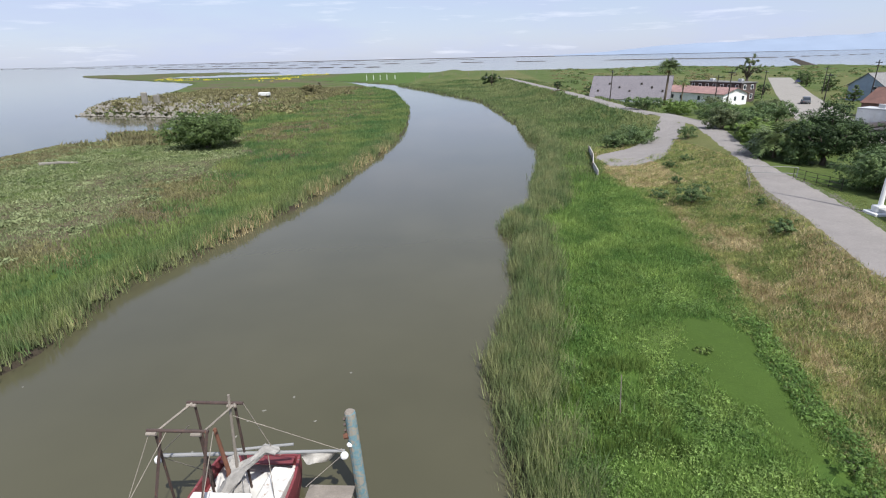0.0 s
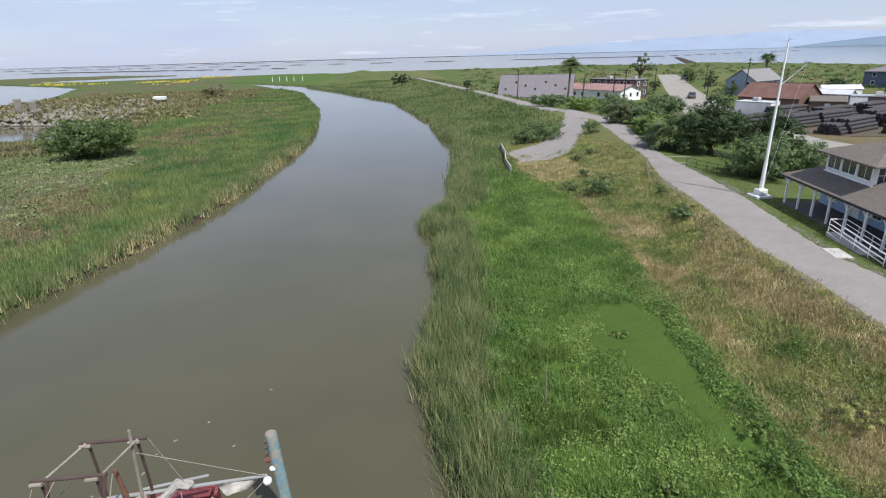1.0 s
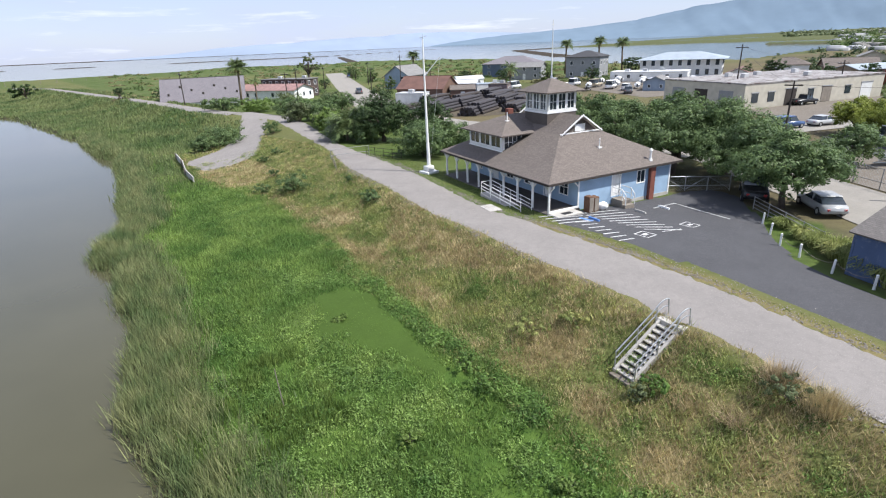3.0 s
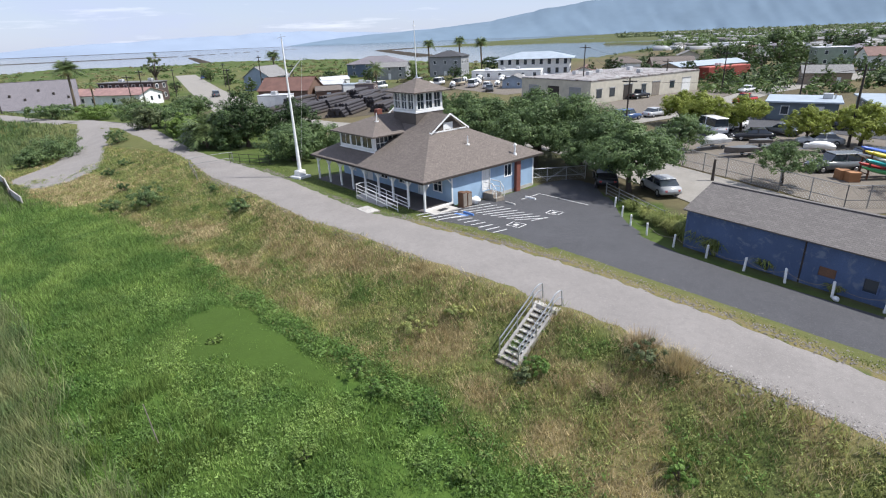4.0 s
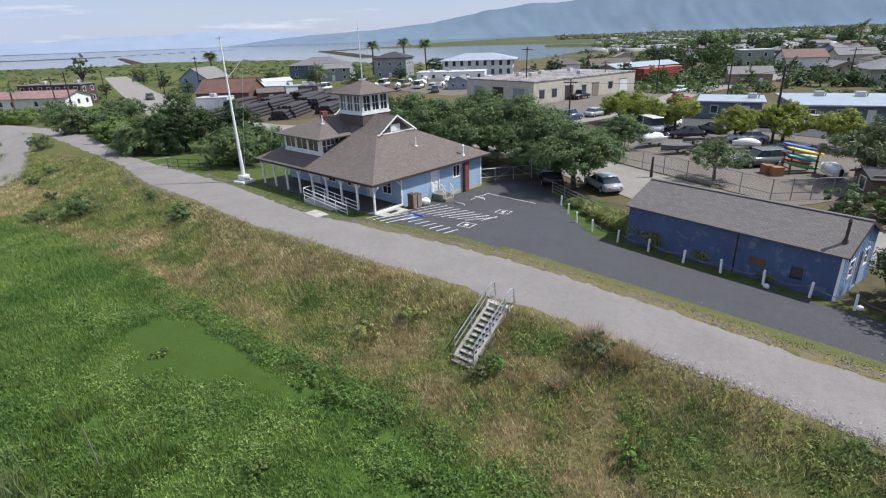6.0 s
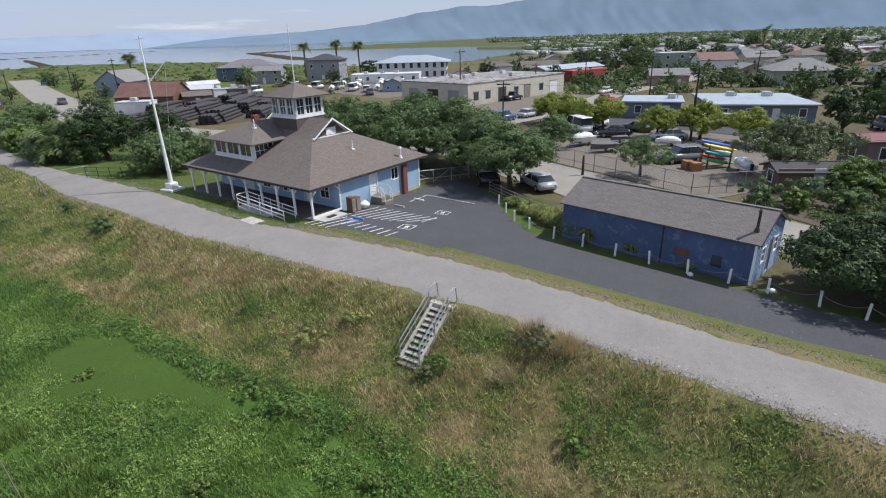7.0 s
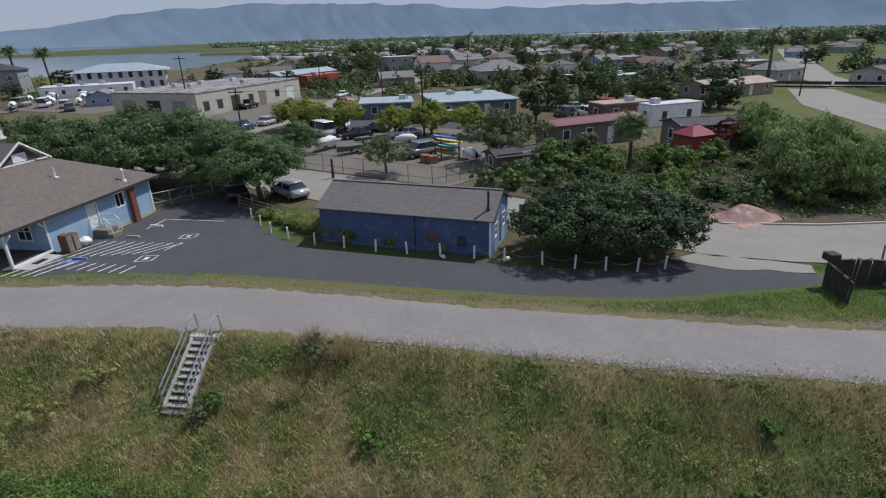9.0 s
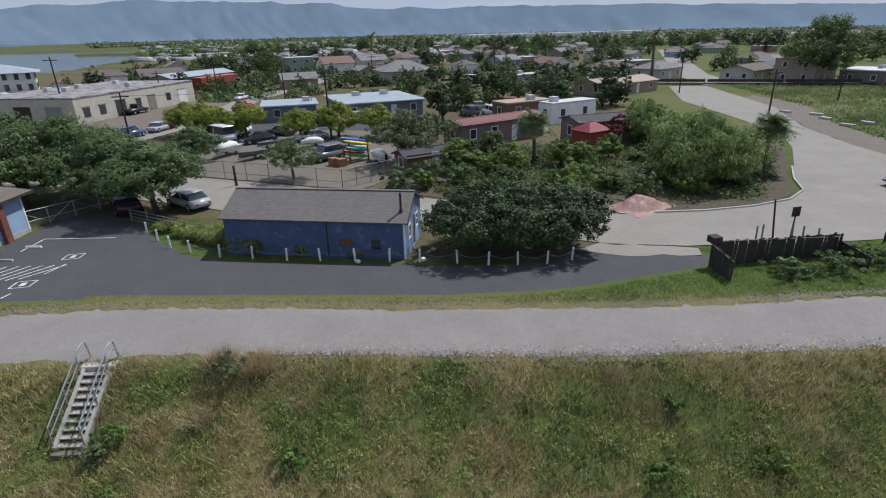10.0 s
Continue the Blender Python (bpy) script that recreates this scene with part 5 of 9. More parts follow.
M["salt_plant"] = foliage("brown green salt plants", (0.085, 0.074, 0.040), (0.105, 0.100, 0.045), 0.5, 0.7, 0.15, 0.2, gain=2.25)
M["bright_weed"] = foliage("yellow green weeds", (0.085, 0.105, 0.034), (0.120, 0.132, 0.046), 0.55, 0.6, 0.6, gain=2.6)
M["pale_stem"] = foliage("bleached dead stems", (0.18, 0.135, 0.075), (0.25, 0.20, 0.125), 0.4, 0.8, 0.8, 0.1)
M["mid_leaf"] = foliage("mid green leaves", (0.050, 0.080, 0.026), (0.080, 0.112, 0.038), 0.6, 0.5, 0.5, 0.35)
M["grey_marsh"] = foliage("grey green marsh plants", (0.078, 0.098, 0.042), (0.118, 0.132, 0.066), 0.5, 0.7, 0.12, 0.25, gain=2.35)
M["north_green"] = foliage("soft bank grass", (0.058, 0.088, 0.034), (0.105, 0.114, 0.050), 0.5, 0.6, 0.06, gain=2.5)
M["mustard"] = foliage("yellow flowering mustard", (0.42, 0.36, 0.03), (0.5, 0.42, 0.05), 0.4, 0.7, 0.3)
M["oak"] = foliage("dark oak leaves", (0.036, 0.058, 0.024), (0.060, 0.084, 0.032), 0.5, 0.5, 0.7, 0.35, gain=2.7)
M["dark_leaf"] = foliage("blackish green needles", (0.024, 0.044, 0.017), (0.040, 0.062, 0.022), 0.7, 0.55, 0.6, 0.2)
M["yellow_leaf"] = foliage("yellow green leaves", (0.130, 0.165, 0.028), (0.19, 0.21, 0.045), 0.5, 0.5, 0.8, 0.35)
M["grey_leaf"] = foliage("grey green leaves", (0.070, 0.090, 0.042), (0.105, 0.125, 0.06), 0.6, 0.55, 0.7, 0.3)
M["light_leaf"] = foliage("fresh green leaves", (0.075, 0.125, 0.028), (0.12, 0.165, 0.045), 0.6, 0.5, 0.7, 0.35)
M["willow"] = foliage("willow leaves", (0.068, 0.100, 0.034), (0.112, 0.142, 0.052), 0.7, 0.5, 0.8, 0.35, gain=2.8)
M["red_leaf"] = foliage("dark red leaves", (0.10, 0.02, 0.025), (0.14, 0.035, 0.035), 0.5, 0.5, 0.7, 0.3)
M["palm_leaf"] = foliage("palm fronds", (0.055, 0.082, 0.030), (0.085, 0.11, 0.042), 0.6, 0.45, 0.9, 0.2)
rng = np.random.default_rng(11)


def blades(name, x, y, height, width, material, label, per=4, spread=0.12, lean=0.45, z=None):
    """Grass or reeds: at each place a few narrow triangles that lean their own way."""
    n = len(x)
    z = ground_z(x, y) if z is None else z
    X, Y, Z = (np.repeat(v, per) for v in (x, y, z))
    H, Wd = np.repeat(height, per) * rng.uniform(0.55, 1.15, n * per), np.repeat(width, per) * rng.uniform(0.7, 1.3, n * per)
    a, b = rng.uniform(0, 2 * np.pi, n * per), rng.uniform(0, 2 * np.pi, n * per)
    X, Y = X + rng.normal(0, spread, n * per), Y + rng.normal(0, spread, n * per)
    lx, ly = np.cos(b) * lean * H * rng.uniform(0.2, 1.2, n * per), np.sin(b) * lean * H * rng.uniform(0.2, 1.2, n * per)
    dx, dy = np.cos(a) * Wd / 2, np.sin(a) * Wd / 2
    co = np.stack([np.stack([X - dx, Y - dy, Z - 0.04], -1), np.stack([X + dx, Y + dy, Z - 0.04], -1), np.stack([X + lx, Y + ly, Z + H], -1)], 1).reshape(-1, 3)
    ob = sheet(name, co, np.arange(len(co)).reshape(-1, 3), material, False)
    return tagged(ob, label, "vegetation", kind="stuff")


def mounds(name, x, y, w, h, material, label, per=34, size=0.11):
    """Low leafy plants: each a small uneven dome of leaves."""
    n = len(x)
    u = rng.normal(0, 1, (n * per, 3))
    u /= np.linalg.norm(u, axis=1)[:, None]
    u[:, 2] = np.abs(u[:, 2])
    c = np.repeat(np.stack([x, y, ground_z(x, y)], -1), per, 0)
    W, H = np.repeat(w * rng.uniform(0.6, 1.3, n), per) / 2, np.repeat(h * rng.uniform(0.6, 1.3, n), per)
    p = c + u * np.stack([W, W, H], -1) * rng.uniform(0.45, 1.1, (n * per, 1))
    nrm = u + rng.normal(0, 0.55, u.shape)
    nrm[:, 2] += 0.4
    nrm /= np.linalg.norm(nrm, axis=1)[:, None]
    t = np.cross(nrm, rng.normal(0, 1, u.shape))
    t /= np.linalg.norm(t, axis=1)[:, None] + 1e-9
    e, s = np.cross(nrm, t), size * rng.uniform(0.5, 1.5, (n * per, 1))
    co = np.stack([p - t * s * 0.5 - e * s * 0.3, p - t * s * 0.4 + e * s * 0.3, p + t * s * 0.8], 1).reshape(-1, 3)
    return tagged(sheet(name, co, np.arange(len(co)).reshape(-1, 3), material, False), label, "vegetation", kind="stuff")


def scatter(n, x0, x1, y0, y1):
    return rng.uniform(x0, x1, n), rng.uniform(y0, y1, n)


def pick(x, y, keep):
    k = rng.uniform(0, 1, len(x)) < keep
    return x[k], y[k]


HOLLOW = [(12.3, 29.6), (15.2, 29.0), (15.7, 26.5), (15.0, 22.5), (14.5, 20.0), (14.0, 17.2), (14.2, 14.6), (13.2, 14.0), (12.4, 16.8), (11.8, 20.0), (10.6, 23.0), (9.6, 24.6), (11.2, 27.0)]


def duck_zone(x, y):
    """The wet hollow at the slope's foot, where only a low smooth mat grows."""
    return step(-0.2, 1.1, inside(x, y, HOLLOW) + 1.6 * (fnoise(x, y, 1.8, 81) - 0.5))


def grow():
    # right bank: a fringe of reeds, then bright marsh grass and weeds
    x, y = scatter(60000, -1.5, 20, -30, 130)
    d = inside(x, y, LAND)
    x, y = pick(x, y, (x > -5) * step(-0.5, 0.1, d + 1.2 * (fnoise(x, y, 2.5, 3) - 0.5)) * step(4.6, 1.8, d + 2.5 * (fnoise(x, y, 4, 8) - 0.5)) * np.where(y > 70, 0.45, 1.0) * (x < table(y, FOOT)))
    blades("reeds", x, y, 0.75 + 0.75 * fnoise(x, y, 3, 12), np.full(len(x), 0.032) + 0.0006 * np.hypot(x, y), M["reed"], "grey green reed fringe along the slough bank", 9, 0.2, 0.5)
    x, y = scatter(120000, 1, 23, -25, 75)
    d, f = inside(x, y, LAND), table(y, FOOT)
    duck = duck_zone(x, y)
    x, y = pick(x, y, (d > 1.5) * step(1.0, -0.4, x - f) * (1 - np.clip(1.3 * duck, 0, 1)) * (0.25 + 0.75 * step(0.3, 0.55, fnoise(x, y, 2.6, 51))) * np.where(y > 50, 0.5, 1.0))
    low = 0.5 + 0.5 * step(26, 34, y)
    blades("marsh_grass", x, y, (0.2 + 0.4 * fnoise(x, y, 2.2, 19)) * low, 0.04 + 0.0005 * np.hypot(x, y), M["marsh_grass"], "bright green marsh grass below the levee", 5, 0.15, 0.6)
    x, y = scatter(9000, 1, 19, -25, 70)
    d, f = inside(x, y, LAND), table(y, FOOT)
    x, y = pick(x, y, (d > 3) * (x < f + 0.5) * (1 - duck_zone(x, y)) * step(0.52, 0.66, fnoise(x, y, 2.0, 77)))
    blades("broadleaf_weeds", x, y, 0.2 + 0.22 * fnoise(x, y, 1.5, 5), np.full(len(x), 0.08), M["weed"], "dark broad leaf weeds among the marsh grass", 14, 0.22, 1.1)
    # low mat in the hollow, and a thin sward of short grass to its west
    patch_mesh("duckweed_mat", HOLLOW, 0.1, gravel_mat("duckweed", (0.047, 0.083, 0.013), (0.058, 0.098, 0.018), 14.0), "smooth green duckweed mat in the wet hollow", "vegetation", 0.5, 0.5)
    x, y = scatter(7000, 9, 16.5, 13, 31)
    x, y = pick(x, y, (inside(x, y, HOLLOW) > -0.3) * step(0.46, 0.62, fnoise(x, y, 1.6, 83)) * np.where(y < 21, 0.9, 0.4))
    blades("hollow_grass", x, y, np.full(len(x), 0.16), np.full(len(x), 0.05), M["marsh_grass"], "thin short grass poking through the duckweed", 4, 0.1, 0.9)
    x, y = scatter(4200, 12.5, 18, 11.5, 37)
    f = table(y, FOOT)
    x, y = pick(x, y, step(0.8, 0.1, np.abs(x - f + 0.4 + 0.8 * (fnoise(x, y, 3, 84) - 0.5))) * step(0.38, 0.55, fnoise(x, y, 1.8, 85)))
    mounds("ditch_weeds", x, y, 0.6 + 0.5 * fnoise(x, y, 3, 9), 0.35 + 0.3 * fnoise(x, y, 3, 10), M["weed"], "dark green weeds along the ditch at the slope's foot", 40, 0.1)
    # yellow patch
    x, y = scatter(1500, 4, 8.5, 17, 24)
    x, y = pick(x, y, step(0.5, 0.62, fnoise(x, y, 1.4, 31)))
    blades("yellow_weeds", x, y, np.full(len(x), 0.55), np.full(len(x), 0.05), M["light_leaf"], "yellowish tall weeds in the marsh", 6, 0.12, 0.4)
    # levee slope: straw and green, thick at the path's edge
    x, y = scatter(190000, 4, 33, -32, 92)
    f, nr = table(y, FOOT), table(y, NEAR)
    on = (inside(x, y, BRANCH) < 0.2) * (x > f - 0.8) * step(nr + 0.35, nr - 0.9, x + 0.8 * (fnoise(x, y, 1.2, 14) - 0.5)) * np.where(np.hypot(x, y) > 50, 0.45, 1.0)
    dry = zones(x, y)[0]
    xs, ys = pick(x, y, on * np.maximum(dry, 0.12) * 0.95)
    blades("dry_grass", xs, ys, 0.10 + 0.28 * fnoise(xs, ys, 1.6, 41), np.full(len(xs), 0.022) + 0.0006 * np.hypot(xs, ys), M["straw"], "dry straw coloured grass on the levee slope", 7, 0.15, 0.9)
    xs, ys = pick(x, y, on * (1 - 0.86 * dry) * 0.8)
    blades("levee_grass", xs, ys, 0.10 + 0.28 * fnoise(xs, ys, 1.9, 43), np.full(len(xs), 0.026) + 0.0006 * np.hypot(xs, ys), M["slope_green"], "green grass on the levee slope", 6, 0.15, 0.85)
    x, y = scatter(11000, 6, 32, -32, 90)
    f, nr = table(y, FOOT), table(y, NEAR)
    x, y = pick(x, y, (inside(x, y, BRANCH) < 0.3) * (x > f - 0.5) * (x < nr - 0.3) * step(0.55, 0.7, fnoise(x, y, 2.4, 97)))
    blades("slope_weeds", x, y, 0.2 + 0.25 * fnoise(x, y, 1.5, 5), np.full(len(x), 0.07), M["slope_green"], "leafy weeds on the levee slope", 12, 0.2, 1.0)
    # leafy plants over slope and marsh, and dead stems standing among them
    for i, (nm, mt, lb, k0) in enumerate((("leafy_weeds", "weed", "low dark leafy weeds on the levee slope", 0.53), ("pale_weeds", "bright_weed", "low yellow green weeds on the levee slope", 0.40), ("grey_weeds", "slope_green", "low olive weeds on the levee slope", 0.42))):
        x, y = scatter(11000, 6, 30, -32, 80)
        f, nr = table(y, FOOT), table(y, NEAR)
        x, y = pick(x, y, (x > f - 1.0) * (x < nr - 0.25) * step(k0, k0 + 0.1, fnoise(x, y, 1.8, 200 + i)) * (1 - 0.95 * zones(x, y)[0]) * np.clip(34 / np.hypot(x, y), 0.2, 1))
        mounds(nm, x, y, 0.5 + 0.5 * fnoise(x, y, 4, 9), 0.16 + 0.2 * fnoise(x, y, 3, 10), M[mt], lb, 42, 0.075)
    x, y = scatter(15000, 1, 18, -25, 62)
    d, f = inside(x, y, LAND), table(y, FOOT)
    x, y = pick(x, y, (d > 2) * (x < f + 0.2) * (1 - duck_zone(x, y)) * step(0.42, 0.55, fnoise(x, y, 1.7, 210)) * np.clip(30 / np.hypot(x, y), 0.2, 1))
    mounds("marsh_weeds", x, y, 0.5 + 0.6 * fnoise(x, y, 4, 9), 0.16 + 0.26 * fnoise(x, y, 3, 10), M["marsh_grass"], "bright leafy plants in the marsh below the levee", 34, 0.085)
    x, y = scatter(6500, 2, 18, -25, 62)
    d, f = inside(x, y, LAND), table(y, FOOT)
    x, y = pick(x, y, (d > 2.5) * (x < f + 0.2) * (1 - duck_zone(x, y)) * step(0.52, 0.62, fnoise(x, y, 2.3, 211)))
    mounds("dark_marsh_weeds", x, y, 0.5 + 0.6 * fnoise(x, y, 4, 9), 0.3 + 0.26 * fnoise(x, y, 3, 10), M["weed"], "dark leafy plants in the marsh below the levee", 36, 0.09)
    x, y = scatter(5200, 6, 30, -32, 60)
    f, nr = table(y, FOOT), table(y, NEAR)
    x, y = pick(x, y, (x > f - 0.5) * (x < nr + 0.1) * step(0.54, 0.66, fnoise(x, y, 2.0, 220)))
    blades("dead_stems", x, y, 0.3 + 0.4 * fnoise(x, y, 2, 4), np.full(len(x), 0.022), M["pale_stem"], "bleached dead weed stems on the levee slope", 12, 0.16, 1.1)
    # verge between path and drive
    x, y = scatter(60000, 14, 35, -30, 56)
    fr = table(y, FAR)
    lot = inside(x, y, LOT)
    x, y = pick(x, y, (x > fr + 0.2 + 0.7 * (fnoise(x, y, 1.0, 17) - 0.5)) * (x < fr + np.where(y > 25, 3.2, 2.0)) * (lot < -0.05))
    blades("verge_grass", x, y, 0.03 + 0.08 * fnoise(x, y, 1.2, 3), np.full(len(x), 0.06), M["bright_weed"], "short verge grass between path and drive", 4, 0.1, 0.8)
    x, y = scatter(30000, 14, 27, -34, -7)
    x, y = pick(x, y, (x > table(y, FAR) + 0.5) * (inside(x, y, LOT) < -0.05) * (inside(x, y, STREET_A) < -0.1) * step(-7, -12, y) * 0.9)
    blades("lawn_grass", x, y, 0.05 + 0.1 * fnoise(x, y, 1.2, 3), np.full(len(x), 0.045), M["marsh_grass"], "bright lawn between path and street", 5, 0.1, 0.8)
    # far bank: reed edge, grass, brown salt plants
    x, y = scatter(200000, -90, -12, 14, 300)
    d = inside(x, y, LAND)
    mid = (table(y, R_BANK) + table(y, L_BANK)) / 2
    lb = table(y, L_BANK) - x
    salt = zones(x, y)[3]
    rr = np.hypot(x, y)
    thin = np.clip(70 / rr, 0, 1) ** 1.5
    grey = step(1.5, -1.5, x - table(y, ((14, -36), (40, -36.8), (48, -36), (60, -37.5), (80, -39), (92, -39), (110, -50), (120, -58))) + 5 * (fnoise(x, y, 9, 69) - 0.5)) * step(121, 112, y)
    edge = 3.0 * (fnoise(x, y, 6, 73) - 0.5)
    brown = np.zeros(len(x))
    for poly in ([(-39, 52), (-43, 68), (-36, 74), (-28.5, 64), (-29, 54), (-33, 48)], [(-47, 102), (-53, 134), (-41, 140), (-31, 126), (-38, 104)], [(-40, 36), (-41, 43), (-33, 41), (-31, 36)], [(-36, 84), (-38, 94), (-30, 92), (-29, 84)]):
        brown = np.maximum(brown, step(-1.5, 1.5, inside(x, y, poly) + edge))
    brown = np.maximum(brown, 0.6 * salt * step(125, 150, y)) * (0.55 + 0.45 * step(0.4, 0.55, fnoise(x, y, 5, 70)))
    xs, ys = pick(x, y, (x < mid) * (d > 0.75) * (1 - brown) * (1 - grey) * thin * 0.95)
    blades("bank_grass", xs, ys, np.where(table(ys, L_BANK) - xs < 4, 0.8, 0.4) + 0.35 * fnoise(xs, ys, 3, 66), 0.045 + 0.0010 * np.hypot(xs, ys), M["left_green"], "green grass and reeds on the marsh island", 5, 0.25, 0.4)
    xs, ys = pick(x, y, (x < mid) * (d > 3) * brown * thin * 0.9)
    blades("salt_plants", xs, ys, 0.25 + 0.25 * fnoise(xs, ys, 2, 67), 0.05 + 0.0010 * np.hypot(xs, ys), M["salt_plant"], "brownish low salt marsh plants", 5, 0.25, 0.9)
    xs, ys = pick(x, y, (x < mid) * (d > 2) * grey * (1 - brown) * thin * 0.7)
    blades("grey_marsh", xs, ys, 0.14 + 0.2 * fnoise(xs, ys, 2, 71), 0.05 + 0.0010 * np.hypot(xs, ys), M["grey_marsh"], "pale grey green low marsh plants", 5, 0.25, 0.9)
    k = (x < mid) & (d > 3) & (grey > 0.5) & (rng.uniform(0, 1, len(x)) < 0.016)
    mounds("marsh_shrubs", x[k], y[k], np.full(k.sum(), 1.8), 0.3 + 0.3 * fnoise(x[k], y[k], 6, 72), M["grey_marsh"], "low grey green shrubs on the marsh island", 60, 0.26)
    xs, ys = pick(x, y, (x < mid) * (lb < 1.7) * (d > -0.1) * (y < 100) * step(0.42, 0.58, fnoise(x, y, 5, 74)))
    blades("dry_reeds", xs, ys, 0.5 + 0.5 * fnoise(xs, ys, 2, 75), 0.05 + 0.0008 * np.hypot(xs, ys), M["straw"], "dry tan reeds at the island's waterline", 6, 0.3, 0.35)
    k = (x < -60) & (d > 1) & (d < 13) & (y < 135)
    xs, ys = pick(x[k], y[k], 0.5)
    mounds("shore_wrack", xs, ys, np.full(len(xs), 1.4), np.full(len(xs), 0.14), M["salt_plant"], "brown wrack and low plants on the muddy shore", 26, 0.22)
    xs, ys = pick(x, y, (x < mid) * (lb < 2.4) * (d > 0.15) * (y < 110))
    blades("bank_reeds", xs, ys, 0.5 + 0.7 * fnoise(xs, ys, 2, 68), 0.05 + 0.0008 * np.hypot(xs, ys), M["reed"], "pale reed edge of the marsh island", 9, 0.3, 0.3)
    # mustard in bloom on the far spit
    x, y = scatter(9000, -420, -60, 150, 720)
    d = inside(x, y, LAND)
    x, y = pick(x, y, (d > 4) * step(0.6, 0.7, fnoise(x, y, 40, 91)) * (((y > 415) & (y < 600) & (x < -150) & (x > -330)) * 0.5 + ((y < 230) & (y > 205) & (x > -85) & (x < -60)) * 0.3))
    blades("mustard_bloom", x, y, np.full(len(x), 1.0), np.full(len(x), 1.0), M["mustard"], "yellow mustard in bloom on the far spit", 4, 1.2, 0.5)
    # bank past the retaining wall, up to the bend of the slough
    x, y = scatter(90000, -60, 40, 66, 330)
    d, f = inside(x, y, LAND), table(y, FOOT)
    tr = np.abs(x - table(y, TRAIL))
    x, y = pick(x, y, (x > (table(y, R_BANK) + table(y, L_BANK)) / 2) * (d > 0) * (x < np.where(y < 95, f, table(y, TRAIL) + 14)) * (tr > 2.4) * (inside(x, y, BRANCH) < 0.2) * np.clip(90 / np.hypot(x, y), 0, 1) ** 1.3)
    blades("north_bank_grass", x, y, 0.35 + 0.5 * fnoise(x, y, 5, 19), 0.05 + 0.0013 * np.hypot(x, y), M["north_green"], "soft green grass on the northern bank", 5, 0.4, 0.5)
    # scrub on the rubble spit and the shore
    x, y = scatter(26000, -150, -60, 100, 300)
    d = inside(x, y, LAND)
    x, y = pick(x, y, (d > 1) * (0.25 + 0.75 * step(0.4, 0.6, fnoise(x, y, 7, 23))))
    blades("spit_scrub", x, y, 0.6 + 0.9 * fnoise(x, y, 6, 24), 0.2 + 0.0012 * np.hypot(x, y), M["salt_plant"], "brownish scrub on the rubble spit", 4, 0.6, 0.8)
    x, y = scatter(1500, -150, -55, 158, 270)
    d = inside(x, y, LAND)
    x, y = pick(x, y, (d > 2) * step(0.42, 0.56, fnoise(x, y, 12, 26)))
    mounds("spit_shrubs", x, y, np.full(len(x), 3.6), 0.8 + 1.2 * fnoise(x, y, 9, 27), M["salt_plant"], "dark brownish shrubs on the rubble spit", 40, 0.7)
    # rough grass on the field beside the railway
    x, y = scatter(26000, 40, 125, -140, -58)
    x, y = pick(x, y, (inside(x, y, STREET_A) < -5.5) * (y < -0.55 * x - 30) * (0.3 + 0.7 * step(0.35, 0.6, fnoise(x, y, 8, 28))) * np.clip(70 / np.hypot(x, y), 0, 1))
    blades("field_grass", x, y, 0.25 + 0.4 * fnoise(x, y, 4, 29), 0.1 + 0.0012 * np.hypot(x, y), M["north_green"], "rough green grass on the open field", 5, 0.4, 0.8)
    # loose stones and clods along the path's edges
    n = 8000
    y = rng.uniform(-30, 60, n)
    side = rng.uniform(0, 1, n) < 0.5
    x = np.where(side, table(y, NEAR), table(y, FAR)) + np.where(side, 1, -1) * -0.12 + np.clip(rng.normal(0, 0.2, n), -0.45, 0.45) * (0.3 + 1.4 * fnoise(y, 0 * y, 2.5, 7))
    s = rng.uniform(0.012, 0.06, n) * (0.6 + 0.8 * (fnoise(x, y, 3, 5) > 0.5))
    z = ground_z(x, y) + 0.03
    dirs = np.array([(1, 0, 0), (-0.5, 0.87, 0), (-0.5, -0.87, 0), (0, 0, 0.8)])
    co = np.stack([x, y, z], -1)[:, None] + dirs[None] * s[:, None, None] * rng.uniform(0.6, 1.4, (n, 4, 1))
    f = (np.arange(n)[:, None, None] * 4 + np.array([(0, 1, 3), (1, 2, 3), (2, 0, 3)])[None]).reshape(-1, 3)
    yv = rng.uniform(-28, 26, 2600)
    xv = table(yv, FAR) + np.abs(rng.normal(0, 0.6, 2600))
    c3 = np.stack([xv, yv, ground_z(xv, yv) + 0.02], -1)[:, None] + dirs[None] * (rng.uniform(0.012, 0.05, 2600))[:, None, None] * rng.uniform(0.6, 1.5, (2600, 4, 1))
    f3 = (np.arange(2600)[:, None, None] * 4 + np.array([(0, 1, 3), (1, 2, 3), (2, 0, 3)])[None]).reshape(-1, 3)
    tagged(sheet("verge_stones", c3.reshape(-1, 3), f3, M["gravel"], False), "pale gravel strewn over the grassy verge", "stones", kind="stuff")
    n2 = 9000
    ys = rng.uniform(-30, 4, n2)
    xs = table(ys, NEAR) + 0.05 + np.abs(rng.normal(0, 0.55, n2)) * (0.3 + 1.2 * fnoise(ys, 0 * ys, 3.5, 8)) * step(6, -3, ys)
    ss = rng.uniform(0.012, 0.05, n2) * (0.7 + 0.9 * (rng.uniform(0, 1, n2) > 0.92))
    c2 = np.stack([xs, ys, ground_z(xs, ys) + 0.045], -1)[:, None] + dirs[None] * ss[:, None, None] * rng.uniform(0.6, 1.4, (n2, 4, 1))
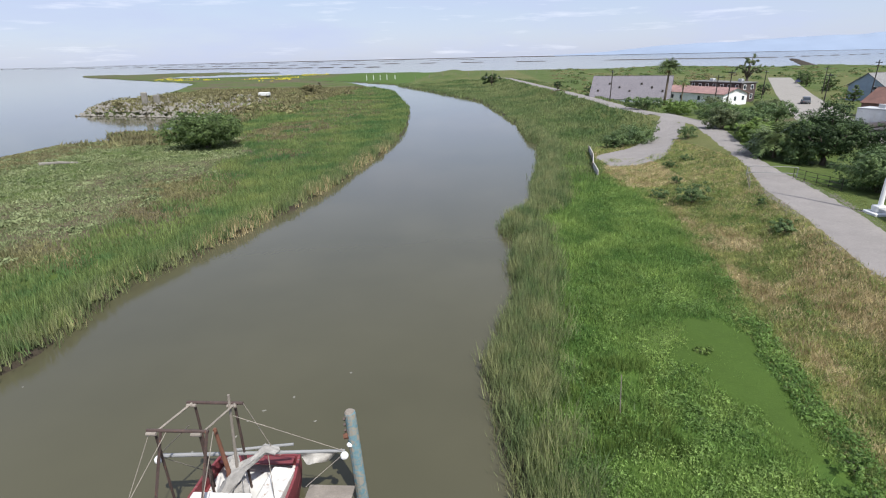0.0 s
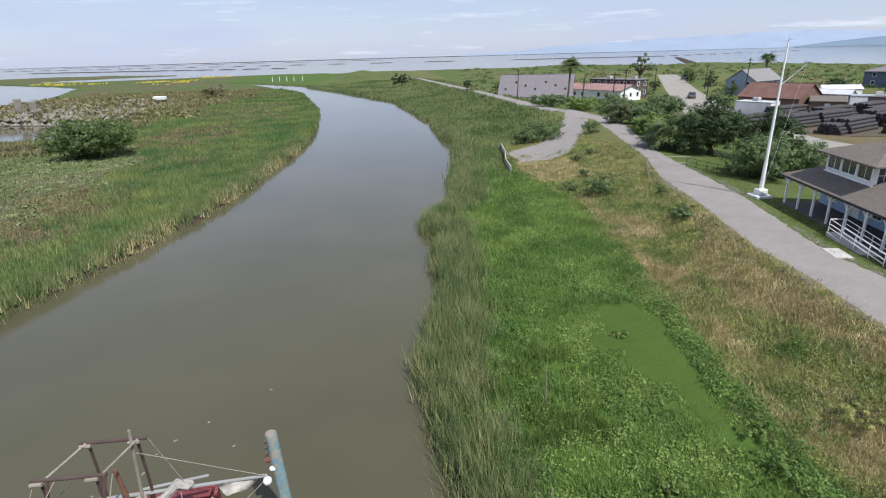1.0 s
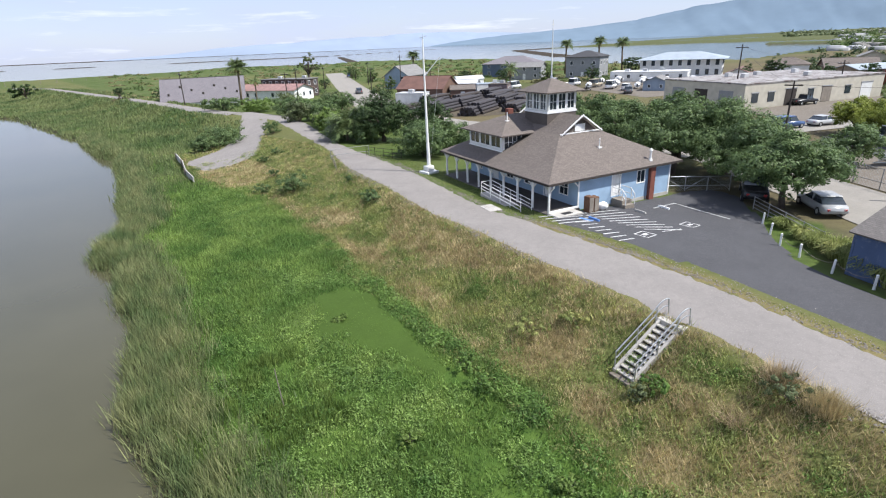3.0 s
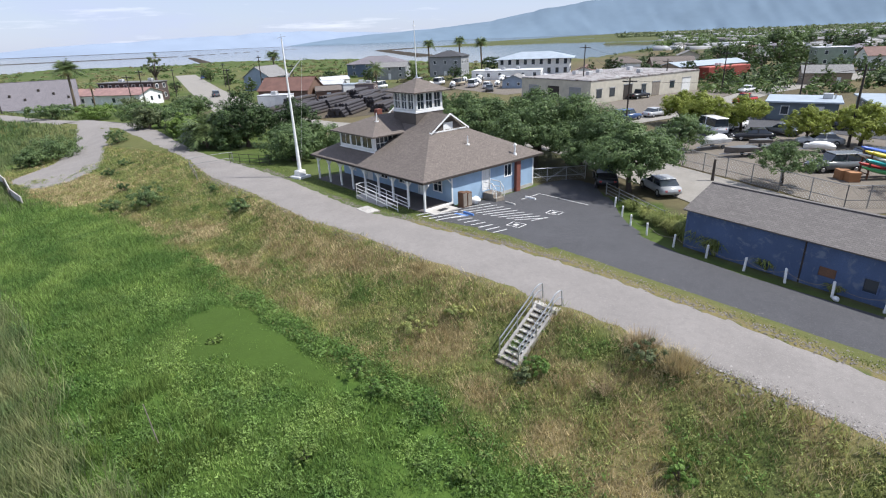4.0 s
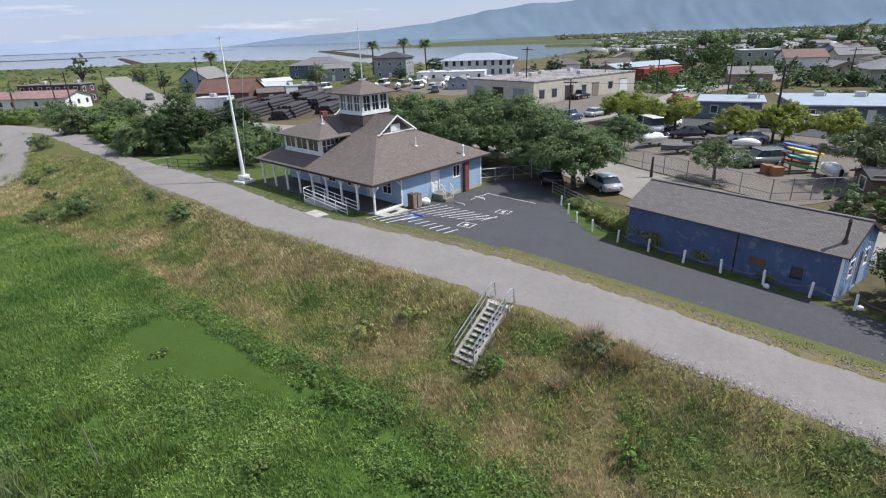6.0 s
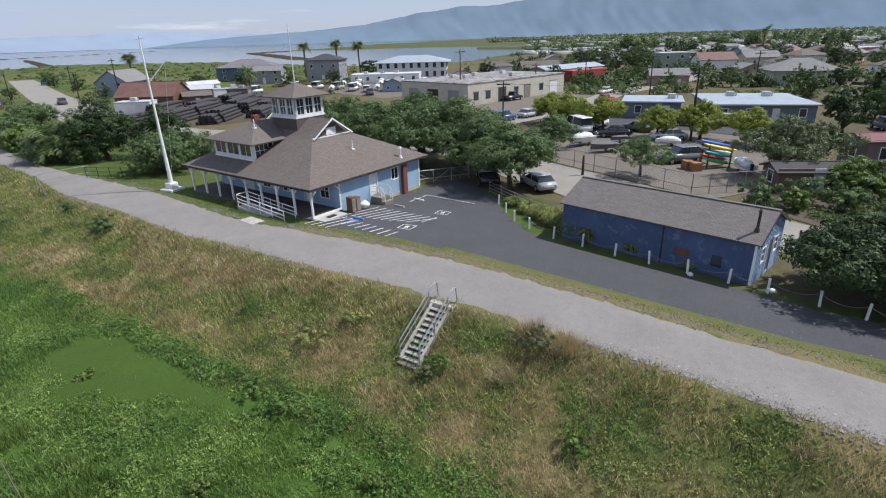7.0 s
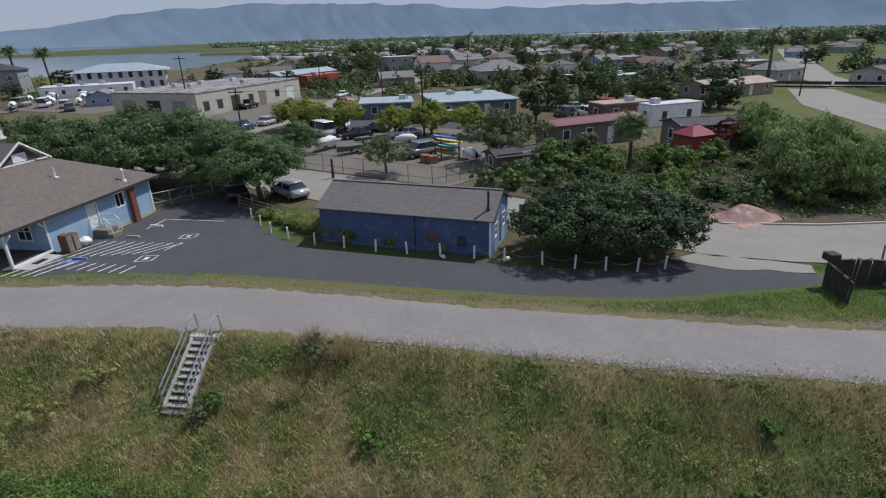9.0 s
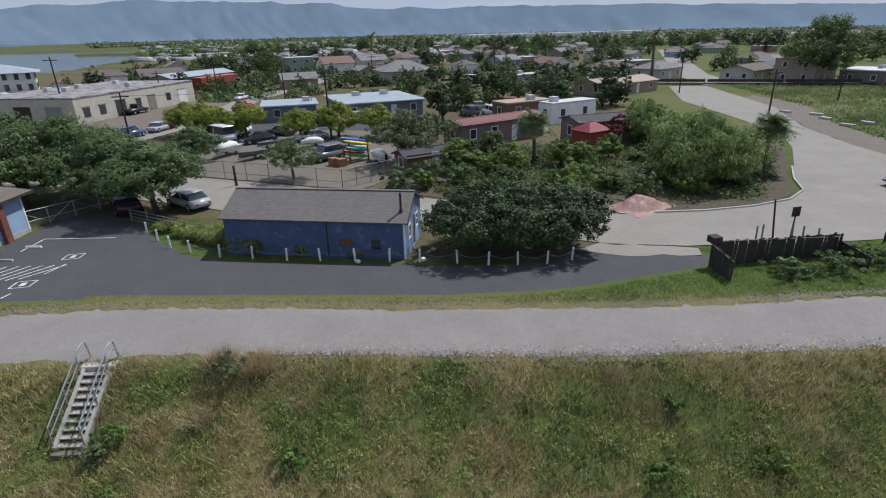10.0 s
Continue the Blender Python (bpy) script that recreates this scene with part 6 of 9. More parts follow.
    f2 = (np.arange(n2)[:, None, None] * 4 + np.array([(0, 1, 3), (1, 2, 3), (2, 0, 3)])[None]).reshape(-1, 3)
    tagged(sheet("shoulder_stones", c2.reshape(-1, 3), f2, spotted("grey shoulder stones", [(0.27, 0.25, 0.235), (0.19, 0.175, 0.165), (0.33, 0.31, 0.295), (0.10, 0.095, 0.09)], 0.9), False), "coarse grey stones along the path's shoulder", "stones", kind="stuff")
    tagged(sheet("loose_stones", co.reshape(-1, 3), f, surface("brown clods", (0.2, 0.18, 0.155), 0.9, 0.4), False), "loose stones and clods along the path edges", "stones", kind="stuff")


grow()


# ---------------------------------------------------------------- bushes and trees
def leaf_mesh(name, blobs, n, size, material, seed, flat=0.0, hang=0.0, crowd=42):
    """A crown: sprays of small leaves gathered in clumps strewn over uneven blobs (x, y, z, rx, ry, rz)."""
    g = np.random.default_rng(seed)
    b = np.array(blobs, float)
    m = max(14, n // crowd)
    w = b[:, 3] * b[:, 4] + b[:, 5] * b[:, 3]
    k = g.choice(len(b), m, p=w / w.sum())
    u = g.normal(0, 1, (m, 3))
    u /= np.linalg.norm(u, axis=1)[:, None]
    lump = 0.8 + 0.4 * np.abs(np.sin(u[:, 0] * 5.1 + k) * np.sin(u[:, 1] * 4.7 + 2 * k) * np.cos(u[:, 2] * 3.9 + k))
    c = b[k, :3] + u * b[k, 3:] * (lump * g.uniform(0.45, 1.05, m) ** 0.45)[:, None]
    cr = (b[k, 3] * b[k, 4] * b[k, 5]) ** (1 / 3) * g.uniform(0.16, 0.34, m)
    q = g.integers(0, m, n)
    v = g.normal(0, 1, (n, 3))
    v /= np.linalg.norm(v, axis=1)[:, None]
    p = c[q] + v * np.array((1.1, 1.1, 0.75)) * (cr[q] * g.uniform(0.2, 1.1, n) ** 0.5)[:, None]
    nrm = 0.7 * u[q] + v + g.normal(0, 0.45, (n, 3))
    nrm[:, 2] += 0.45
    nrm /= np.linalg.norm(nrm, axis=1)[:, None]
    t = np.cross(nrm, g.normal(0, 1, (n, 3)))
    t /= np.linalg.norm(t, axis=1)[:, None] + 1e-9
    t[:, 2] -= hang
    e = np.cross(nrm, t)
    s = (size * g.uniform(0.55, 1.4, n))[:, None]
    co = np.stack([p - t * s * 0.5 - e * s * 0.33, p - t * s * 0.4 + e * s * 0.33, p + t * s * 0.72], 1).reshape(-1, 3)
    return sheet(name, co, np.arange(3 * n).reshape(-1, 3), material, False)


def limb(bm, pts, r0, r1, seg=7):
    n = len(pts) - 1
    return pipe(bm, pts, [r0 + (r1 - r0) * i / n for i in range(n + 1)], seg)


def tree(m, label, h, w, leaf, seed, n=3500, size=0.42, trunk=0.35, name="tree", lobes=9, bole="bark", hang=0.0, round_=0.5, group="", category="tree"):
    """A broad tree h high and w wide: bole, limbs up to the lobes, crown of leaf sprays."""
    rnd = random.Random(seed)
    t = thing(name, m, label, category, group)
    bm, blobs = bmesh.new(), []
    fork = h * trunk
    limb(bm, [(0, 0, -0.2), (0.03 * h, 0.01 * h, fork * 0.5), (0, 0.02 * h, fork)], 0.045 * h, 0.03 * h)
    for i in range(lobes):
        a = 2 * math.pi * (i + rnd.uniform(-0.25, 0.25)) / max(lobes - 2, 1)
        r = w * (rnd.uniform(0.22, 0.34) if i < lobes - 2 else rnd.uniform(0.0, 0.1))
        br = w * rnd.uniform(0.17, 0.25)
        z = fork + (h - fork) * (rnd.uniform(0.22, 0.55) if i < lobes - 2 else rnd.uniform(0.6, 0.72))
        z = min(z, h - br * round_ * 1.25)
        c = (r * math.cos(a), r * math.sin(a), z)
        blobs.append((*c, br, br, br * round_ * 1.4))
        limb(bm, [(0, 0.02 * h, fork * 0.92), (c[0] * 0.45, c[1] * 0.45, fork + (z - fork) * 0.55), (c[0] * 0.9, c[1] * 0.9, z + 0.1 * br)], 0.022 * h, 0.006 * h, 5)
    part("trunk", bm, M[bole], t, smooth=True)
    crown = leaf_mesh("crown", blobs, int(n * 2.0), size * 0.64, M[leaf], seed, hang=hang)
    crown.parent = t
    return t


def bush(m, label, w, h, leaf, seed, n=900, size=0.3, name="bush", group=""):
    rnd = random.Random(seed)
    t = thing(name, m, label, "bush", group)
    bm, blobs = bmesh.new(), []
    for i in range(6):
        a, r = 2 * math.pi * i / 5.3, w * (0.26 if i < 5 else 0.02) * rnd.uniform(0.7, 1.15)
        br = w * rnd.uniform(0.22, 0.3)
        c = (r * math.cos(a), r * math.sin(a), h * rnd.uniform(0.4, 0.6))
        blobs.append((*c, br, br, h * rnd.uniform(0.36, 0.48)))
        limb(bm, [(0, 0, -0.15), (c[0] * 0.4, c[1] * 0.4, c[2] * 0.5), c], 0.025 * h + 0.01, 0.008, 5)
    tagged(part("twigwork", bm, M["bark"], t), kind="stuff")
    leaf_mesh("leaves", blobs, int(n * 1.8), size * 0.68, M[leaf], seed).parent = t
    return t


def frond(bm, base, az, lift, length, width, droop, seg=5):
    """One palm frond: a folded strip that arches over, its sides cut into leaflets."""
    d = Vector((math.cos(az), math.sin(az), 0))
    side = Vector((-d.y, d.x, 0))
    spine = []
    for i in range(seg + 1):
        t = i / seg
        spine.append(Vector(base) + d * length * (math.cos(lift) * t + 0.12 * t * t) + Vector((0, 0, length * (math.sin(lift) * t - droop * t * t))))
    for i in range(seg):
        t = (i + 0.5) / seg
        w = width * math.sin(math.pi * min(0.97, 0.18 + 0.8 * t))
        for s in (-1, 1):
            for k in range(2):
                p, q = spine[i].lerp(spine[i + 1], k / 2), spine[i].lerp(spine[i + 1], k / 2 + 0.34)
                tip = p.lerp(q, 1.2) + side * s * w + d * w * 0.35 - Vector((0, 0, w * 0.35))
                bm.faces.new([bm.verts.new(v) for v in ((p, q, tip) if s > 0 else (q, p, tip))])


def palm(m, label, h, spread, seed, n=26, name="palm_tree", skirt=True, fan=False):
    rnd = random.Random(seed)
    t = thing(name, m, label, "palm tree")
    bm = limb(bmesh.new(), [(0, 0, -0.2), (0.02 * h, 0, h * 0.35), (0.035 * h, 0.01 * h, h * 0.7), (0.03 * h, 0, h * 0.88)], max(0.22, 0.03 * h), max(0.14, 0.018 * h), 8)
    part("trunk", bm, M["palm_bark"], t, smooth=True)
    top = (0.03 * h, 0, h * 0.88)
    bm = bmesh.new()
    for i in range(n):
        frond(bm, top, i * 2.399 + rnd.uniform(-0.2, 0.2), rnd.uniform(-0.3, 1.25), spread * rnd.uniform(0.8, 1.1), spread * (0.5 if fan else 0.3), rnd.uniform(0.25, 0.75))
    part("fronds", bm, M["palm_leaf"], t)
    if skirt:
        bm = bmesh.new()
        for i in range(14):
            frond(bm, (top[0], top[1], top[2] - 0.2), i * 2.399, rnd.uniform(-1.35, -0.8), spread * 0.6, spread * 0.16, 0.2, 4)
        part("dead_fronds", bm, M["straw"], t)
    return t


def at(x, y, turn=0.0, dz=0.0, s=1.0):
    return pose(x, y, gz(x, y) + dz, 0, 0, turn) @ Matrix.Scale(s, 4)


# oaks behind the clubhouse and along the street
oak_a = tree(at(55.6, 28.2, 20), "broad dark green oak beside the street", 7.8, 10.5, "oak", 1, 14500, 0.31, 0.33, "oak_tree", 11, group="street oaks")
oak_b = tree(at(52.6, 21.8, 100), "broad dark green oak beside the parking lot", 7.3, 10.5, "oak", 2, 14500, 0.31, 0.3, "oak_tree", 11, group="street oaks")
copy_thing(oak_a, at(54.5, 38.0, 200, 0, 0.95))
copy_thing(oak_b, at(55.5, 44.5, 250, 0, 0.95))
copy_thing(oak_a, at(49.8, 25.8, 310, 0, 0.92))
copy_thing(oak_b, at(52.5, 32.5, 40, 0, 0.9))
tree(at(45.2, 14.1, 60), "spreading oak on the lawn beside the drive", 5.9, 8.6, "oak", 3, 12000, 0.29, 0.34, "oak_tree", 10, group="street oaks")
copy_thing(oak_b, at(48.5, 18.2, 150, 0, 0.83))
tree(at(63.9, 14.6), "low green tree in the storage yard", 4.2, 7.2, "oak", 5, 5000, 0.28, 0.25, lobes=8)
tree(at(53.2, 3.6), "small rounded green tree by the wire fence", 4.0, 5.6, "oak", 6, 5200, 0.2, 0.35, lobes=10)
# the wide dark tree beside the shed
tree(at(30.4, -9.6, 15), "wide low dark green cypress tree beside the drive", 4.3, 9.0, "dark_leaf", 7, 16000, 0.26, 0.36, "cypress_tree", 15, round_=0.42)
tree(at(29.9, -13.6, 130), "wide low dark green cypress tree beside the drive", 4.1, 8.4, "dark_leaf", 8, 14000, 0.26, 0.36, "cypress_tree", 14, round_=0.42)
# yellow green street trees
yl = tree(at(80.4, 16.4), "rounded yellow green street tree", 5.2, 6.6, "yellow_leaf", 9, 9000, 0.26, 0.28, "street_tree", 9, group="yellow trees", round_=0.62)
for i, (x, y, s) in enumerate(((79.8, 11.2, 0.95), (75.0, 3.5, 0.86), (75.5, -1.6, 0.98), (73.0, -6.8, 0.9), (84.0, 20.0, 0.95))):
    copy_thing(yl, at(x, y, 70 * i, 0, s))
tree(at(56.6, -8.3), "loose grey green tree behind the shed", 6.2, 8.4, "grey_leaf", 12, 7000, 0.28, 0.2, lobes=11)
tree(at(60.5, -11.5), "loose grey green tree behind the shed", 5.4, 7.0, "grey_leaf", 13, 5000, 0.28, 0.2, lobes=9)
tree(at(41.2, -32.9, 10), "wide drooping willow beside the cul-de-sac", 7.0, 9.6, "willow", 14, 22000, 0.25, 0.12, "willow_tree", 14, hang=0.7, round_=0.7)
tree(at(58.5, -38.5, 70), "drooping green willow in the garden", 6.0, 7.6, "willow", 15, 8000, 0.25, 0.12, "willow_tree", 12, hang=0.7, round_=0.7)
tree(at(48.0, -17.0), "leafy garden tree beside the street", 3.6, 4.6, "light_leaf", 16, 3600, 0.26, 0.2, lobes=9)
tree(at(50.0, -23.5), "leafy garden tree beside the street", 3.4, 4.2, "light_leaf", 17, 3200, 0.26, 0.2, lobes=9)
tree(at(58.5, -34.5), "dark red leaved garden tree", 4.2, 3.8, "red_leaf", 18, 1200, 0.36, 0.25, lobes=7)
tree(at(60.0, -40.5), "dark red leaved garden tree", 3.8, 3.2, "red_leaf", 19, 900, 0.36, 0.25, lobes=7)
tree(at(84.5, -18.4), "dense rounded dark tree", 6.8, 6.4, "dark_leaf", 20, 2600, 0.42, 0.12, lobes=10, round_=0.8)
for i in range(3):
    bush(at(45.5 + 2.8 * i, -5.5 - 3.6 * i, 50 * i), "dense dark garden shrub behind the street", 4.2, 2.6, "oak", 200 + i, 900, 0.3, "garden_shrub", "garden shrubs")
for i, (x, y, w) in enumerate(((40.0, -20.5, 4.5), (38.6, -25.5, 4.2), (38.0, -29.5, 3.6), (47.0, -11.5, 4.5), (50.5, -15.0, 5.0), (44.5, -15.5, 4.0), (43.5, -22, 5.0))):
    bush(at(x, y, 40 * i), "dense dark garden shrub behind the street", w * 0.8, 2.2, "oak" if i % 2 else "light_leaf", 210 + i, 1600, 0.24, "garden_shrub", "garden shrubs")
ux, uy = scatter(2000, 34, 62, -54, -4)
gd = inside(ux, uy, GARDEN)
ux, uy = pick(ux, uy, (gd > 1.2) * (np.hypot(ux - 36.5, uy + 23.9) > 3.6) * (0.35 + 0.65 * step(0.4, 0.55, fnoise(ux, uy, 5, 141))))
mounds("garden_undergrowth", ux, uy, np.full(len(ux), 1.9), 0.4 + 0.6 * fnoise(ux, uy, 4, 142), M["mid_leaf"], "tangled dark undergrowth in the garden", 60, 0.2)
g_rnd = random.Random(77)
for i in range(22):
    x, y = g_rnd.uniform(39, 59), g_rnd.uniform(-38, -8)
    if inside(np.array([x]), np.array([y]), GARDEN)[0] < 1.6:
        continue
    w = g_rnd.uniform(1.8, 3.2)
    bush(at(x, y, 33 * i), "dense shrub in the overgrown garden", w, w * g_rnd.uniform(0.6, 0.85), ("oak", "mid_leaf", "light_leaf", "dark_leaf", "mid_leaf")[i % 5], 500 + i, 1500, 0.24, "garden_shrub", "garden shrubs")
for i, (x, y, h, w, lf) in enumerate(((52.0, -13.5, 3.6, 4.6, "light_leaf"), (47.5, -24.5, 3.2, 3.8, "light_leaf"), (55.5, -18.0, 3.4, 4.2, "grey_leaf"), (45.0, -36.5, 3.6, 4.2, "oak"), (52.5, -30.0, 3.0, 3.8, "light_leaf"))):
    tree(at(x, y, 50 * i), "leafy tree in the overgrown garden", h, w, lf, 530 + i, 4500, 0.26, 0.2, "garden_tree", 9, group="garden trees", round_=0.65)
# trees past the path's bend
tree(at(41.2, 64.7), "dark leafy pine beside the path", 7.6, 9.0, "dark_leaf", 21, 9000, 0.32, 0.15, "pine_tree", 12, round_=0.75)
tree(at(45.5, 60.0), "dark leafy pine beside the path", 6.6, 7.5, "dark_leaf", 22, 6000, 0.32, 0.15, "pine_tree", 10, round_=0.75)
bush(at(38.2, 51.0), "large rounded glossy green shrub beside the path", 8.5, 4.6, "oak", 23, 8000, 0.3, "large_shrub")
bush(at(42.5, 51.5), "large rounded glossy green shrub beside the path", 7.5, 4.2, "oak", 24, 6000, 0.3, "large_shrub")
palm(at(37.6, 68.6), "low bushy palm beside the path", 3.0, 3.8, 25, 80, "bush_palm", False)
palm(at(39.2, 72.5), "low bushy palm beside the path", 2.6, 2.8, 26, 44, "bush_palm", False)
for i, (x, y, w, h) in enumerate(((38.6, 65, 5, 2.8), (40.2, 76, 5.5, 3.2), (42.8, 84.5, 5.5, 3.2), (46.5, 93, 6, 3.6), (49, 101, 6, 3.4), (46.5, 127, 9, 3.6), (54, 126, 9, 3.8), (38.5, 126, 8, 3.0), (47.2, 108, 9, 4.2), (52, 116, 8, 3.8), (42.5, 95, 6, 4.4), (44.5, 88, 5, 4.0), (57, 106, 9, 4.5), (41, 81, 5, 3.6), (62, 118, 8, 4), (50, 82, 7, 4.6), (47.5, 73.5, 7, 5))):
    bush(at(x, y, 37 * i), "dense hedge shrub along the path's bend", w, h, ("oak", "light_leaf", "grey_leaf", "oak")[i % 4], 30 + i, 3000, 0.36, "hedge_shrub", "hedge shrubs")
# bushes on the levee
for x, y, w, h, n in ((26.9, 92.7, 8.5, 3.6, 1800), (23.4, 90.5, 5, 2.6, 900), (34.5, 88.5, 3.8, 2.3, 700), (22.2, 53.7, 4.2, 2.1, 900), (24.0, 40.4, 2.5, 1.1, 500), (25.9, 47.8, 1.1, 0.8, 200), (23.5, 62.0, 1.8, 1.0, 250), (25.5, 70, 2, 1, 250), (28.3, 72.5, 2, 1.0, 250), (20.2, 57, 2.6, 1.3, 350)):
    bush(at(x, y, 17 * x), "rounded dark green bush on the levee", w, h, "oak", int(x * 7), n * 2, 0.2 if w < 5 else 0.3, "levee_bush", "levee bushes")
for x, y, w, h, leaf in ((11.9, 24.9, 1.0, 0.45, "light_leaf"), (9.1, 14.1, 1.1, 0.6, "light_leaf"), (17.3, 9.2, 1.0, 0.7, "grey_leaf"), (12.2, -10.6, 1.6, 0.7, "weed"), (11.5, -14.6, 1.5, 0.7, "light_leaf"), (14.3, -12.2, 0.9, 0.6, "weed"), (13.6, 14.6, 2.2, 0.8, "weed"), (14.2, 16.4, 1.8, 0.7, "weed"), (18.0, 9.0, 1.5, 0.8, "weed"), (19.6, 4.6, 2.2, 1.0, "grey_leaf"), (18.2, 16.0, 2.4, 0.8, "slope_green"), (19.6, 14.4, 2.0, 0.7, "slope_green"),
                      (15.5, 2.2, 1.5, 0.9, "weed"), (12.6, 2.0, 1.3, 0.7, "light_leaf"), (11.8, 8.3, 1.3, 0.7, "light_leaf")):
    bush(at(x, y, 31 * x), "low leafy weed clump on the levee slope", w, h, leaf, int(50 + x * 9 + y), 700, 0.13, "weed_clump", "weed clumps")


def dry_clump(x, y, w, h, mat, label, n=900):
    """A tuft of long dry stems standing up from one root."""
    t = thing("dry_brush", at(x, y), label, "dry brush", "dry brush")
    n = 3 * n
    a, r = rng.uniform(0, 2 * np.pi, n), rng.uniform(0, 1, n)
    off = rng.normal(0, 0.16 * w, (n, 2))
    top = np.stack([np.cos(a) * r * w * 0.38 + off[:, 0], np.sin(a) * r * w * 0.38 + off[:, 1], h * (1.0 - 0.45 * r) * rng.uniform(0.35, 1.05, n)], -1)
    foot = np.stack([np.cos(a) * r * w * 0.1 + 0.8 * off[:, 0], np.sin(a) * r * w * 0.1 + 0.8 * off[:, 1], 0 * a - 0.05], -1)
    s = np.stack([-np.sin(a), np.cos(a), 0 * a], -1) * 0.009
    ob = sheet("stem_tuft", np.stack([foot - s, foot + s, top], 1).reshape(-1, 3), np.arange(3 * n).reshape(-1, 3), M[mat], False)
    ob.parent = t


dry_clump(19.7, 3.5, 2.0, 1.0, "straw", "tuft of tall dry pinkish grass beside the path", 600)
dry_clump(20.3, 5.2, 2.2, 0.9, "pale_stem", "dead twiggy brush on the levee slope", 260)
dry_clump(18.2, 5.6, 2.0, 0.6, "pale_stem", "dead fallen brush on the levee slope", 220)
dry_clump(16.0, -10.5, 1.5, 0.5, "pale_stem", "dead twiggy brush on the levee slope", 90)
dry_clump(17.0, -5.0, 1.4, 0.45, "pale_stem", "dead twiggy brush on the levee slope", 90)
# tall grasses by the shed and bushes by the pen
def grass_clump(x, y, w, h, mat, n=650):
    """A fountain of arching blades from one root, each bent once."""
    t = thing("tall_grass", at(x, y), "tall arching green grass clump along the drive", "grass clump", "grass clumps")
    a, r = rng.uniform(0, 2 * np.pi, n), rng.uniform(0.1, 1, n)
    out = np.stack([np.cos(a), np.sin(a), 0 * a], -1)
    up = np.array((0, 0, 1.0))
    L = (h * rng.uniform(0.6, 1.1, n))[:, None]
    foot = out * (rng.uniform(0, 0.3, n) * w)[:, None]
    knee = foot + out * (r * w * 0.25)[:, None] + up * L * 0.8
    tip = knee + out * (r * w * 0.3)[:, None] + up * L * (0.25 - 0.5 * r[:, None])
    s = np.stack([-np.sin(a), np.cos(a), 0 * a], -1) * 0.022
    co = np.stack([foot - s, foot + s, knee + s, knee - s, tip], 1).reshape(-1, 3)
    f = [q for i in range(n) for q in ((5 * i, 5 * i + 1, 5 * i + 2, 5 * i + 3), (5 * i + 3, 5 * i + 2, 5 * i + 4))]
    me = bpy.data.meshes.new("blades")
    me.from_pydata(co.tolist(), [], f)
    me.materials.append(M[mat])
    o = new("blades", me)
    o.parent = t


for i, (x, y, w, h) in enumerate(((36.4, 7.9, 2.0, 1.4), (35.4, 6.9, 2.1, 1.5), (34.5, 5.9, 2.1, 1.5), (33.7, 4.9, 1.9, 1.3), (32.6, 2.0, 1.4, 0.9), (37.6, 9.3, 1.8, 1.1), (38.9, 10.6, 1.6, 0.9), (40.4, 12.2, 1.6, 0.8), (31.2, -1.2, 1.0, 0.6))):
    grass_clump(x, y, w, h, ("slope_green", "bright_weed")[i % 2])
for i, (x, y, w, h) in enumerate(((21.6, -24.0, 3.2, 1.0), (21.4, -27.0, 3.4, 1.2), (21.8, -30.2, 3.2, 1.0), (20.4, -33, 3, 0.9))):
    bush(at(x, y, 60 * i), "low dark shrub against the board pen", w, h, "oak", 300 + i, 800, 0.22, "pen_shrub", "pen shrubs")
# marsh island
bush(at(-50.0, 96.5), "large rounded grey green bush on the marsh island", 15.0, 7.0, "mid_leaf", 61, 11000, 0.46, "marsh_bush")
bush(at(-72.3, 241), "dark thicket on the marsh island", 11, 5.5, "salt_plant", 62, 1200, 0.8, "marsh_bush")
tree(at(8.7, 277), "lone dark tree on the far levee", 7.4, 9.5, "dark_leaf", 63, 900, 0.9, 0.15, lobes=8, round_=0.7)
# tall palms and far trees
palm(at(51.1, 150.2), "tall shaggy palm beside the grey roofed house", 11.6, 3.3, 71, 50, fan=True)
palm(at(55.0, 149), "dead leaning palm beside the grey roofed house", 7.0, 2.2, 72, 18)
for i, (x, y, h) in enumerate(((180.8, 143.5, 13.4), (181.2, 127.8, 14.0), (181.6, 117.8, 13.2), (121.5, 165.6, 11.3))):
    palm(at(x, y, 50 * i), "tall fan palm with a shaggy skirt", h, 3.0, 80 + i, 44, fan=True)
palm(at(107, 103.2), "short fan palm behind the clubhouse", 7.4, 3.2, 90, 30)
palm(at(53.8, -21.9), "shaggy garden palm beside the trailer homes", 4.8, 2.3, 91, 70, fan=True)
palm(at(42.6, -41.2), "shaggy palm on the street corner", 5.2, 2.2, 92, 70, fan=True)
palm(at(40.6, -39.6), "young spiky yucca on the street corner", 1.3, 1.3, 93, 22, "yucca", False)
palm(at(131.4, -85), "tall thick palm beside the road", 13.6, 2.6, 94, 26)
palm(at(288, -25.6), "tall dark palm among the houses", 14, 4.0, 95, 26)
tree(at(88.9, 185.7), "tall thin eucalyptus above the houses", 13.2, 9.0, "grey_leaf", 96, 1300, 0.6, 0.4, "eucalyptus_tree", 7)
tree(at(112, -118), "very large spreading green tree behind the houses", 16.5, 18.5, "mid_leaf", 97, 9000, 0.6, 0.2, "large_tree", 13, round_=0.7)
t0 = tree(at(100.4, -24.9), "slim dark columnar cypress", 9.0, 2.6, "dark_leaf", 98, 1100, 0.5, 0.08, "column_cypress", 8, round_=2.2)


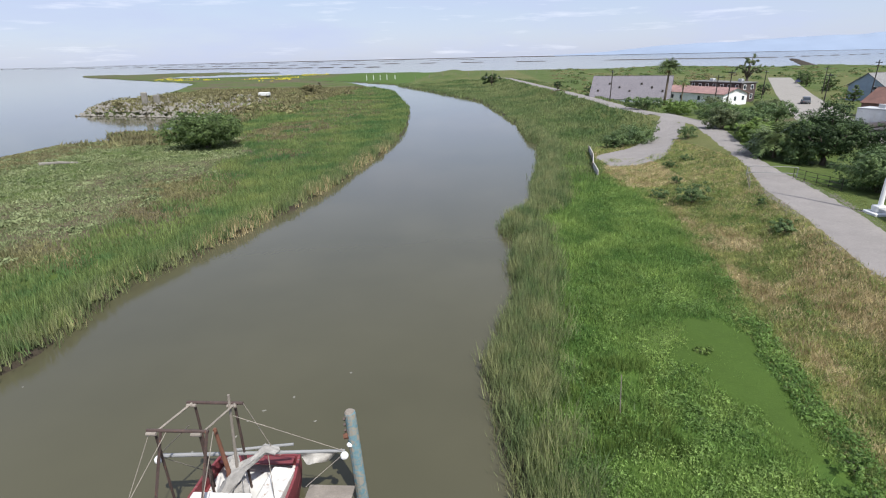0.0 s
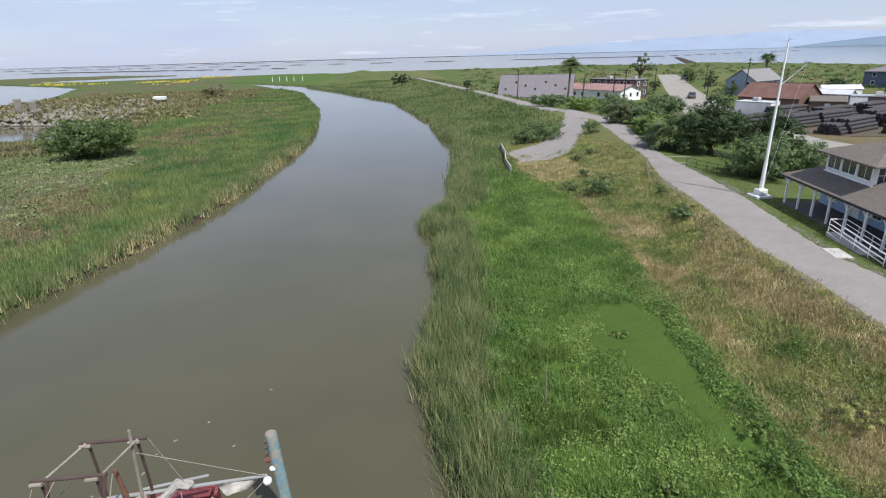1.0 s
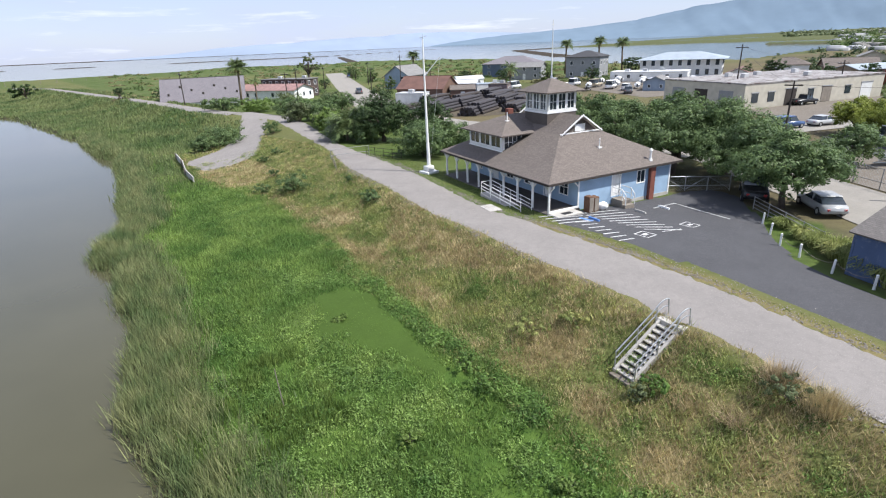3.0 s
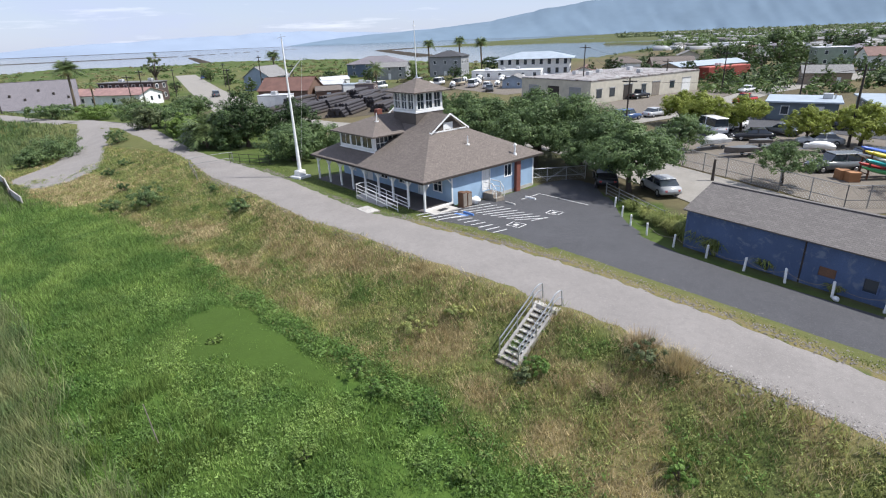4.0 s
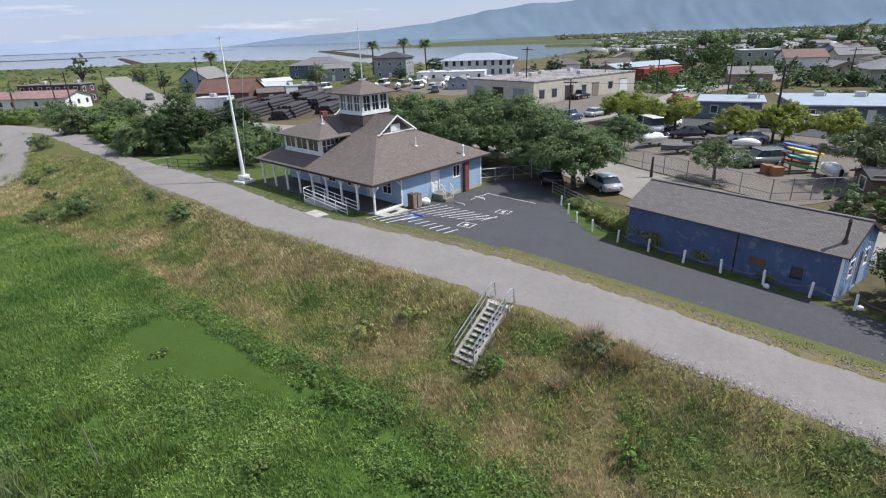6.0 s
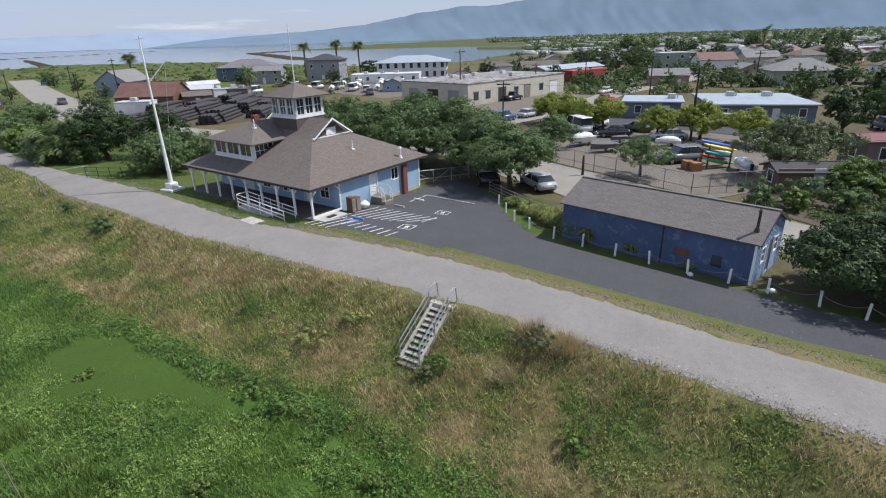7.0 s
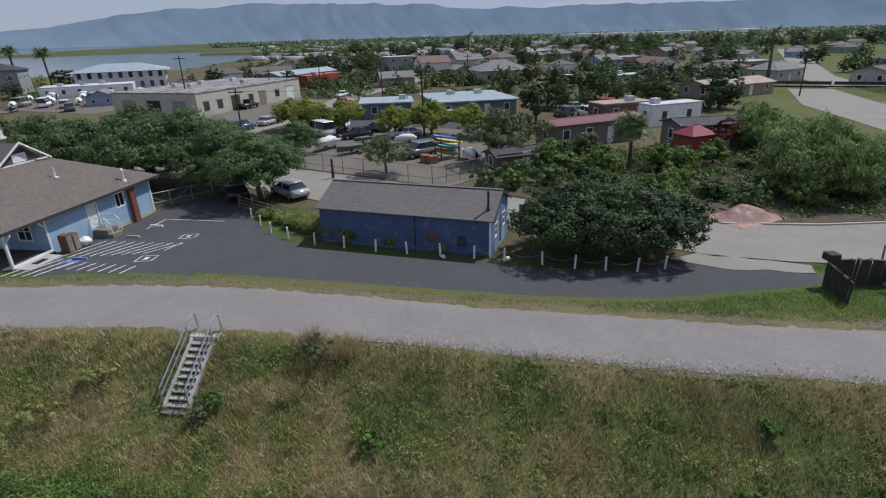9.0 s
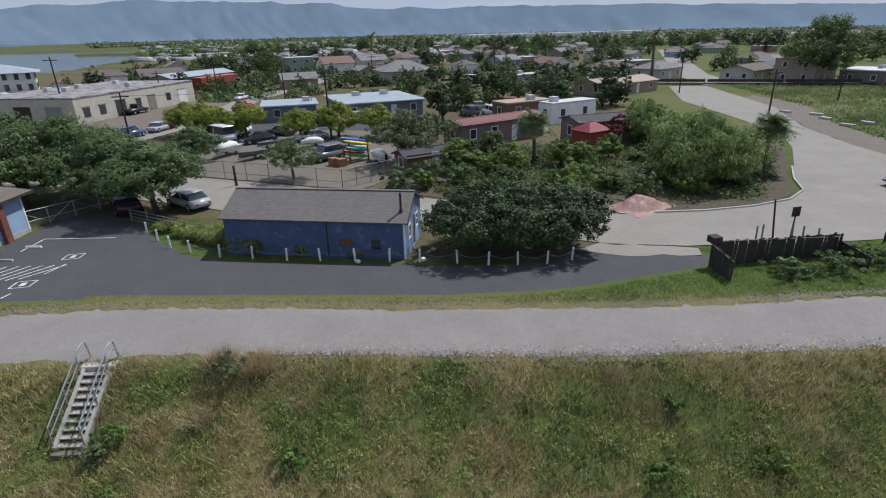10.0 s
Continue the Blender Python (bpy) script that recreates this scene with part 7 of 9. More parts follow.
# ---------------------------------------------------------------- cars, boats and yard things
def loft(bm, rings):
    """Skin over closed rings of equal length."""
    vs = [[bm.verts.new(p) for p in r] for r in rings]
    n = len(vs[0])
    for a, b in zip(vs, vs[1:]):
        for i in range(n):
            j = (i + 1) % n
            bm.faces.new((a[i], a[j], b[j], b[i]))
    bm.faces.new(vs[0][::-1])
    bm.faces.new(vs[-1])
    return bm


CAR = {  # length, width, sill, belt, roof; cabin from/to at belt and roof along x
    "sedan": (4.6, 1.8, 0.3, 0.92, 1.42, -1.75, 0.95, -1.15, 0.25),
    "suv": (4.7, 1.9, 0.36, 1.05, 1.75, -2.2, 1.0, -2.0, 0.45),
    "pickup": (5.4, 1.95, 0.42, 1.08, 1.82, -0.55, 1.15, -0.4, 0.6),
    "van": (5.4, 2.0, 0.36, 1.15, 2.2, -2.6, 1.9, -2.55, 1.3),
}


@lru_cache(None)
def car_proto(kind, r, g, b):
    L, Wd, sill, belt, roof, c0, c1, r0, r1 = CAR[kind]
    pm = paint(r, g, b, 0.25)
    c = thing("car" if kind in ("sedan", "suv") else kind, pose(0, 0, -60), "placeholder", "car")

    def ring(x, z0, z1, w):
        return [(x, -w, z0), (x, w, z0), (x, w * 1.0, (z0 + z1) / 2), (x, w * 0.93, z1), (x, -w * 0.93, z1), (x, -w * 1.0, (z0 + z1) / 2)]

    h, w = L / 2, Wd / 2
    bm = loft(bmesh.new(), [ring(-h, sill + 0.15, belt - 0.22, w * 0.82), ring(-h + 0.15, sill, belt - 0.06, w * 0.95), ring(c0, sill, belt, w), ring(c1, sill, belt, w), ring(h - 0.35, sill, belt - 0.16, w * 0.95), ring(h, sill + 0.12, belt - 0.34, w * 0.8)])
    bmesh.ops.bevel(bm, geom=bm.edges[:], offset=0.07, segments=2, affect="EDGES", clamp_overlap=True)
    body = part("body", bm, pm, c, smooth=True)
    if kind == "pickup":
        part("bed", box(bmesh.new(), -h + 0.2, -w * 0.82, belt - 0.35, c0 - 0.05, w * 0.82, belt + 0.012), M["black"], body)
    wr = w * 0.78
    gl = loft(bmesh.new(), [[(c0, -w * 0.9, belt), (c0, w * 0.9, belt), (r0, wr, roof - 0.06), (r0, -wr, roof - 0.06)], [(c1, -w * 0.9, belt), (c1, w * 0.9, belt), (r1, wr, roof - 0.06), (r1, -wr, roof - 0.06)]])
    part("glasshouse", gl, M["glass"], c)
    part("roof", box(bmesh.new(), r0 - 0.08, -wr - 0.03, roof - 0.08, r1 + 0.1, wr + 0.03, roof, None, 0.03), pm, c)
    for x, y in ((r0 * 0.4 + r1 * 0.6, -1), (r0 * 0.4 + r1 * 0.6, 1)):
        part("pillar", box(bmesh.new(), x - 0.05, y * (w * 0.86) - 0.04, belt - 0.02, x + 0.05, y * (w * 0.86) + 0.04, roof - 0.05), pm, body)
    for x in (-h * 0.62, h * 0.64):
        for y in (-1, 1):
            t = part("wheel", rod(bmesh.new(), (x, y * (w - 0.2), 0.33), (x, y * (w + 0.02), 0.33), 0.33, 0.33, 12), M["black"], c)
            part("rim", rod(bmesh.new(), (x, y * (w + 0.0), 0.33), (x, y * (w + 0.035), 0.33), 0.2, 0.17, 10), M["metal"], t)
    for y in (-1, 1):
        part("headlight", box(bmesh.new(), h - 0.14, y * w * 0.6 - 0.16, belt - 0.42, h - 0.02, y * w * 0.6 + 0.16, belt - 0.28, None, 0.02), M["trim"], body)
        part("tail_light", box(bmesh.new(), -h + 0.0, y * w * 0.62 - 0.12, belt - 0.4, -h + 0.12, y * w * 0.62 + 0.12, belt - 0.2, None, 0.02), paint(0.4, 0.02, 0.02), body)
    return c


COLOURS = {"silver": (0.42, 0.43, 0.44), "white": (0.75, 0.75, 0.75), "black": (0.02, 0.02, 0.022), "red": (0.42, 0.03, 0.03), "blue": (0.05, 0.09, 0.2), "grey": (0.13, 0.14, 0.15), "tan": (0.35, 0.3, 0.22)}
used_cars = []


def park(kind, colour, x, y, turn, where):
    p = car_proto(kind, *COLOURS[colour])
    m = pose(x, y, gz(x, y) + 0.06, 0, 0, turn)
    if p not in used_cars:
        p.matrix_world = m
        used_cars.append(p)
        c = p
    else:
        c = copy_thing(p, m)
    return tagged(c, "%s %s parked %s" % (colour, {"sedan": "sedan car", "suv": "estate car", "pickup": "pickup truck", "van": "delivery van"}[kind], where), "car" if kind in ("sedan", "suv") else kind, "parked cars")


park("sedan", "silver", 46.3, 11.9, 42, "beside the lawn")
park("pickup", "black", 46.8, 16.9, 25, "under the oak")
for k, c, x, y, a in (("suv", "blue", 84.5, 27.8, -22), ("sedan", "silver", 89.9, 25.2, -22), ("pickup", "black", 113.7, 35.5, -20), ("sedan", "white", 130.5, 18.6, 160), ("pickup", "red", 111.2, 15.8, 158),
                      ("suv", "grey", 86.4, 147.4, 65), ("suv", "blue", 136, 240, 65), ("sedan", "black", 34.6, -49.2, 75)):
    park(k, c, x, y, a, "along the street")
for k, c, x, y, a in (("van", "white", 77.7, 14.5, 40), ("suv", "white", 81.6, 12.5, 160), ("suv", "grey", 61.0, 0.3, 125), ("suv", "black", 64.3, -1.8, 115), ("sedan", "silver", 74.1, 2.2, 110), ("sedan", "black", 74.5, 9.0, 110),
                      ("sedan", "white", 84.5, 4.5, 80), ("sedan", "black", 86.5, 0.8, 80), ("suv", "silver", 88, -3.5, 80), ("sedan", "grey", 80, 6.5, 60)):
    park(k, c, x, y, a, "in the storage yard")
for k, c, x, y, a in (("suv", "white", 87.7, -27.5, 10), ("suv", "grey", 89.0, -23.9, 10), ("pickup", "white", 87.0, -33.0, 10), ("sedan", "silver", 96, -27, 80), ("suv", "red", 97, -33, 80), ("van", "white", 157, -54, 20), ("van", "white", 150, -40, 30),
                      ("sedan", "silver", 154.7, -105.2, -30), ("suv", "white", 176, -112, -30), ("sedan", "black", 169, -116, -30), ("suv", "tan", 163, -99, -30), ("sedan", "white", 188, -118, -30)):
    park(k, c, x, y, a, "among the trailer homes")
for k, c, x, y, a in (("van", "white", 130.7, 108, 20), ("van", "white", 132, 101, 15), ("van", "tan", 131, 93, 10), ("van", "white", 128, 86, 20), ("suv", "white", 126, 80, 20), ("van", "silver", 138, 80, 20), ("suv", "grey", 119, 75, 30),
                      ("van", "white", 112, 121, 60), ("van", "tan", 104, 128, 60), ("suv", "black", 98, 120, 60), ("van", "white", 118, 112, 10), ("van", "white", 95, 106, 60)):
    park(k, c, x, y, a, "in the yard behind the clubhouse")


def boat_hull(bm, L, w, h):
    rings = []
    for i in range(7):
        t = i / 6
        ww = w / 2 * (1 - max(0, (t - 0.45) / 0.55) ** 2.2) * (0.9 + 0.1 * t) + 0.02
        sh = h * (0.85 + 0.25 * t)
        rings.append([(t * L - L / 2, -ww, sh), (t * L - L / 2, -ww * 0.8, sh * 0.35), (t * L - L / 2, 0, 0.12 * h * t), (t * L - L / 2, ww * 0.8, sh * 0.35), (t * L - L / 2, ww, sh)])
    return loft(bm, rings)


@lru_cache(None)
def trailer_boat(kind):
    b = thing("trailer_boat", pose(0, 0, -60), "white motor boat on a trailer under a cover" if kind else "open motor boat on a road trailer", "boat", "yard boats")
    bm = boat_hull(bmesh.new(), 5.2, 2.0, 0.9)
    bmesh.ops.translate(bm, verts=bm.verts[:], vec=(0, 0, 0.55))
    part("hull", bm, M["white"] if kind else paint(0.11, 0.10, 0.095, 0.6), b)
    bm = bmesh.new()
    bmesh.ops.create_icosphere(bm, subdivisions=3, radius=1)
    for v in bm.verts:
        v.co = Vector((v.co.x * 2.2 - 0.2, v.co.y * 0.92, max(0, v.co.z) * (0.75 if kind else 0.25) + 1.35 + 0.06 * noise.noise(v.co * 3)))
    part("cover", bm, paint(0.72, 0.72, 0.7, 0.7) if kind else paint(0.12, 0.13, 0.14, 0.8), b, smooth=True)
    part("trailer", pipe(pipe(bmesh.new(), [(-2.2, -0.6, 0.5), (2.0, -0.3, 0.5), (3.3, 0, 0.5)], 0.05), [(-2.2, 0.6, 0.5), (2.0, 0.3, 0.5), (3.3, 0, 0.5)], 0.05), M["metal"], b)
    for y in (-0.9, 0.9):
        part("wheel", rod(bmesh.new(), (-0.8, y - 0.09, 0.3), (-0.8, y + 0.09, 0.3), 0.3, 0.3, 12), M["black"], b)
    part("outboard", box(bmesh.new(), -2.95, -0.18, 0.7, -2.6, 0.18, 1.75, None, 0.06), M["black"], b)
    return b


seen_boats = []
for i, (k, x, y, a, sc) in enumerate(((1, 67.1, 11.9, 150, 0.8), (0, 64.0, 8.6, 130, 0.72), (0, 67.2, 6.6, 135, 0.72), (1, 58.3, -5.4, 20, 0.85), (1, 69.9, 2.0, 100, 0.7), (1, 70.5, -8, 60, 0.8), (1, 134, 88, 30, 1), (1, 139, 92, 30, 1), (1, 143, 86, 30, 1), (1, 126.5, 92, 30, 1), (0, 71, 7.8, 130, 0.7), (1, 124, 98, 20, 1), (1, 146, 80, 25, 1), (0, 121, 88, 20, 1), (1, 150, 90, 60, 1), (1, 152, 84, 60, 1), (1, 148, 97, 60, 1), (1, 141, 98, 40, 1), (1, 136, 97, 40, 1), (1, 131, 80, 30, 1), (1, 156, 78, 60, 1), (1, 138, 76, 20, 1))):
    p = trailer_boat(k)
    m = pose(x, y, gz(x, y) + 0.06, 0, 0, a) @ Matrix.Scale(sc, 4)
    if k not in seen_boats:
        seen_boats.append(k)
        p.matrix_world = m
    else:
        copy_thing(p, m)


def kayak_rack():
    r = thing("kayak_rack", pose(59.6, -3.0, gz(59.6, -3.0) + 0.05, 0, 0, 120), "timber rack with slanting posts in the yard", "rack")
    for x in (-1.2, 1.2):
        for y in (-0.6, 0.6):
            part("post", box(bmesh.new(), x - 0.06, y - 0.06, 0, x + 0.06, y + 0.06, 2.5), M["brown_wood"], r)
        for z in (0.5, 1.2, 1.9):
            part("arm", box(bmesh.new(), x - 0.05, -0.8, z - 0.04, x + 0.05, 0.8, z + 0.04), M["brown_wood"], r)
    for i, (col, y, z) in enumerate((((0.75, 0.6, 0.05), 0.45, 2.1), ((0.05, 0.12, 0.5), -0.45, 2.1), ((0.05, 0.4, 0.4), 0.45, 1.42), ((0.75, 0.75, 0.72), -0.45, 1.42), ((0.1, 0.4, 0.15), 0.4, 0.72), ((0.5, 0.05, 0.05), -0.4, 0.72))):
        k = thing("kayak", pose(59.6, -3.0, gz(59.6, -3.0), 0, 0, 120) @ pose(0, y, z + 0.25 * (i % 2), 0, -13, 6 * (i % 3)), "bright %s kayak lying on the rack" % ("yellow", "blue", "turquoise", "white", "green", "red")[i], "kayak", "kayaks")
        bm = bmesh.new()
        bmesh.ops.create_uvsphere(bm, u_segments=14, v_segments=8, radius=1)
        for v in bm.verts:
            v.co = Vector((v.co.z * 1.9, v.co.x * 0.34, v.co.y * 0.2 + 0.1 * (v.co.z ** 2)))
        part("hull", bm, paint(*col, 0.3), k, smooth=True)
    for x, y in ((57.5, -1.2), (58.1, -0.5)):
        c = thing("crate", pose(x, y, gz(x, y) + 0.05, 0, 0, 30), "brown slatted wooden crate in the yard", "crate", "crates")
        part("body", box(bmesh.new(), -0.5, -0.45, 0, 0.5, 0.45, 0.85, None, 0.02), paint(0.33, 0.16, 0.07, 0.8), c)
        for z in (0.15, 0.45, 0.75):
            part("slat", box(bmesh.new(), -0.53, -0.48, z - 0.07, 0.53, -0.452, z + 0.07), M["brown_wood"], c)


kayak_rack()


def tarp_pile():
    t = thing("tarp_pile", pose(35.9, -23.9, gz(35.9, -23.9) + 0.05, 0, 0, -65) @ Matrix.Scale(1.3, 4), "crumpled pinkish tarpaulin over a pile beside the street", "tarpaulin")
    n = 36
    u = np.linspace(-1, 1, n)
    X, Y = np.meshgrid(u * 1.9, u * 1.3)
    Z = 0.85 * step(1.0, 0.1, np.hypot(X / 1.95, Y / 1.35)) * (0.55 + 0.6 * fnoise(X + 5, Y, 0.8, 7)) + 0.12 * np.abs(fnoise(X * 3 + Y, Y * 3, 0.7, 9) - 0.5)
    i, j = np.meshgrid(np.arange(n - 1), np.arange(n - 1), indexing="ij")
    f = np.stack([i * n + j, i * n + j + 1, (i + 1) * n + j + 1, (i + 1) * n + j], -1).reshape(-1, 4)
    sheet("cloth", np.stack([X, Y, Z], -1).reshape(-1, 3), f, surface("pink brown tarpaulin", (0.33, 0.19, 0.16), 0.6, 0.45, 2.5, 9, bump=0.5, dist=0.03)).parent = t


tarp_pile()


# ---------------------------------------------------------------- houses and sheds of the town
def house(name, x, y, turn, w, d, h, label, wall, roof=None, kind="gable", rise=1.6, over=0.4, rows=1, wins=3, door=True, category="house", base=None, win_h=1.1, trim=None):
    """A building w along its own x and d along y, its front looking to -y; parts: walls, roof, windows, door."""
    z = gz(x, y) if base is None else base
    s = thing(name, pose(x, y, z, 0, 0, turn), label, category)
    roof = roof or M["roof"]
    a, b = -w / 2, -d / 2
    sides = ((facing(a, b, 0), w), (facing(-a, b, 90), d), (facing(-a, -b, 180), w), (facing(a, -b, -90), d))
    for i, (k, ln) in enumerate(sides):
        n = max(1, int(ln / (w / wins + 1e-6))) if wins else 0
        holes = []
        for r in range(rows):
            z0 = 0.95 + r * h / rows if rows > 1 else h * 0.36
            for j in range(n):
                cx = ln * (j + 0.5) / n
                if door and i == 0 and r == 0 and j == n // 2:
                    continue
                holes.append((cx - 0.45, z0, cx + 0.45, min(z0 + win_h, h * (r + 1) / rows - 0.25)))
        m = k
        dh = [(ln * (n // 2 + 0.5) / n - 0.5, 0.02, ln * (n // 2 + 0.5) / n + 0.5, 2.08)] if door and i == 0 and n else []
        part("wall", wall_panel(bmesh.new(), m, 0.15 if i % 2 else 0, ln - (0.15 if i % 2 else 0), -0.4, h, 0.15, holes + dh), wall, s)
        for hh in holes:
            wf = part("window", wall_panel(bmesh.new(), m @ pose(0, -0.04, 0), hh[0] - 0.09, hh[2] + 0.09, hh[1] - 0.09, hh[3] + 0.09, 0.12, [hh]), trim or M["trim"], s)
            part("pane", box(bmesh.new(), hh[0], 0.03, hh[1], hh[2], 0.05, hh[3], m), M["glass"], wf)
        for hh in dh:
            part("door", box(bmesh.new(), hh[0], 0.04, hh[1], hh[2], 0.1, hh[3], m), trim or M["white"], s)
    o = over
    if kind == "flat":
        r = part("roof", box(bmesh.new(), a - o * 0.3, b - o * 0.3, h + 0.005, -a + o * 0.3, -b + o * 0.3, h + 0.25, None, 0.03), roof, s)
        rnd = random.Random(int(x * 7 + y))
        for _ in range(max(1, int(w / 6))):
            ux, uy = rnd.uniform(a * 0.7, -a * 0.7), rnd.uniform(b * 0.5, -b * 0.5)
            u = part("roof_unit", box(bmesh.new(), ux - 0.6, uy - 0.5, h + 0.25, ux + 0.6, uy + 0.5, h + 1.0, None, 0.04), paint(0.5, 0.5, 0.5), r)
            part("vent", rod(bmesh.new(), (ux + 0.9, uy, h + 0.2), (ux + 0.9, uy, h + 0.9), 0.12, 0.12, 8), M["metal"], r)
    else:
        if kind == "gable":
            v = [(a - o, b - o, h - 0.1), (-a + o, b - o, h - 0.1), (-a + o, -b + o, h - 0.1), (a - o, -b + o, h - 0.1), (a - o, 0, h + rise), (-a + o, 0, h + rise)]
            f = [(0, 1, 5, 4), (2, 3, 4, 5)]
            for xx, s2 in ((a, 1), (-a, -1)):
                part("gable", solid(bmesh.new(), [(xx, b, h), (xx, -b, h), (xx, 0, h + rise - 0.1), (xx + 0.12 * s2, b, h), (xx + 0.12 * s2, -b, h), (xx + 0.12 * s2, 0, h + rise - 0.1)],
                     [(0, 1, 2), (5, 4, 3), (0, 3, 4, 1), (1, 4, 5, 2), (2, 5, 3, 0)]), wall, s)
        else:
            i = min(w, d) / 2
            v = [(a - o, b - o, h - 0.1), (-a + o, b - o, h - 0.1), (-a + o, -b + o, h - 0.1), (a - o, -b + o, h - 0.1), (a + i, 0, h + rise), (-a - i, 0, h + rise)]
            f = [(0, 1, 5, 4), (2, 3, 4, 5), (3, 0, 4), (1, 2, 5)]
        r = roof_part("roof", v, f, 0.12, roof, s)
        part("ridge_cap", box(bmesh.new(), v[4][0], -0.12, h + rise - 0.05, v[5][0], 0.12, h + rise + 0.03, None, 0.02), roof, r)
    return s


W_ = {"cream": paint(0.5, 0.465, 0.385, 0.7), "grey": paint(0.274, 0.281, 0.289, 0.7), "white": M["white"], "blue": paint(0.274, 0.342, 0.426, 0.7), "teal": paint(0.129, 0.163, 0.186, 0.7), "tan": paint(0.304, 0.243, 0.182, 0.8), "brown": paint(0.152, 0.0912, 0.0646, 0.8),
      "pink": paint(0.35, 0.19, 0.167, 0.8), "green": paint(0.266, 0.319, 0.243, 0.7), "red": paint(0.274, 0.0532, 0.038, 0.7), "dkblue": paint(0.0988, 0.129, 0.19, 0.7), "mauve": paint(0.19, 0.144, 0.137, 0.7)}
R_ = {"grey": shingles("pale grey shingles", (0.23, 0.225, 0.22)), "brown": M["roof"], "tile": surface("red clay tiles", (0.2, 0.12, 0.1), 0.8, 0.35, 1.0, 9), "white": surface("white roof coating", (0.5, 0.51, 0.52), 0.6, 0.15, 0.4, 9),
      "slate": shingles("mauve grey shingles", (0.2, 0.185, 0.2)), "rust": surface("rusty brown sheet roof", (0.17, 0.09, 0.07), 0.7, 0.4, 0.5, 6), "metal": surface("pale blue sheet metal roof", (0.37, 0.42, 0.46), 0.45, 0.15, 0.5, 9, metal=0.3),
      "red": surface("dusty red sheet roof", (0.19, 0.07, 0.07), 0.7, 0.3, 0.5, 8), "dark": surface("dark tar roof", (0.06, 0.06, 0.065), 0.85, 0.3, 0.6, 9), "tan": surface("tan sheet roof", (0.33, 0.255, 0.195), 0.7, 0.25, 0.5, 8)}

# past the path's bend
roofed = house("grey_roof_house", 46.8, 167, -22, 22, 12, 0.9, "house with a steep mauve grey roof down to low eaves", W_["white"], R_["slate"], "gable", 6.2, 0.3, 1, 0, False)
for i in range(7):
    vx, vt = -9.0 + 3.0 * i, 0.35 + 0.3 * ((i * 5) % 3) / 2
    part("roof_vent", box(bmesh.new(), vx - 0.25, -6.3 + 6.3 * vt - 0.3, 0.8 + 6.3 * vt - 0.3, vx + 0.25, -6.3 + 6.3 * vt + 0.3, 0.8 + 6.3 * vt + 0.35, None, 0.04), M["dark_wood"], roofed)
house("red_roof_house", 63.2, 156.3, -62, 21, 9, 3.0, "long white house with a dusty pink tiled roof", M["white"], surface("dusty pink tiles", (0.33, 0.20, 0.18), 0.8, 0.45, 0.8, 9), "gable", 1.4, 0.5, 1, 8)
house("red_roof_house", 71.2, 163, -62, 17, 6, 5.0, "upper storey of dark timber behind the red roof", paint(0.07, 0.05, 0.045, 0.8), R_["grey"], "flat", 0.8, 0.8, 2, 8, False)
house("gabled_house", 110, 155, 24, 13, 9, 4.0, "pale blue two storey gabled house", W_["blue"], R_["grey"], "gable", 3.2, 0.4, 2, 3)
house("barn", 86, 112, -66, 13, 9, 3.0, "brown barn with a rusty steep roof", W_["brown"], R_["rust"], "gable", 2.8, 0.3, 1, 2)
house("dark_blue_house", 166, 158, -62, 22, 14, 5.0, "large dark blue house with a hip roof", W_["dkblue"], R_["slate"], "hip", 2.6, 0.5, 2, 5)
house("annexe", 152, 138, -62, 12, 8, 4.4, "grey white annexe with many windows", W_["grey"], R_["grey"], "gable", 1.5, 0.4, 2, 4)
house("victorian_house", 166, 122, -72, 12, 10, 7.2, "tall grey victorian house with white bay windows", W_["grey"], R_["dark"], "hip", 1.8, 0.5, 2, 4)
house("restaurant", 176, 92, -68, 24, 14, 5.6, "white two storey waterside restaurant with pale blue metal roof", M["white"], R_["metal"], "hip", 2.0, 1.4, 2, 10, True, win_h=1.5, trim=W_["dkblue"])
house("restaurant_wing", 157, 92, -68, 22, 9, 2.6, "low white and blue flat roofed restaurant wing", M["white"], R_["white"], "flat", 0, 0.4, 1, 7)
depot = house("warehouse", 121.5, 44.5, -20, 35, 20, 4.2, "cream warehouse with a rust stained grey roof", W_["cream"], surface("rust stained grey roof", (0.34, 0.325, 0.315), 0.75, 0.35, 0.25, 6, worn=(0.105, 0.08, 0.075), wear=0.17), "flat", 0, 0.3, 1, 0, False)
# the dark_wood panel is an open doorway, its unlit inside given as colour
for xx, wd, z0, z1, mt in ((-15.0, 1.5, 1.0, 2.6, "glass"), (-11.2, 1.5, 1.0, 2.6, "glass"), (-6.5, 2.6, 0.05, 2.9, "dark_wood"), (-1.5, 1.4, 1.2, 2.6, "glass"), (2.5, 2.4, 0.05, 2.8, "wood"), (8.0, 1.5, 1.2, 2.6, "glass"), (13.0, 3.0, 0.05, 2.9, "white")):
    d_ = part("roller_door" if z0 < 0.5 else "window", box(bmesh.new(), xx - wd / 2, -10.06, z0, xx + wd / 2, -9.98, z1, None, 0.01), M[mt], depot)
    part("door_frame" if z0 < 0.5 else "window_frame", box(bmesh.new(), xx - wd / 2 - 0.15, -10.12, z1 + 0.02, xx + wd / 2 + 0.15, -9.98, z1 + 0.2, None, 0.01), W_["grey"], d_)
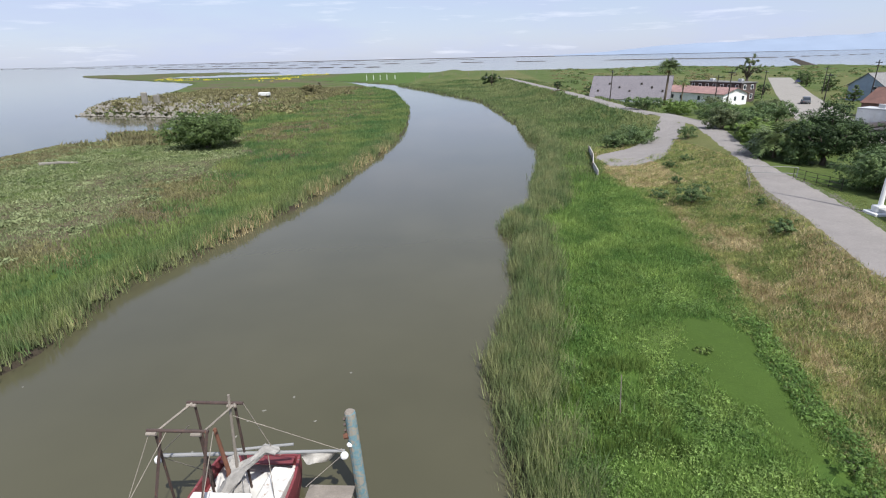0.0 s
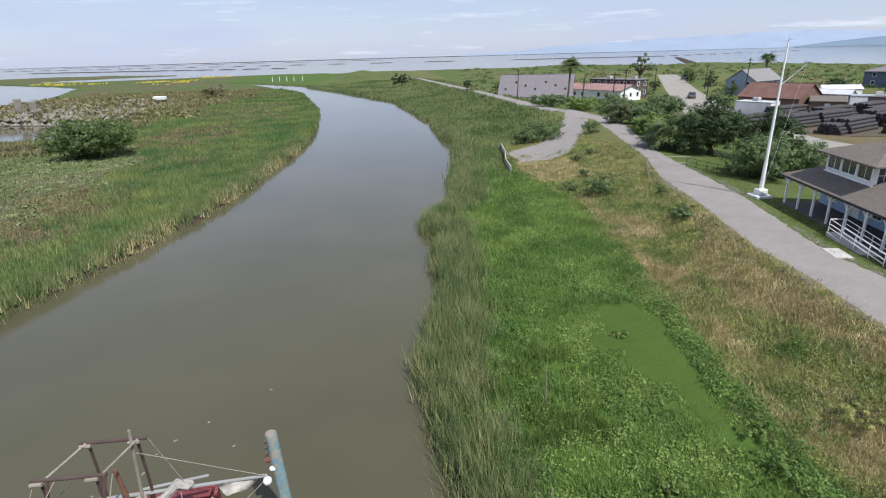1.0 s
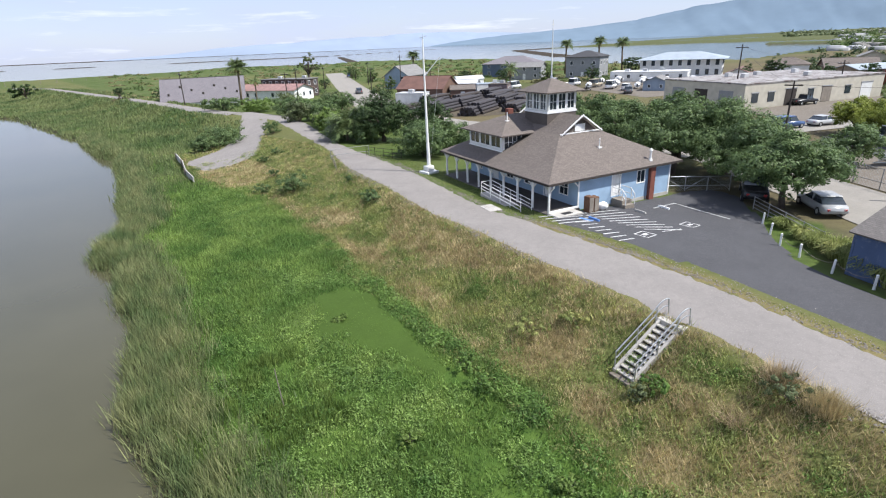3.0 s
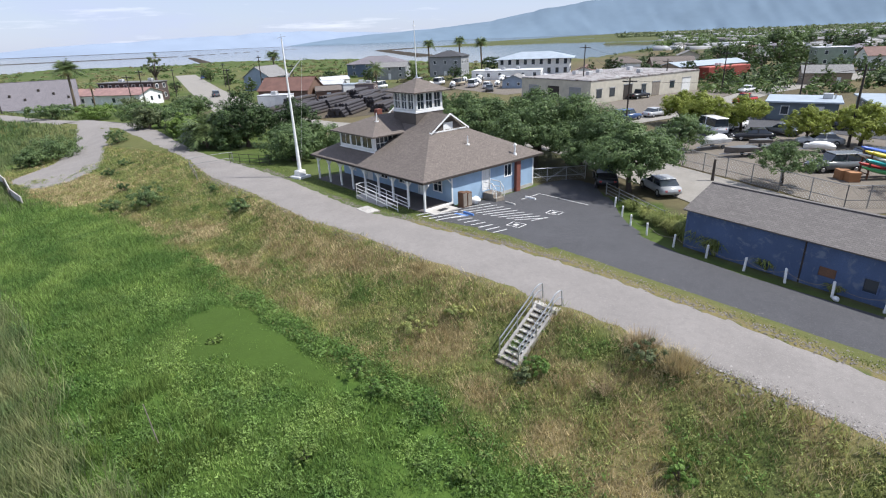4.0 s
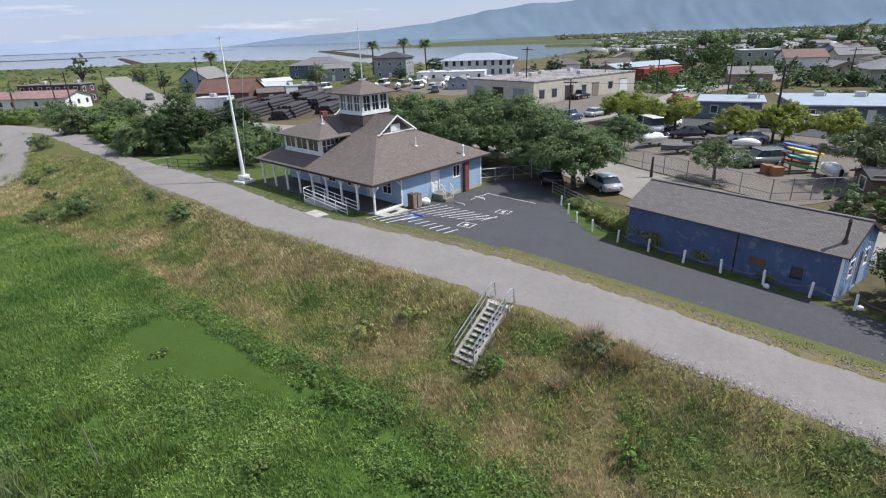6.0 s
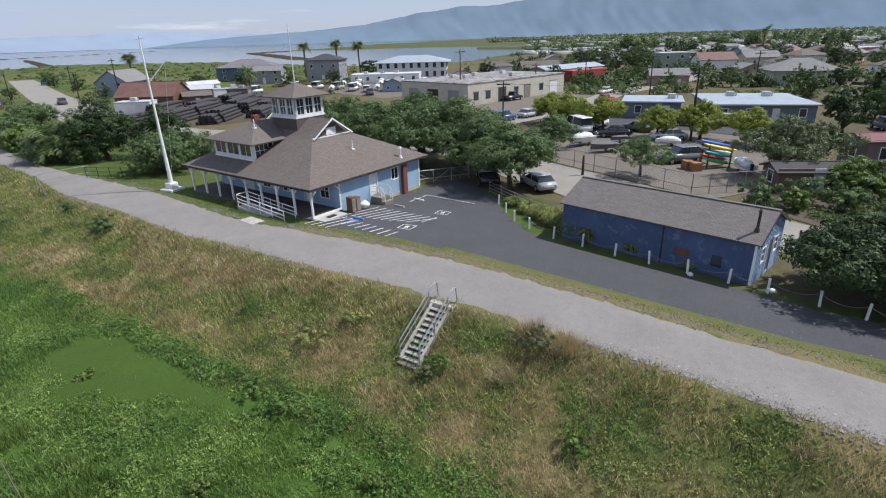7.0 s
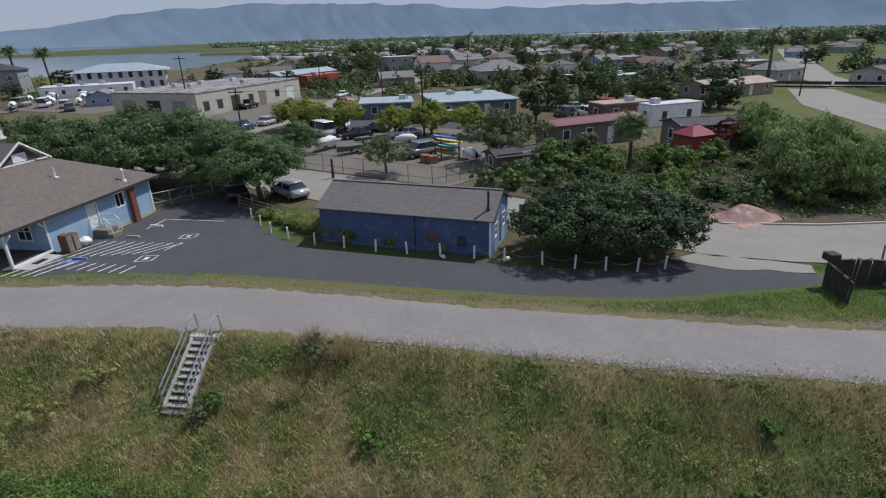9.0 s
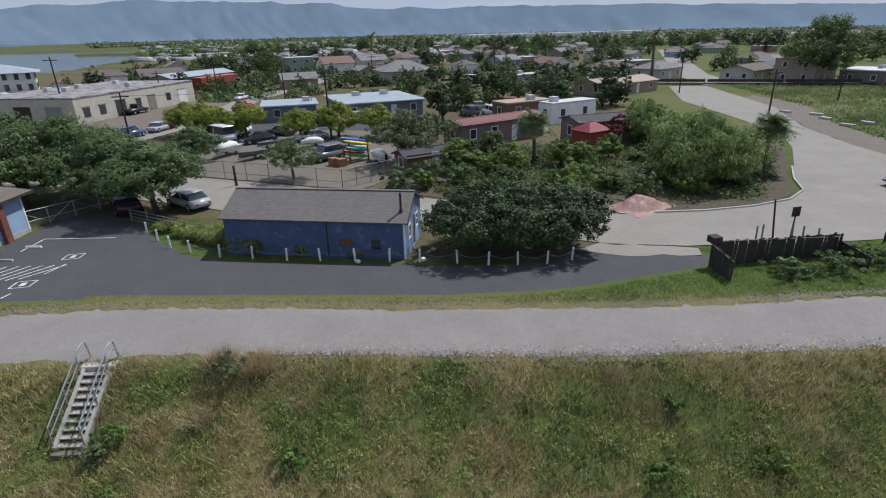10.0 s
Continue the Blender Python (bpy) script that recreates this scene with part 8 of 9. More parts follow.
for yy in (-6.0, 0.0, 6.0):
    part("roller_door", box(bmesh.new(), -17.56, yy - 1.6, 0.05, -17.48, yy + 1.6, 3.0, None, 0.01), M["dark_wood"] if yy == 0 else W_["grey"], depot)
house("cottage", 178, 47, -60, 12, 8, 3.2, "dark cottage with a brown gable roof", W_["brown"], R_["brown"], "gable", 2.2, 0.4, 1, 3)
house("red_container", 168, 30, -28, 16, 3.2, 3.0, "red painted shipping container", W_["red"], paint(0.42, 0.1, 0.07, 0.6), "flat", 0, 0.0, 1, 0, False, "container")
house("long_shed", 170, 36, -28, 26, 7, 3.6, "long shed with a pale metal roof", W_["tan"], R_["metal"], "gable", 1.0, 0.4, 1, 4)
house("grey_office", 97.2, 6.0, -86, 8.5, 8.5, 2.5, "low blue grey office with a flat pale roof", W_["teal"], R_["metal"], "flat", 0, 1.6, 1, 3)
house("grey_office", 99.5, -8.5, -80, 14, 15, 2.5, "low blue grey office with a flat pale roof", W_["teal"], R_["metal"], "flat", 0, 1.6, 1, 5)
house("trailer_home", 66.8, -21.5, -68, 13.5, 4, 2.9, "dark red roofed trailer home with white windows", W_["mauve"], R_["red"], "gable", 0.4, 0.3, 1, 5, category="trailer home")
house("trailer_home", 62.5, -35.5, -85, 11.5, 4.4, 2.9, "low trailer home with a dark roof", W_["mauve"], R_["dark"], "gable", 0.5, 0.3, 1, 4, category="trailer home")
house("trailer_home", 78.5, -37, -72, 9, 3, 2.9, "white box trailer beside the trailer homes", W_["white"], R_["white"], "flat", 0, 0.1, 1, 3, False, "trailer home")
house("trailer_home", 84, -31.5, -72, 9, 4, 2.6, "trailer home with a flat brown roof", W_["brown"], R_["tan"], "flat", 0, 0.3, 1, 3, False, "trailer home")
house("tan_house", 112, -64, -66, 19, 8, 2.5, "long low house with a tan sheet roof", W_["tan"], R_["tan"], "gable", 0.9, 0.4, 1, 5)
house("long_trailer", 131, -51, -66, 13, 4, 3.2, "long grey trailer with a white roof", W_["grey"], R_["white"], "flat", 0, 0.2, 1, 5, False, "trailer home")
house("garden_shed", 53.6, -10.2, -72, 6.5, 3, 1.9, "low garden shed with a dark roof", W_["brown"], R_["dark"], "gable", 0.5, 0.3, 1, 2, category="shed")
house("hip_house", 160, -23, -80, 14, 11, 3.6, "cream house with a wide grey hip roof", W_["cream"], R_["grey"], "hip", 2.6, 0.8, 1, 4)
house("white_house", 221, 9, -70, 10, 8, 5.6, "tall white flat roofed house", W_["green"], R_["white"], "flat", 0, 0.2, 2, 3)
house("gabled_house", 219, -5, -70, 12, 9, 3.4, "white house with a red brown gable roof", M["white"], R_["tile"], "gable", 2.4, 0.5, 1, 3)
house("two_storey_house", 117, -118.5, -62, 16, 9, 5.6, "two storey tan stucco house with a flat roof", W_["tan"], R_["tan"], "flat", 0, 0.4, 2, 4)
house("low_house", 124.5, -108, -62, 13, 8, 3.0, "low pale house with a dark roof", W_["cream"], R_["brown"], "gable", 1.2, 0.5, 1, 4)
house("low_house", 108, -128, -62, 13, 9, 3.0, "low mauve house with a pale roof", W_["mauve"], R_["white"], "flat", 0, 0.5, 1, 4)
for i, (x, y, w) in enumerate(((140, -92, 12), (152, -84, 13), (135, -128, 14), (152, -140, 13), (170, -150, 14))):
    house("low_house", x, y, -62, w, 8, 3.0, "low grey roofed house along the far road", W_[("cream", "grey", "tan", "white", "blue")[i]], R_[("grey", "brown", "slate", "grey", "brown")[i]], "hip", 1.8, 0.5, 1, 4)
house("red_tent", 58.8, -31.0, -70, 3.4, 2.8, 2.2, "red canvas canopy tent in the garden", W_["red"], paint(0.2, 0.02, 0.035, 0.7), "hip", 0.9, 0.2, 1, 0, False, "tent")

# the quarters beyond: many houses along streets, each its own
rnd = random.Random(31)
STYLES = [("cream", "grey", "gable"), ("white", "brown", "hip"), ("tan", "grey", "gable"), ("grey", "slate", "hip"), ("blue", "grey", "gable"), ("white", "tile", "gable"), ("green", "brown", "hip"), ("pink", "white", "flat")]
protos = []
for i, (a, b, k) in enumerate(STYLES):
    protos.append(house("far_house", 236 + 12 * i, -20 - 16 * (i % 4), -70 + 20 * (i % 3), 12, 9, 3.4, "far %s house among trees" % a, W_[a], R_[b], k, 2.0 if k != "flat" else 0, 0.5, 1, 3))
spots = []
for _ in range(900):
    az, dist = math.radians(rnd.uniform(60, 139)), rnd.uniform(150, 620)
    x, y = dist * math.sin(az), dist * math.cos(az)
    if y > 90 - 0.12 * x or (az > math.radians(125) and dist < 300) or (-150 < y + 0.62 * (x - 120) + 88 < 14 and dist < 260 and az > math.radians(118)):
        continue
    if inside(np.array([x]), np.array([y]), LAND)[0] < 12 or any((x - p) ** 2 + (y - q) ** 2 < 15 ** 2 for p, q in spots):
        continue
    if any((x - o.location.x) ** 2 + (y - o.location.y) ** 2 < 20 ** 2 for o in bpy.data.objects if o.parent is None and o.get("category") in ("house", "trailer home", "container")):
        continue
    spots.append((x, y))
    if len(spots) >= 85:
        break
for i, (x, y) in enumerate(spots):
    copy_thing(protos[i % 8], pose(x, y, gz(x, y), 0, 0, -70 + 90 * rnd.choice((0, 1)) + rnd.uniform(-8, 8)) @ Matrix.Scale(rnd.uniform(0.62, 0.92), 4))
far_trees = [tree(at(92 + 9 * i, -52 + 8 * (i % 3)), "green tree between the houses", 7.5, 7.5, ("dark_leaf", "mid_leaf", "oak", "dark_leaf", "mid_leaf")[i], 400 + i, 1700, 0.52, 0.1, "town_tree", 10, round_=0.95, group="town trees") for i in range(5)]
n_t = 0
for _ in range(5000):
    az, dist = math.radians(rnd.uniform(57, 141)), 100 + 640 * rnd.random() ** 1.35
    x, y = dist * math.sin(az), dist * math.cos(az)
    if y > 70 - 0.05 * x or any((x - p) ** 2 + (y - q) ** 2 < 8.5 ** 2 for p, q in spots) or inside(np.array([x]), np.array([y]), LAND)[0] < 8:
        continue
    if inside(np.array([x]), np.array([y]), STREET_A)[0] > -2 or (az > math.radians(121) and dist < 190) or (dist < 150 and az < math.radians(98)):
        continue
    if any((x - o.location.x) ** 2 + (y - o.location.y) ** 2 < 9 ** 2 for o in bpy.data.objects if o.parent is None and o.get("category") in ("house", "trailer home", "container")):
        continue
    copy_thing(rnd.choice(far_trees), at(x, y, rnd.uniform(0, 360), 0, rnd.uniform(0.45, 0.85) * (1 if dist < 220 else 1.35 if dist < 340 else 1.8)))
    n_t += 1
    if n_t >= 300:
        break
for x, y, s in ((183.7, 50.8, 0.95), (218.9, 23, 1.5), (204.7, 29.8, 1.2), (210, 18, 1.1), (150, -8, 0.7), (143, 6, 0.6), (146, 60, 0.8), (170, 62, 0.9), (140, 118, 0.8), (150, 108, 0.7), (172, 108, 1.0), (158, 138, 0.7), (130, 128, 0.8), (128, 145, 0.7),
                (100, 150, 0.6), (114, 170, 0.7), (118, 190, 0.7), (96, 135, 0.6), (92, 180, 0.5), (125, 215, 0.7), (133, 232, 0.7), (58, 185, 0.7), (30, 200, 0.5), (40, 190, 0.6), (75, 195, 0.5), (86, 205, 0.5)):
    copy_thing(rnd.choice(far_trees), at(x, y, rnd.uniform(0, 360), 0, s))


# ---------------------------------------------------------------- the scrap yard behind the clubhouse
M["black_pipe"] = surface("weathered black pipe", (0.055, 0.05, 0.055), 0.7, 0.4, 0.8, 9)


def pipe_stack(x, y, turn, rows, L, seed):
    s = thing("pipe_stack", pose(x, y, gz(x, y), 0, 0, turn), "dark stack of old dredge pipes", "pipe stack", "pipe stacks")
    r = random.Random(seed)
    d = 0.62
    for k in range(rows):
        for i in range(rows + 3 - k):
            yy, o = (i - (rows + 2 - k) / 2) * d, r.uniform(-0.4, 0.4)
            part("pipe", rod(bmesh.new(), (-L / 2 + o, yy, d / 2 + k * d * 0.87), (L / 2 + o, yy, d / 2 + k * d * 0.87), d / 2, d / 2, 8), M["black_pipe"] if r.random() < 0.75 else M["dark_wood"], s)


for i, (x, y, a, n) in enumerate(((69.5, 86, 20, 4), (75, 80, 25, 4), (81, 76, 25, 3), (78.5, 89, 20, 4), (86, 84, 25, 4), (73, 94, 30, 3), (84, 95, 20, 4), (93, 92.5, 20, 4), (92, 84, 25, 3), (100, 95, 20, 3), (66, 92, 25, 3), (78, 99, 20, 4), (88, 89, 28, 4), (96, 87, 20, 3), (97, 100, 25, 4), (72, 79, 28, 3), (90, 99, 22, 3))):
    pipe_stack(x, y, a, n, 9.0, i)
for i, (x, y, w, d, h, c, r) in enumerate(((76, 105, 7, 4, 2.5, "white", "white"), (90, 103, 6, 5, 2.6, "brown", "brown"), (86, 116, 8, 3, 2.6, "tan", "white"), (104, 118, 8, 4, 2.7, "grey", "white"), (106, 110, 7, 4, 2.4, "white", "metal"), (118, 132, 9, 4, 2.6, "white", "white"), (103, 103, 5, 4, 2.6, "mauve", "brown"))):
    house("yard_cabin", x, y, -60 + 20 * (i % 3), w, d, h, "small %s yard cabin among the stacks" % c, W_[c], R_[r], "gable" if i % 2 else "flat", 0.9, 0.2, 1, 2, category="cabin")


# ---------------------------------------------------------------- poles and wires
def utility_pole(x, y, h, arm=True, turn=0.0):
    p = thing("utility_pole", pose(x, y, gz(x, y), 0, 0, turn), "dark wooden utility pole with crossarm" if arm else "plain dark wooden pole", "utility pole", "utility poles")
    part("pole", rod(bmesh.new(), (0, 0, -0.3), (0.02 * h, 0, h), 0.15, 0.1, 8), M["dark_wood"], p)
    if arm:
        a = part("crossarm", box(bmesh.new(), -0.07 + 0.02 * h, -1.1, h - 0.65, 0.07 + 0.02 * h, 1.1, h - 0.5), M["dark_wood"], p)
        for yy in (-0.95, -0.4, 0.4, 0.95):
            part("insulator", rod(bmesh.new(), (0.02 * h, yy, h - 0.5), (0.02 * h, yy, h - 0.33), 0.05, 0.03, 6), M["metal"], a)
    return p


POLES = [(82.1, 27.2, 6.6), (111.7, 46.9, 10.7), (74.0, -0.5, 8.8), (72.4, -68.4, 7.0), (105.4, -75.4, 7.0), (83.6, -93.5, 5.0), (93.1, 134.2, 10.8), (93.0, 150.6, 7.4), (128.5, 34.5, 7), (155.7, -13.6, 8), (52.2, 8.9, 2.0), (60, 140, 8), (84, 165, 8), (140, 25, 8), (118, 8, 7), (190, -60, 9), (110, 180, 8), (101, 130, 8), (36.8, 151, 8), (62.6, 139, 9)]
for i, (x, y, h) in enumerate(POLES):
    utility_pole(x, y, h, h > 4, 20 * i % 60)


def wire(a, b, sag):
    p = [Vector(a).lerp(Vector(b), i / 10) - Vector((0, 0, sag * (1 - (i / 5 - 1) ** 2))) for i in range(11)]
    w = thing("overhead_wire", pose(0, 0, 0), "thin black overhead wire between the poles", "wire", "overhead wires")
    part("cable", pipe(bmesh.new(), p, 0.02, 3), M["black"], w)


for (x0, y0, h0), (x1, y1, h1) in ((POLES[0], POLES[1]), (POLES[0], POLES[2]), (POLES[6], POLES[7]), (POLES[8], POLES[1]), (POLES[4], POLES[9])):
    wire((x0, y0, gz(x0, y0) + h0 - 0.4), (x1, y1, gz(x1, y1) + h1 - 0.4), 0.8)
# far road, railway bank and field bits
patch_mesh("far_road", [(75, 33), (89, 28.8), (102, 23), (133, 19.4), (160, 9), (200, -2), (199, -8), (158, 3), (131, 13.5), (100, 17.5), (86, 23.5), (73, 29)], 0.08, M["street"], "pale asphalt road past the warehouse", "road", 4.0)
patch_mesh("far_road", [(118, -90.5), (150, -104), (204, -138), (330, -215), (326, -224), (200, -146), (146, -113), (115, -99)], 0.1, M["street"], "pale wide road running to the horizon", "road", 5.0)
patch_mesh("depot_apron", [(101.2, 40.8), (133.6, 29), (133, 19.8), (102, 23.4), (90, 29)], 0.06, M["dirt"], "worn pale apron before the warehouse", "pavement", 3.0, 0.4)
patch_mesh("railway_bank", [(93, -140), (123, -84), (152, -30), (155, -31), (126, -86), (97, -141)], 0.5, M["dirt"], "low gravel railway bank beside the field", "railway", 4.0)
patch_mesh("lot_pavement", [(66, 19), (80, 22), (92, 16), (98, 9), (94, 0), (88, -8), (79, -7), (84, 4)], 0.09, M["asphalt"], "dark asphalt yard under the yellow trees", "pavement", 2.5)
for i, (x, y, a) in enumerate(((74, -73, 10), (66.4, -72.9, 0), (60.6, -70.5, 20), (61.3, -74.7, 5), (70, -75, 30))):
    b = thing("concrete_block", pose(x, y, gz(x, y), 0, 0, a), "fallen pale concrete block at the field's edge", "block", "concrete blocks")
    part("block", box(bmesh.new(), -0.9, -0.35, 0, 0.9, 0.35, 0.4, None, 0.05), M["concrete"], b)
# dark boarding added to stand in for the shadow band along the railway
for i in range(7):
    a, b = Vector((96.2, -138.5)).lerp(Vector((152.5, -32.0)), i / 7), Vector((96.2, -138.5)).lerp(Vector((152.5, -32.0)), (i + 0.97) / 7)
    t = b - a
    f_ = thing("railway_fence", pose(a.x, a.y, gz(a.x, a.y) + 0.45, 0, 0, math.degrees(math.atan2(t.y, t.x))), "low dark boards drawn for the shadow band along the railway", "fence", "railway fences")
    part("board", box(bmesh.new(), 0, -0.04, 0.1, t.length, 0.04, 0.75, None, 0.01), M["black_pipe"], f_)
    for k in range(6):
        part("post", box(bmesh.new(), t.length * k / 6, -0.07, -0.5, t.length * k / 6 + 0.14, 0.07, 0.95, None, 0.01), M["dark_wood"], f_)
# kerb round the cul-de-sac
KERB = [(34.8, -21.5), (33.7, -28), (33.7, -32.5), (34.4, -36.5), (36.3, -39.6), (39.6, -41.8), (43.5, -45.3)]
for i, (a, b) in enumerate(zip(KERB, KERB[1:])):
    t = Vector(b) - Vector(a)
    k = part("kerb", box(bmesh.new(), 0, -0.08, -0.1, t.length + 0.02, 0.08, 0.17, pose(a[0], a[1], gz(*a), 0, 0, math.degrees(math.atan2(t.y, t.x))), 0.02), M["concrete"])
    tagged(k, "pale concrete kerb round the cul-de-sac", "kerb", kind="structure")


# ---------------------------------------------------------------- mountains and the far shore
def ridge(name, dist, prof, material, seed, label, rough=0.10, base=1.0):
    az = np.arange(prof[0][0], prof[-1][0], 0.25)
    el = np.interp(az, [p[0] for p in prof], [p[1] for p in prof])
    rows = 14
    co = []
    for k in range(rows):
        t = k / (rows - 1)
        wig = (fnoise(az * 1.2, np.full(len(az), t * 9.0), 5.0, seed) - 0.5)
        spur = fnoise(az * 1.7 + 4 * t, np.full(len(az), 3.0 + t * 2.0), 2.2, seed + 9) - 0.5
        r = dist * (0.90 + 0.10 * t) + (0.2 * wig + spur * (1 - t)) * dist * 0.017
        top = np.tan(np.radians(el * (1 + rough * (fnoise(az, 0 * az, 3.0, seed) - 0.5) * 2))) * dist
        z = base + top * t ** 1.15 * (1 + 0.05 * wig * (1 - t))
        co.append(np.stack([r * np.sin(np.radians(az)), r * np.cos(np.radians(az)), z], -1))
    n = len(az)
    i, j = np.meshgrid(np.arange(rows - 1), np.arange(n - 1), indexing="ij")
    f = np.stack([i * n + j, i * n + j + 1, (i + 1) * n + j + 1, (i + 1) * n + j], -1).reshape(-1, 4)
    ob = sheet(name, np.concatenate(co), f[:, ::-1], material)
    tagged(ob, label, "mountain", kind="structure")


# the haze of distance is put into the base colour of both ranges
hill = surface("hillside with painted blue haze", (0.148, 0.200, 0.255), 1.0, 0.12, 0.0035, 0.012, bump=0.0, spec=0.0)
hill2 = surface("far hillside with painted blue haze", (0.25, 0.302, 0.385), 1.0, 0.12, 0.0012, 0.005, bump=0.0, spec=0.0)
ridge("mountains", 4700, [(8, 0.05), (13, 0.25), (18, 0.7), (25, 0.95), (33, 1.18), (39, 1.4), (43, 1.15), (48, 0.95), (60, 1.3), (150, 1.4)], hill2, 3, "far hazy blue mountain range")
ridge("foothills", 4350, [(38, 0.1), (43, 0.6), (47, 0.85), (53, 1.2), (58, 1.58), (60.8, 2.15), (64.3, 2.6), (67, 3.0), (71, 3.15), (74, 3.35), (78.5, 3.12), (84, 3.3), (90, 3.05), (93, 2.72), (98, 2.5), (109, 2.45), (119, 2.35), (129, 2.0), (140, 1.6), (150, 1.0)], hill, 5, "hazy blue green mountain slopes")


def far_band(name, n, az0, az1, r0, r1, size, mats, label, seed, taper=0.55):
    """Far buildings or groves too small to pick apart: low blocks strewn along the plain."""
    g = np.random.default_rng(seed)
    a, r = np.radians(g.uniform(az0, az1, n)), g.uniform(r0, r1, n)
    x, y = r * np.sin(a), r * np.cos(a)
    k = inside(x, y, LAND) > 5
    x, y = x[k], y[k]
    n = len(x)
    z = ground_z(x, y)
    w, d, h = (g.uniform(*size[0], n), g.uniform(*size[1], n), g.uniform(*size[2], n))
    t = g.uniform(0, np.pi, n)
    c, s = np.cos(t), np.sin(t)
    ring = np.array([(-1, -1), (1, -1), (1, 1), (-1, 1)]) / 2
    co = []
    for zz, sh in ((-0.5, 1.0), (0.72, 0.96 if taper < 0.7 else 1.0), (1.0, taper)):
        px, py = ring[:, 0][None] * w[:, None] * sh, ring[:, 1][None] * d[:, None] * (0.06 if sh >= 0.7 and zz == 1.0 else sh)
        co.append(np.stack([x[:, None] + px * c[:, None] - py * s[:, None], y[:, None] + px * s[:, None] + py * c[:, None], np.repeat((z + h * zz)[:, None], 4, 1)], -1))
    co = np.concatenate(co, 1).reshape(-1, 3)
    q = [(0, 1, 5, 4), (1, 2, 6, 5), (2, 3, 7, 6), (3, 0, 4, 7), (4, 5, 9, 8), (5, 6, 10, 9), (6, 7, 11, 10), (7, 4, 8, 11), (8, 9, 10, 11)]
    f = (np.arange(n)[:, None, None] * 12 + np.array(q)[None]).reshape(-1, 4)
    tagged(sheet(name, co, f, mats, False), label, "distant town", kind="stuff")


TOWN_COLS = spotted("far town walls and roofs", [(0.24, 0.225, 0.2), (0.17, 0.16, 0.15), (0.12, 0.115, 0.11), (0.28, 0.28, 0.28), (0.16, 0.12, 0.1), (0.19, 0.185, 0.18), (0.34, 0.34, 0.34)])
far_band("distant_houses", 1300, 74, 142, 560, 2200, ((8, 18), (5, 9), (2.4, 3.8)), TOWN_COLS, "distant houses and trailers on the plain", 3, 0.75)


def grove(name, n, az0, az1, r0, r1, w, h, mat, label, per=30, size=1.6, water=6):
    """Tree crowns and shrubs between far houses, too many to pick apart."""
    a, r = np.radians(rng.uniform(az0, az1, n)), r0 + (r1 - r0) * rng.uniform(0, 1, n) ** 1.5
    x, y = r * np.sin(a), r * np.cos(a)
    k = (inside(x, y, LAND) > water) & (inside(x, y, STREET_A) < -3)
    x, y = x[k], y[k]
    for o in bpy.data.objects:
        if o.parent is None and o.get("category") in ("house", "trailer home", "container"):
            d = np.hypot(x - o.location.x, y - o.location.y) > 8
            x, y = x[d], y[d]
    mounds(name, x, y, w * rng.uniform(0.7, 1.4, len(x)), h * rng.uniform(0.6, 1.4, len(x)), M[mat], label, per, size)


grove("distant_groves", 1500, 74, 142, 480, 1300, 9.0, 6.5, "mid_leaf", "distant groves between the houses", 40, 1.9)
grove("distant_groves", 1300, 70, 142, 1200, 3200, 16.0, 7.0, "grey_leaf", "distant hazy groves on the plain", 24, 4.5)
grove("town_shrubs", 380, 78, 122, 130, 480, 4.2, 2.4, "mid_leaf", "shrubs and hedges between the houses", 70, 0.75)
grove("town_shrubs", 380, 72, 122, 150, 480, 5.0, 3.2, "dark_leaf", "dark shrubs and low trees between the houses", 80, 0.8)
far_band("distant_mobile_homes", 90, 74, 104, 380, 520, ((8, 14), (4, 5), (1.8, 2.4)), spotted("far trailer roofs", [(0.42, 0.42, 0.43), (0.3, 0.3, 0.3), (0.2, 0.19, 0.18), (0.5, 0.5, 0.5)]), "distant rows of white roofed mobile homes", 6, 0.9)
grove("shore_scrub", 520, 8, 62, 185, 540, 4.5, 1.1, "mid_leaf", "low scrub along the pond shore", 40, 0.8)
grove("shore_scrub", 420, 8, 62, 185, 540, 5.5, 0.9, "salt_plant", "low brown scrub along the pond shore", 40, 0.8)
for i, (x, y, w) in enumerate(((1010, -330, 200), (1110, -520, 200), (1190, -700, 120))):
    h = thing("long_warehouse", pose(x, y, gz(x, y), 0, 0, -62), "long low white warehouse on the horizon", "warehouse", "horizon warehouses")
    part("body", box(bmesh.new(), -w / 2, -20, 0, w / 2, 20, 9, None, 0.3), M["white"], h)


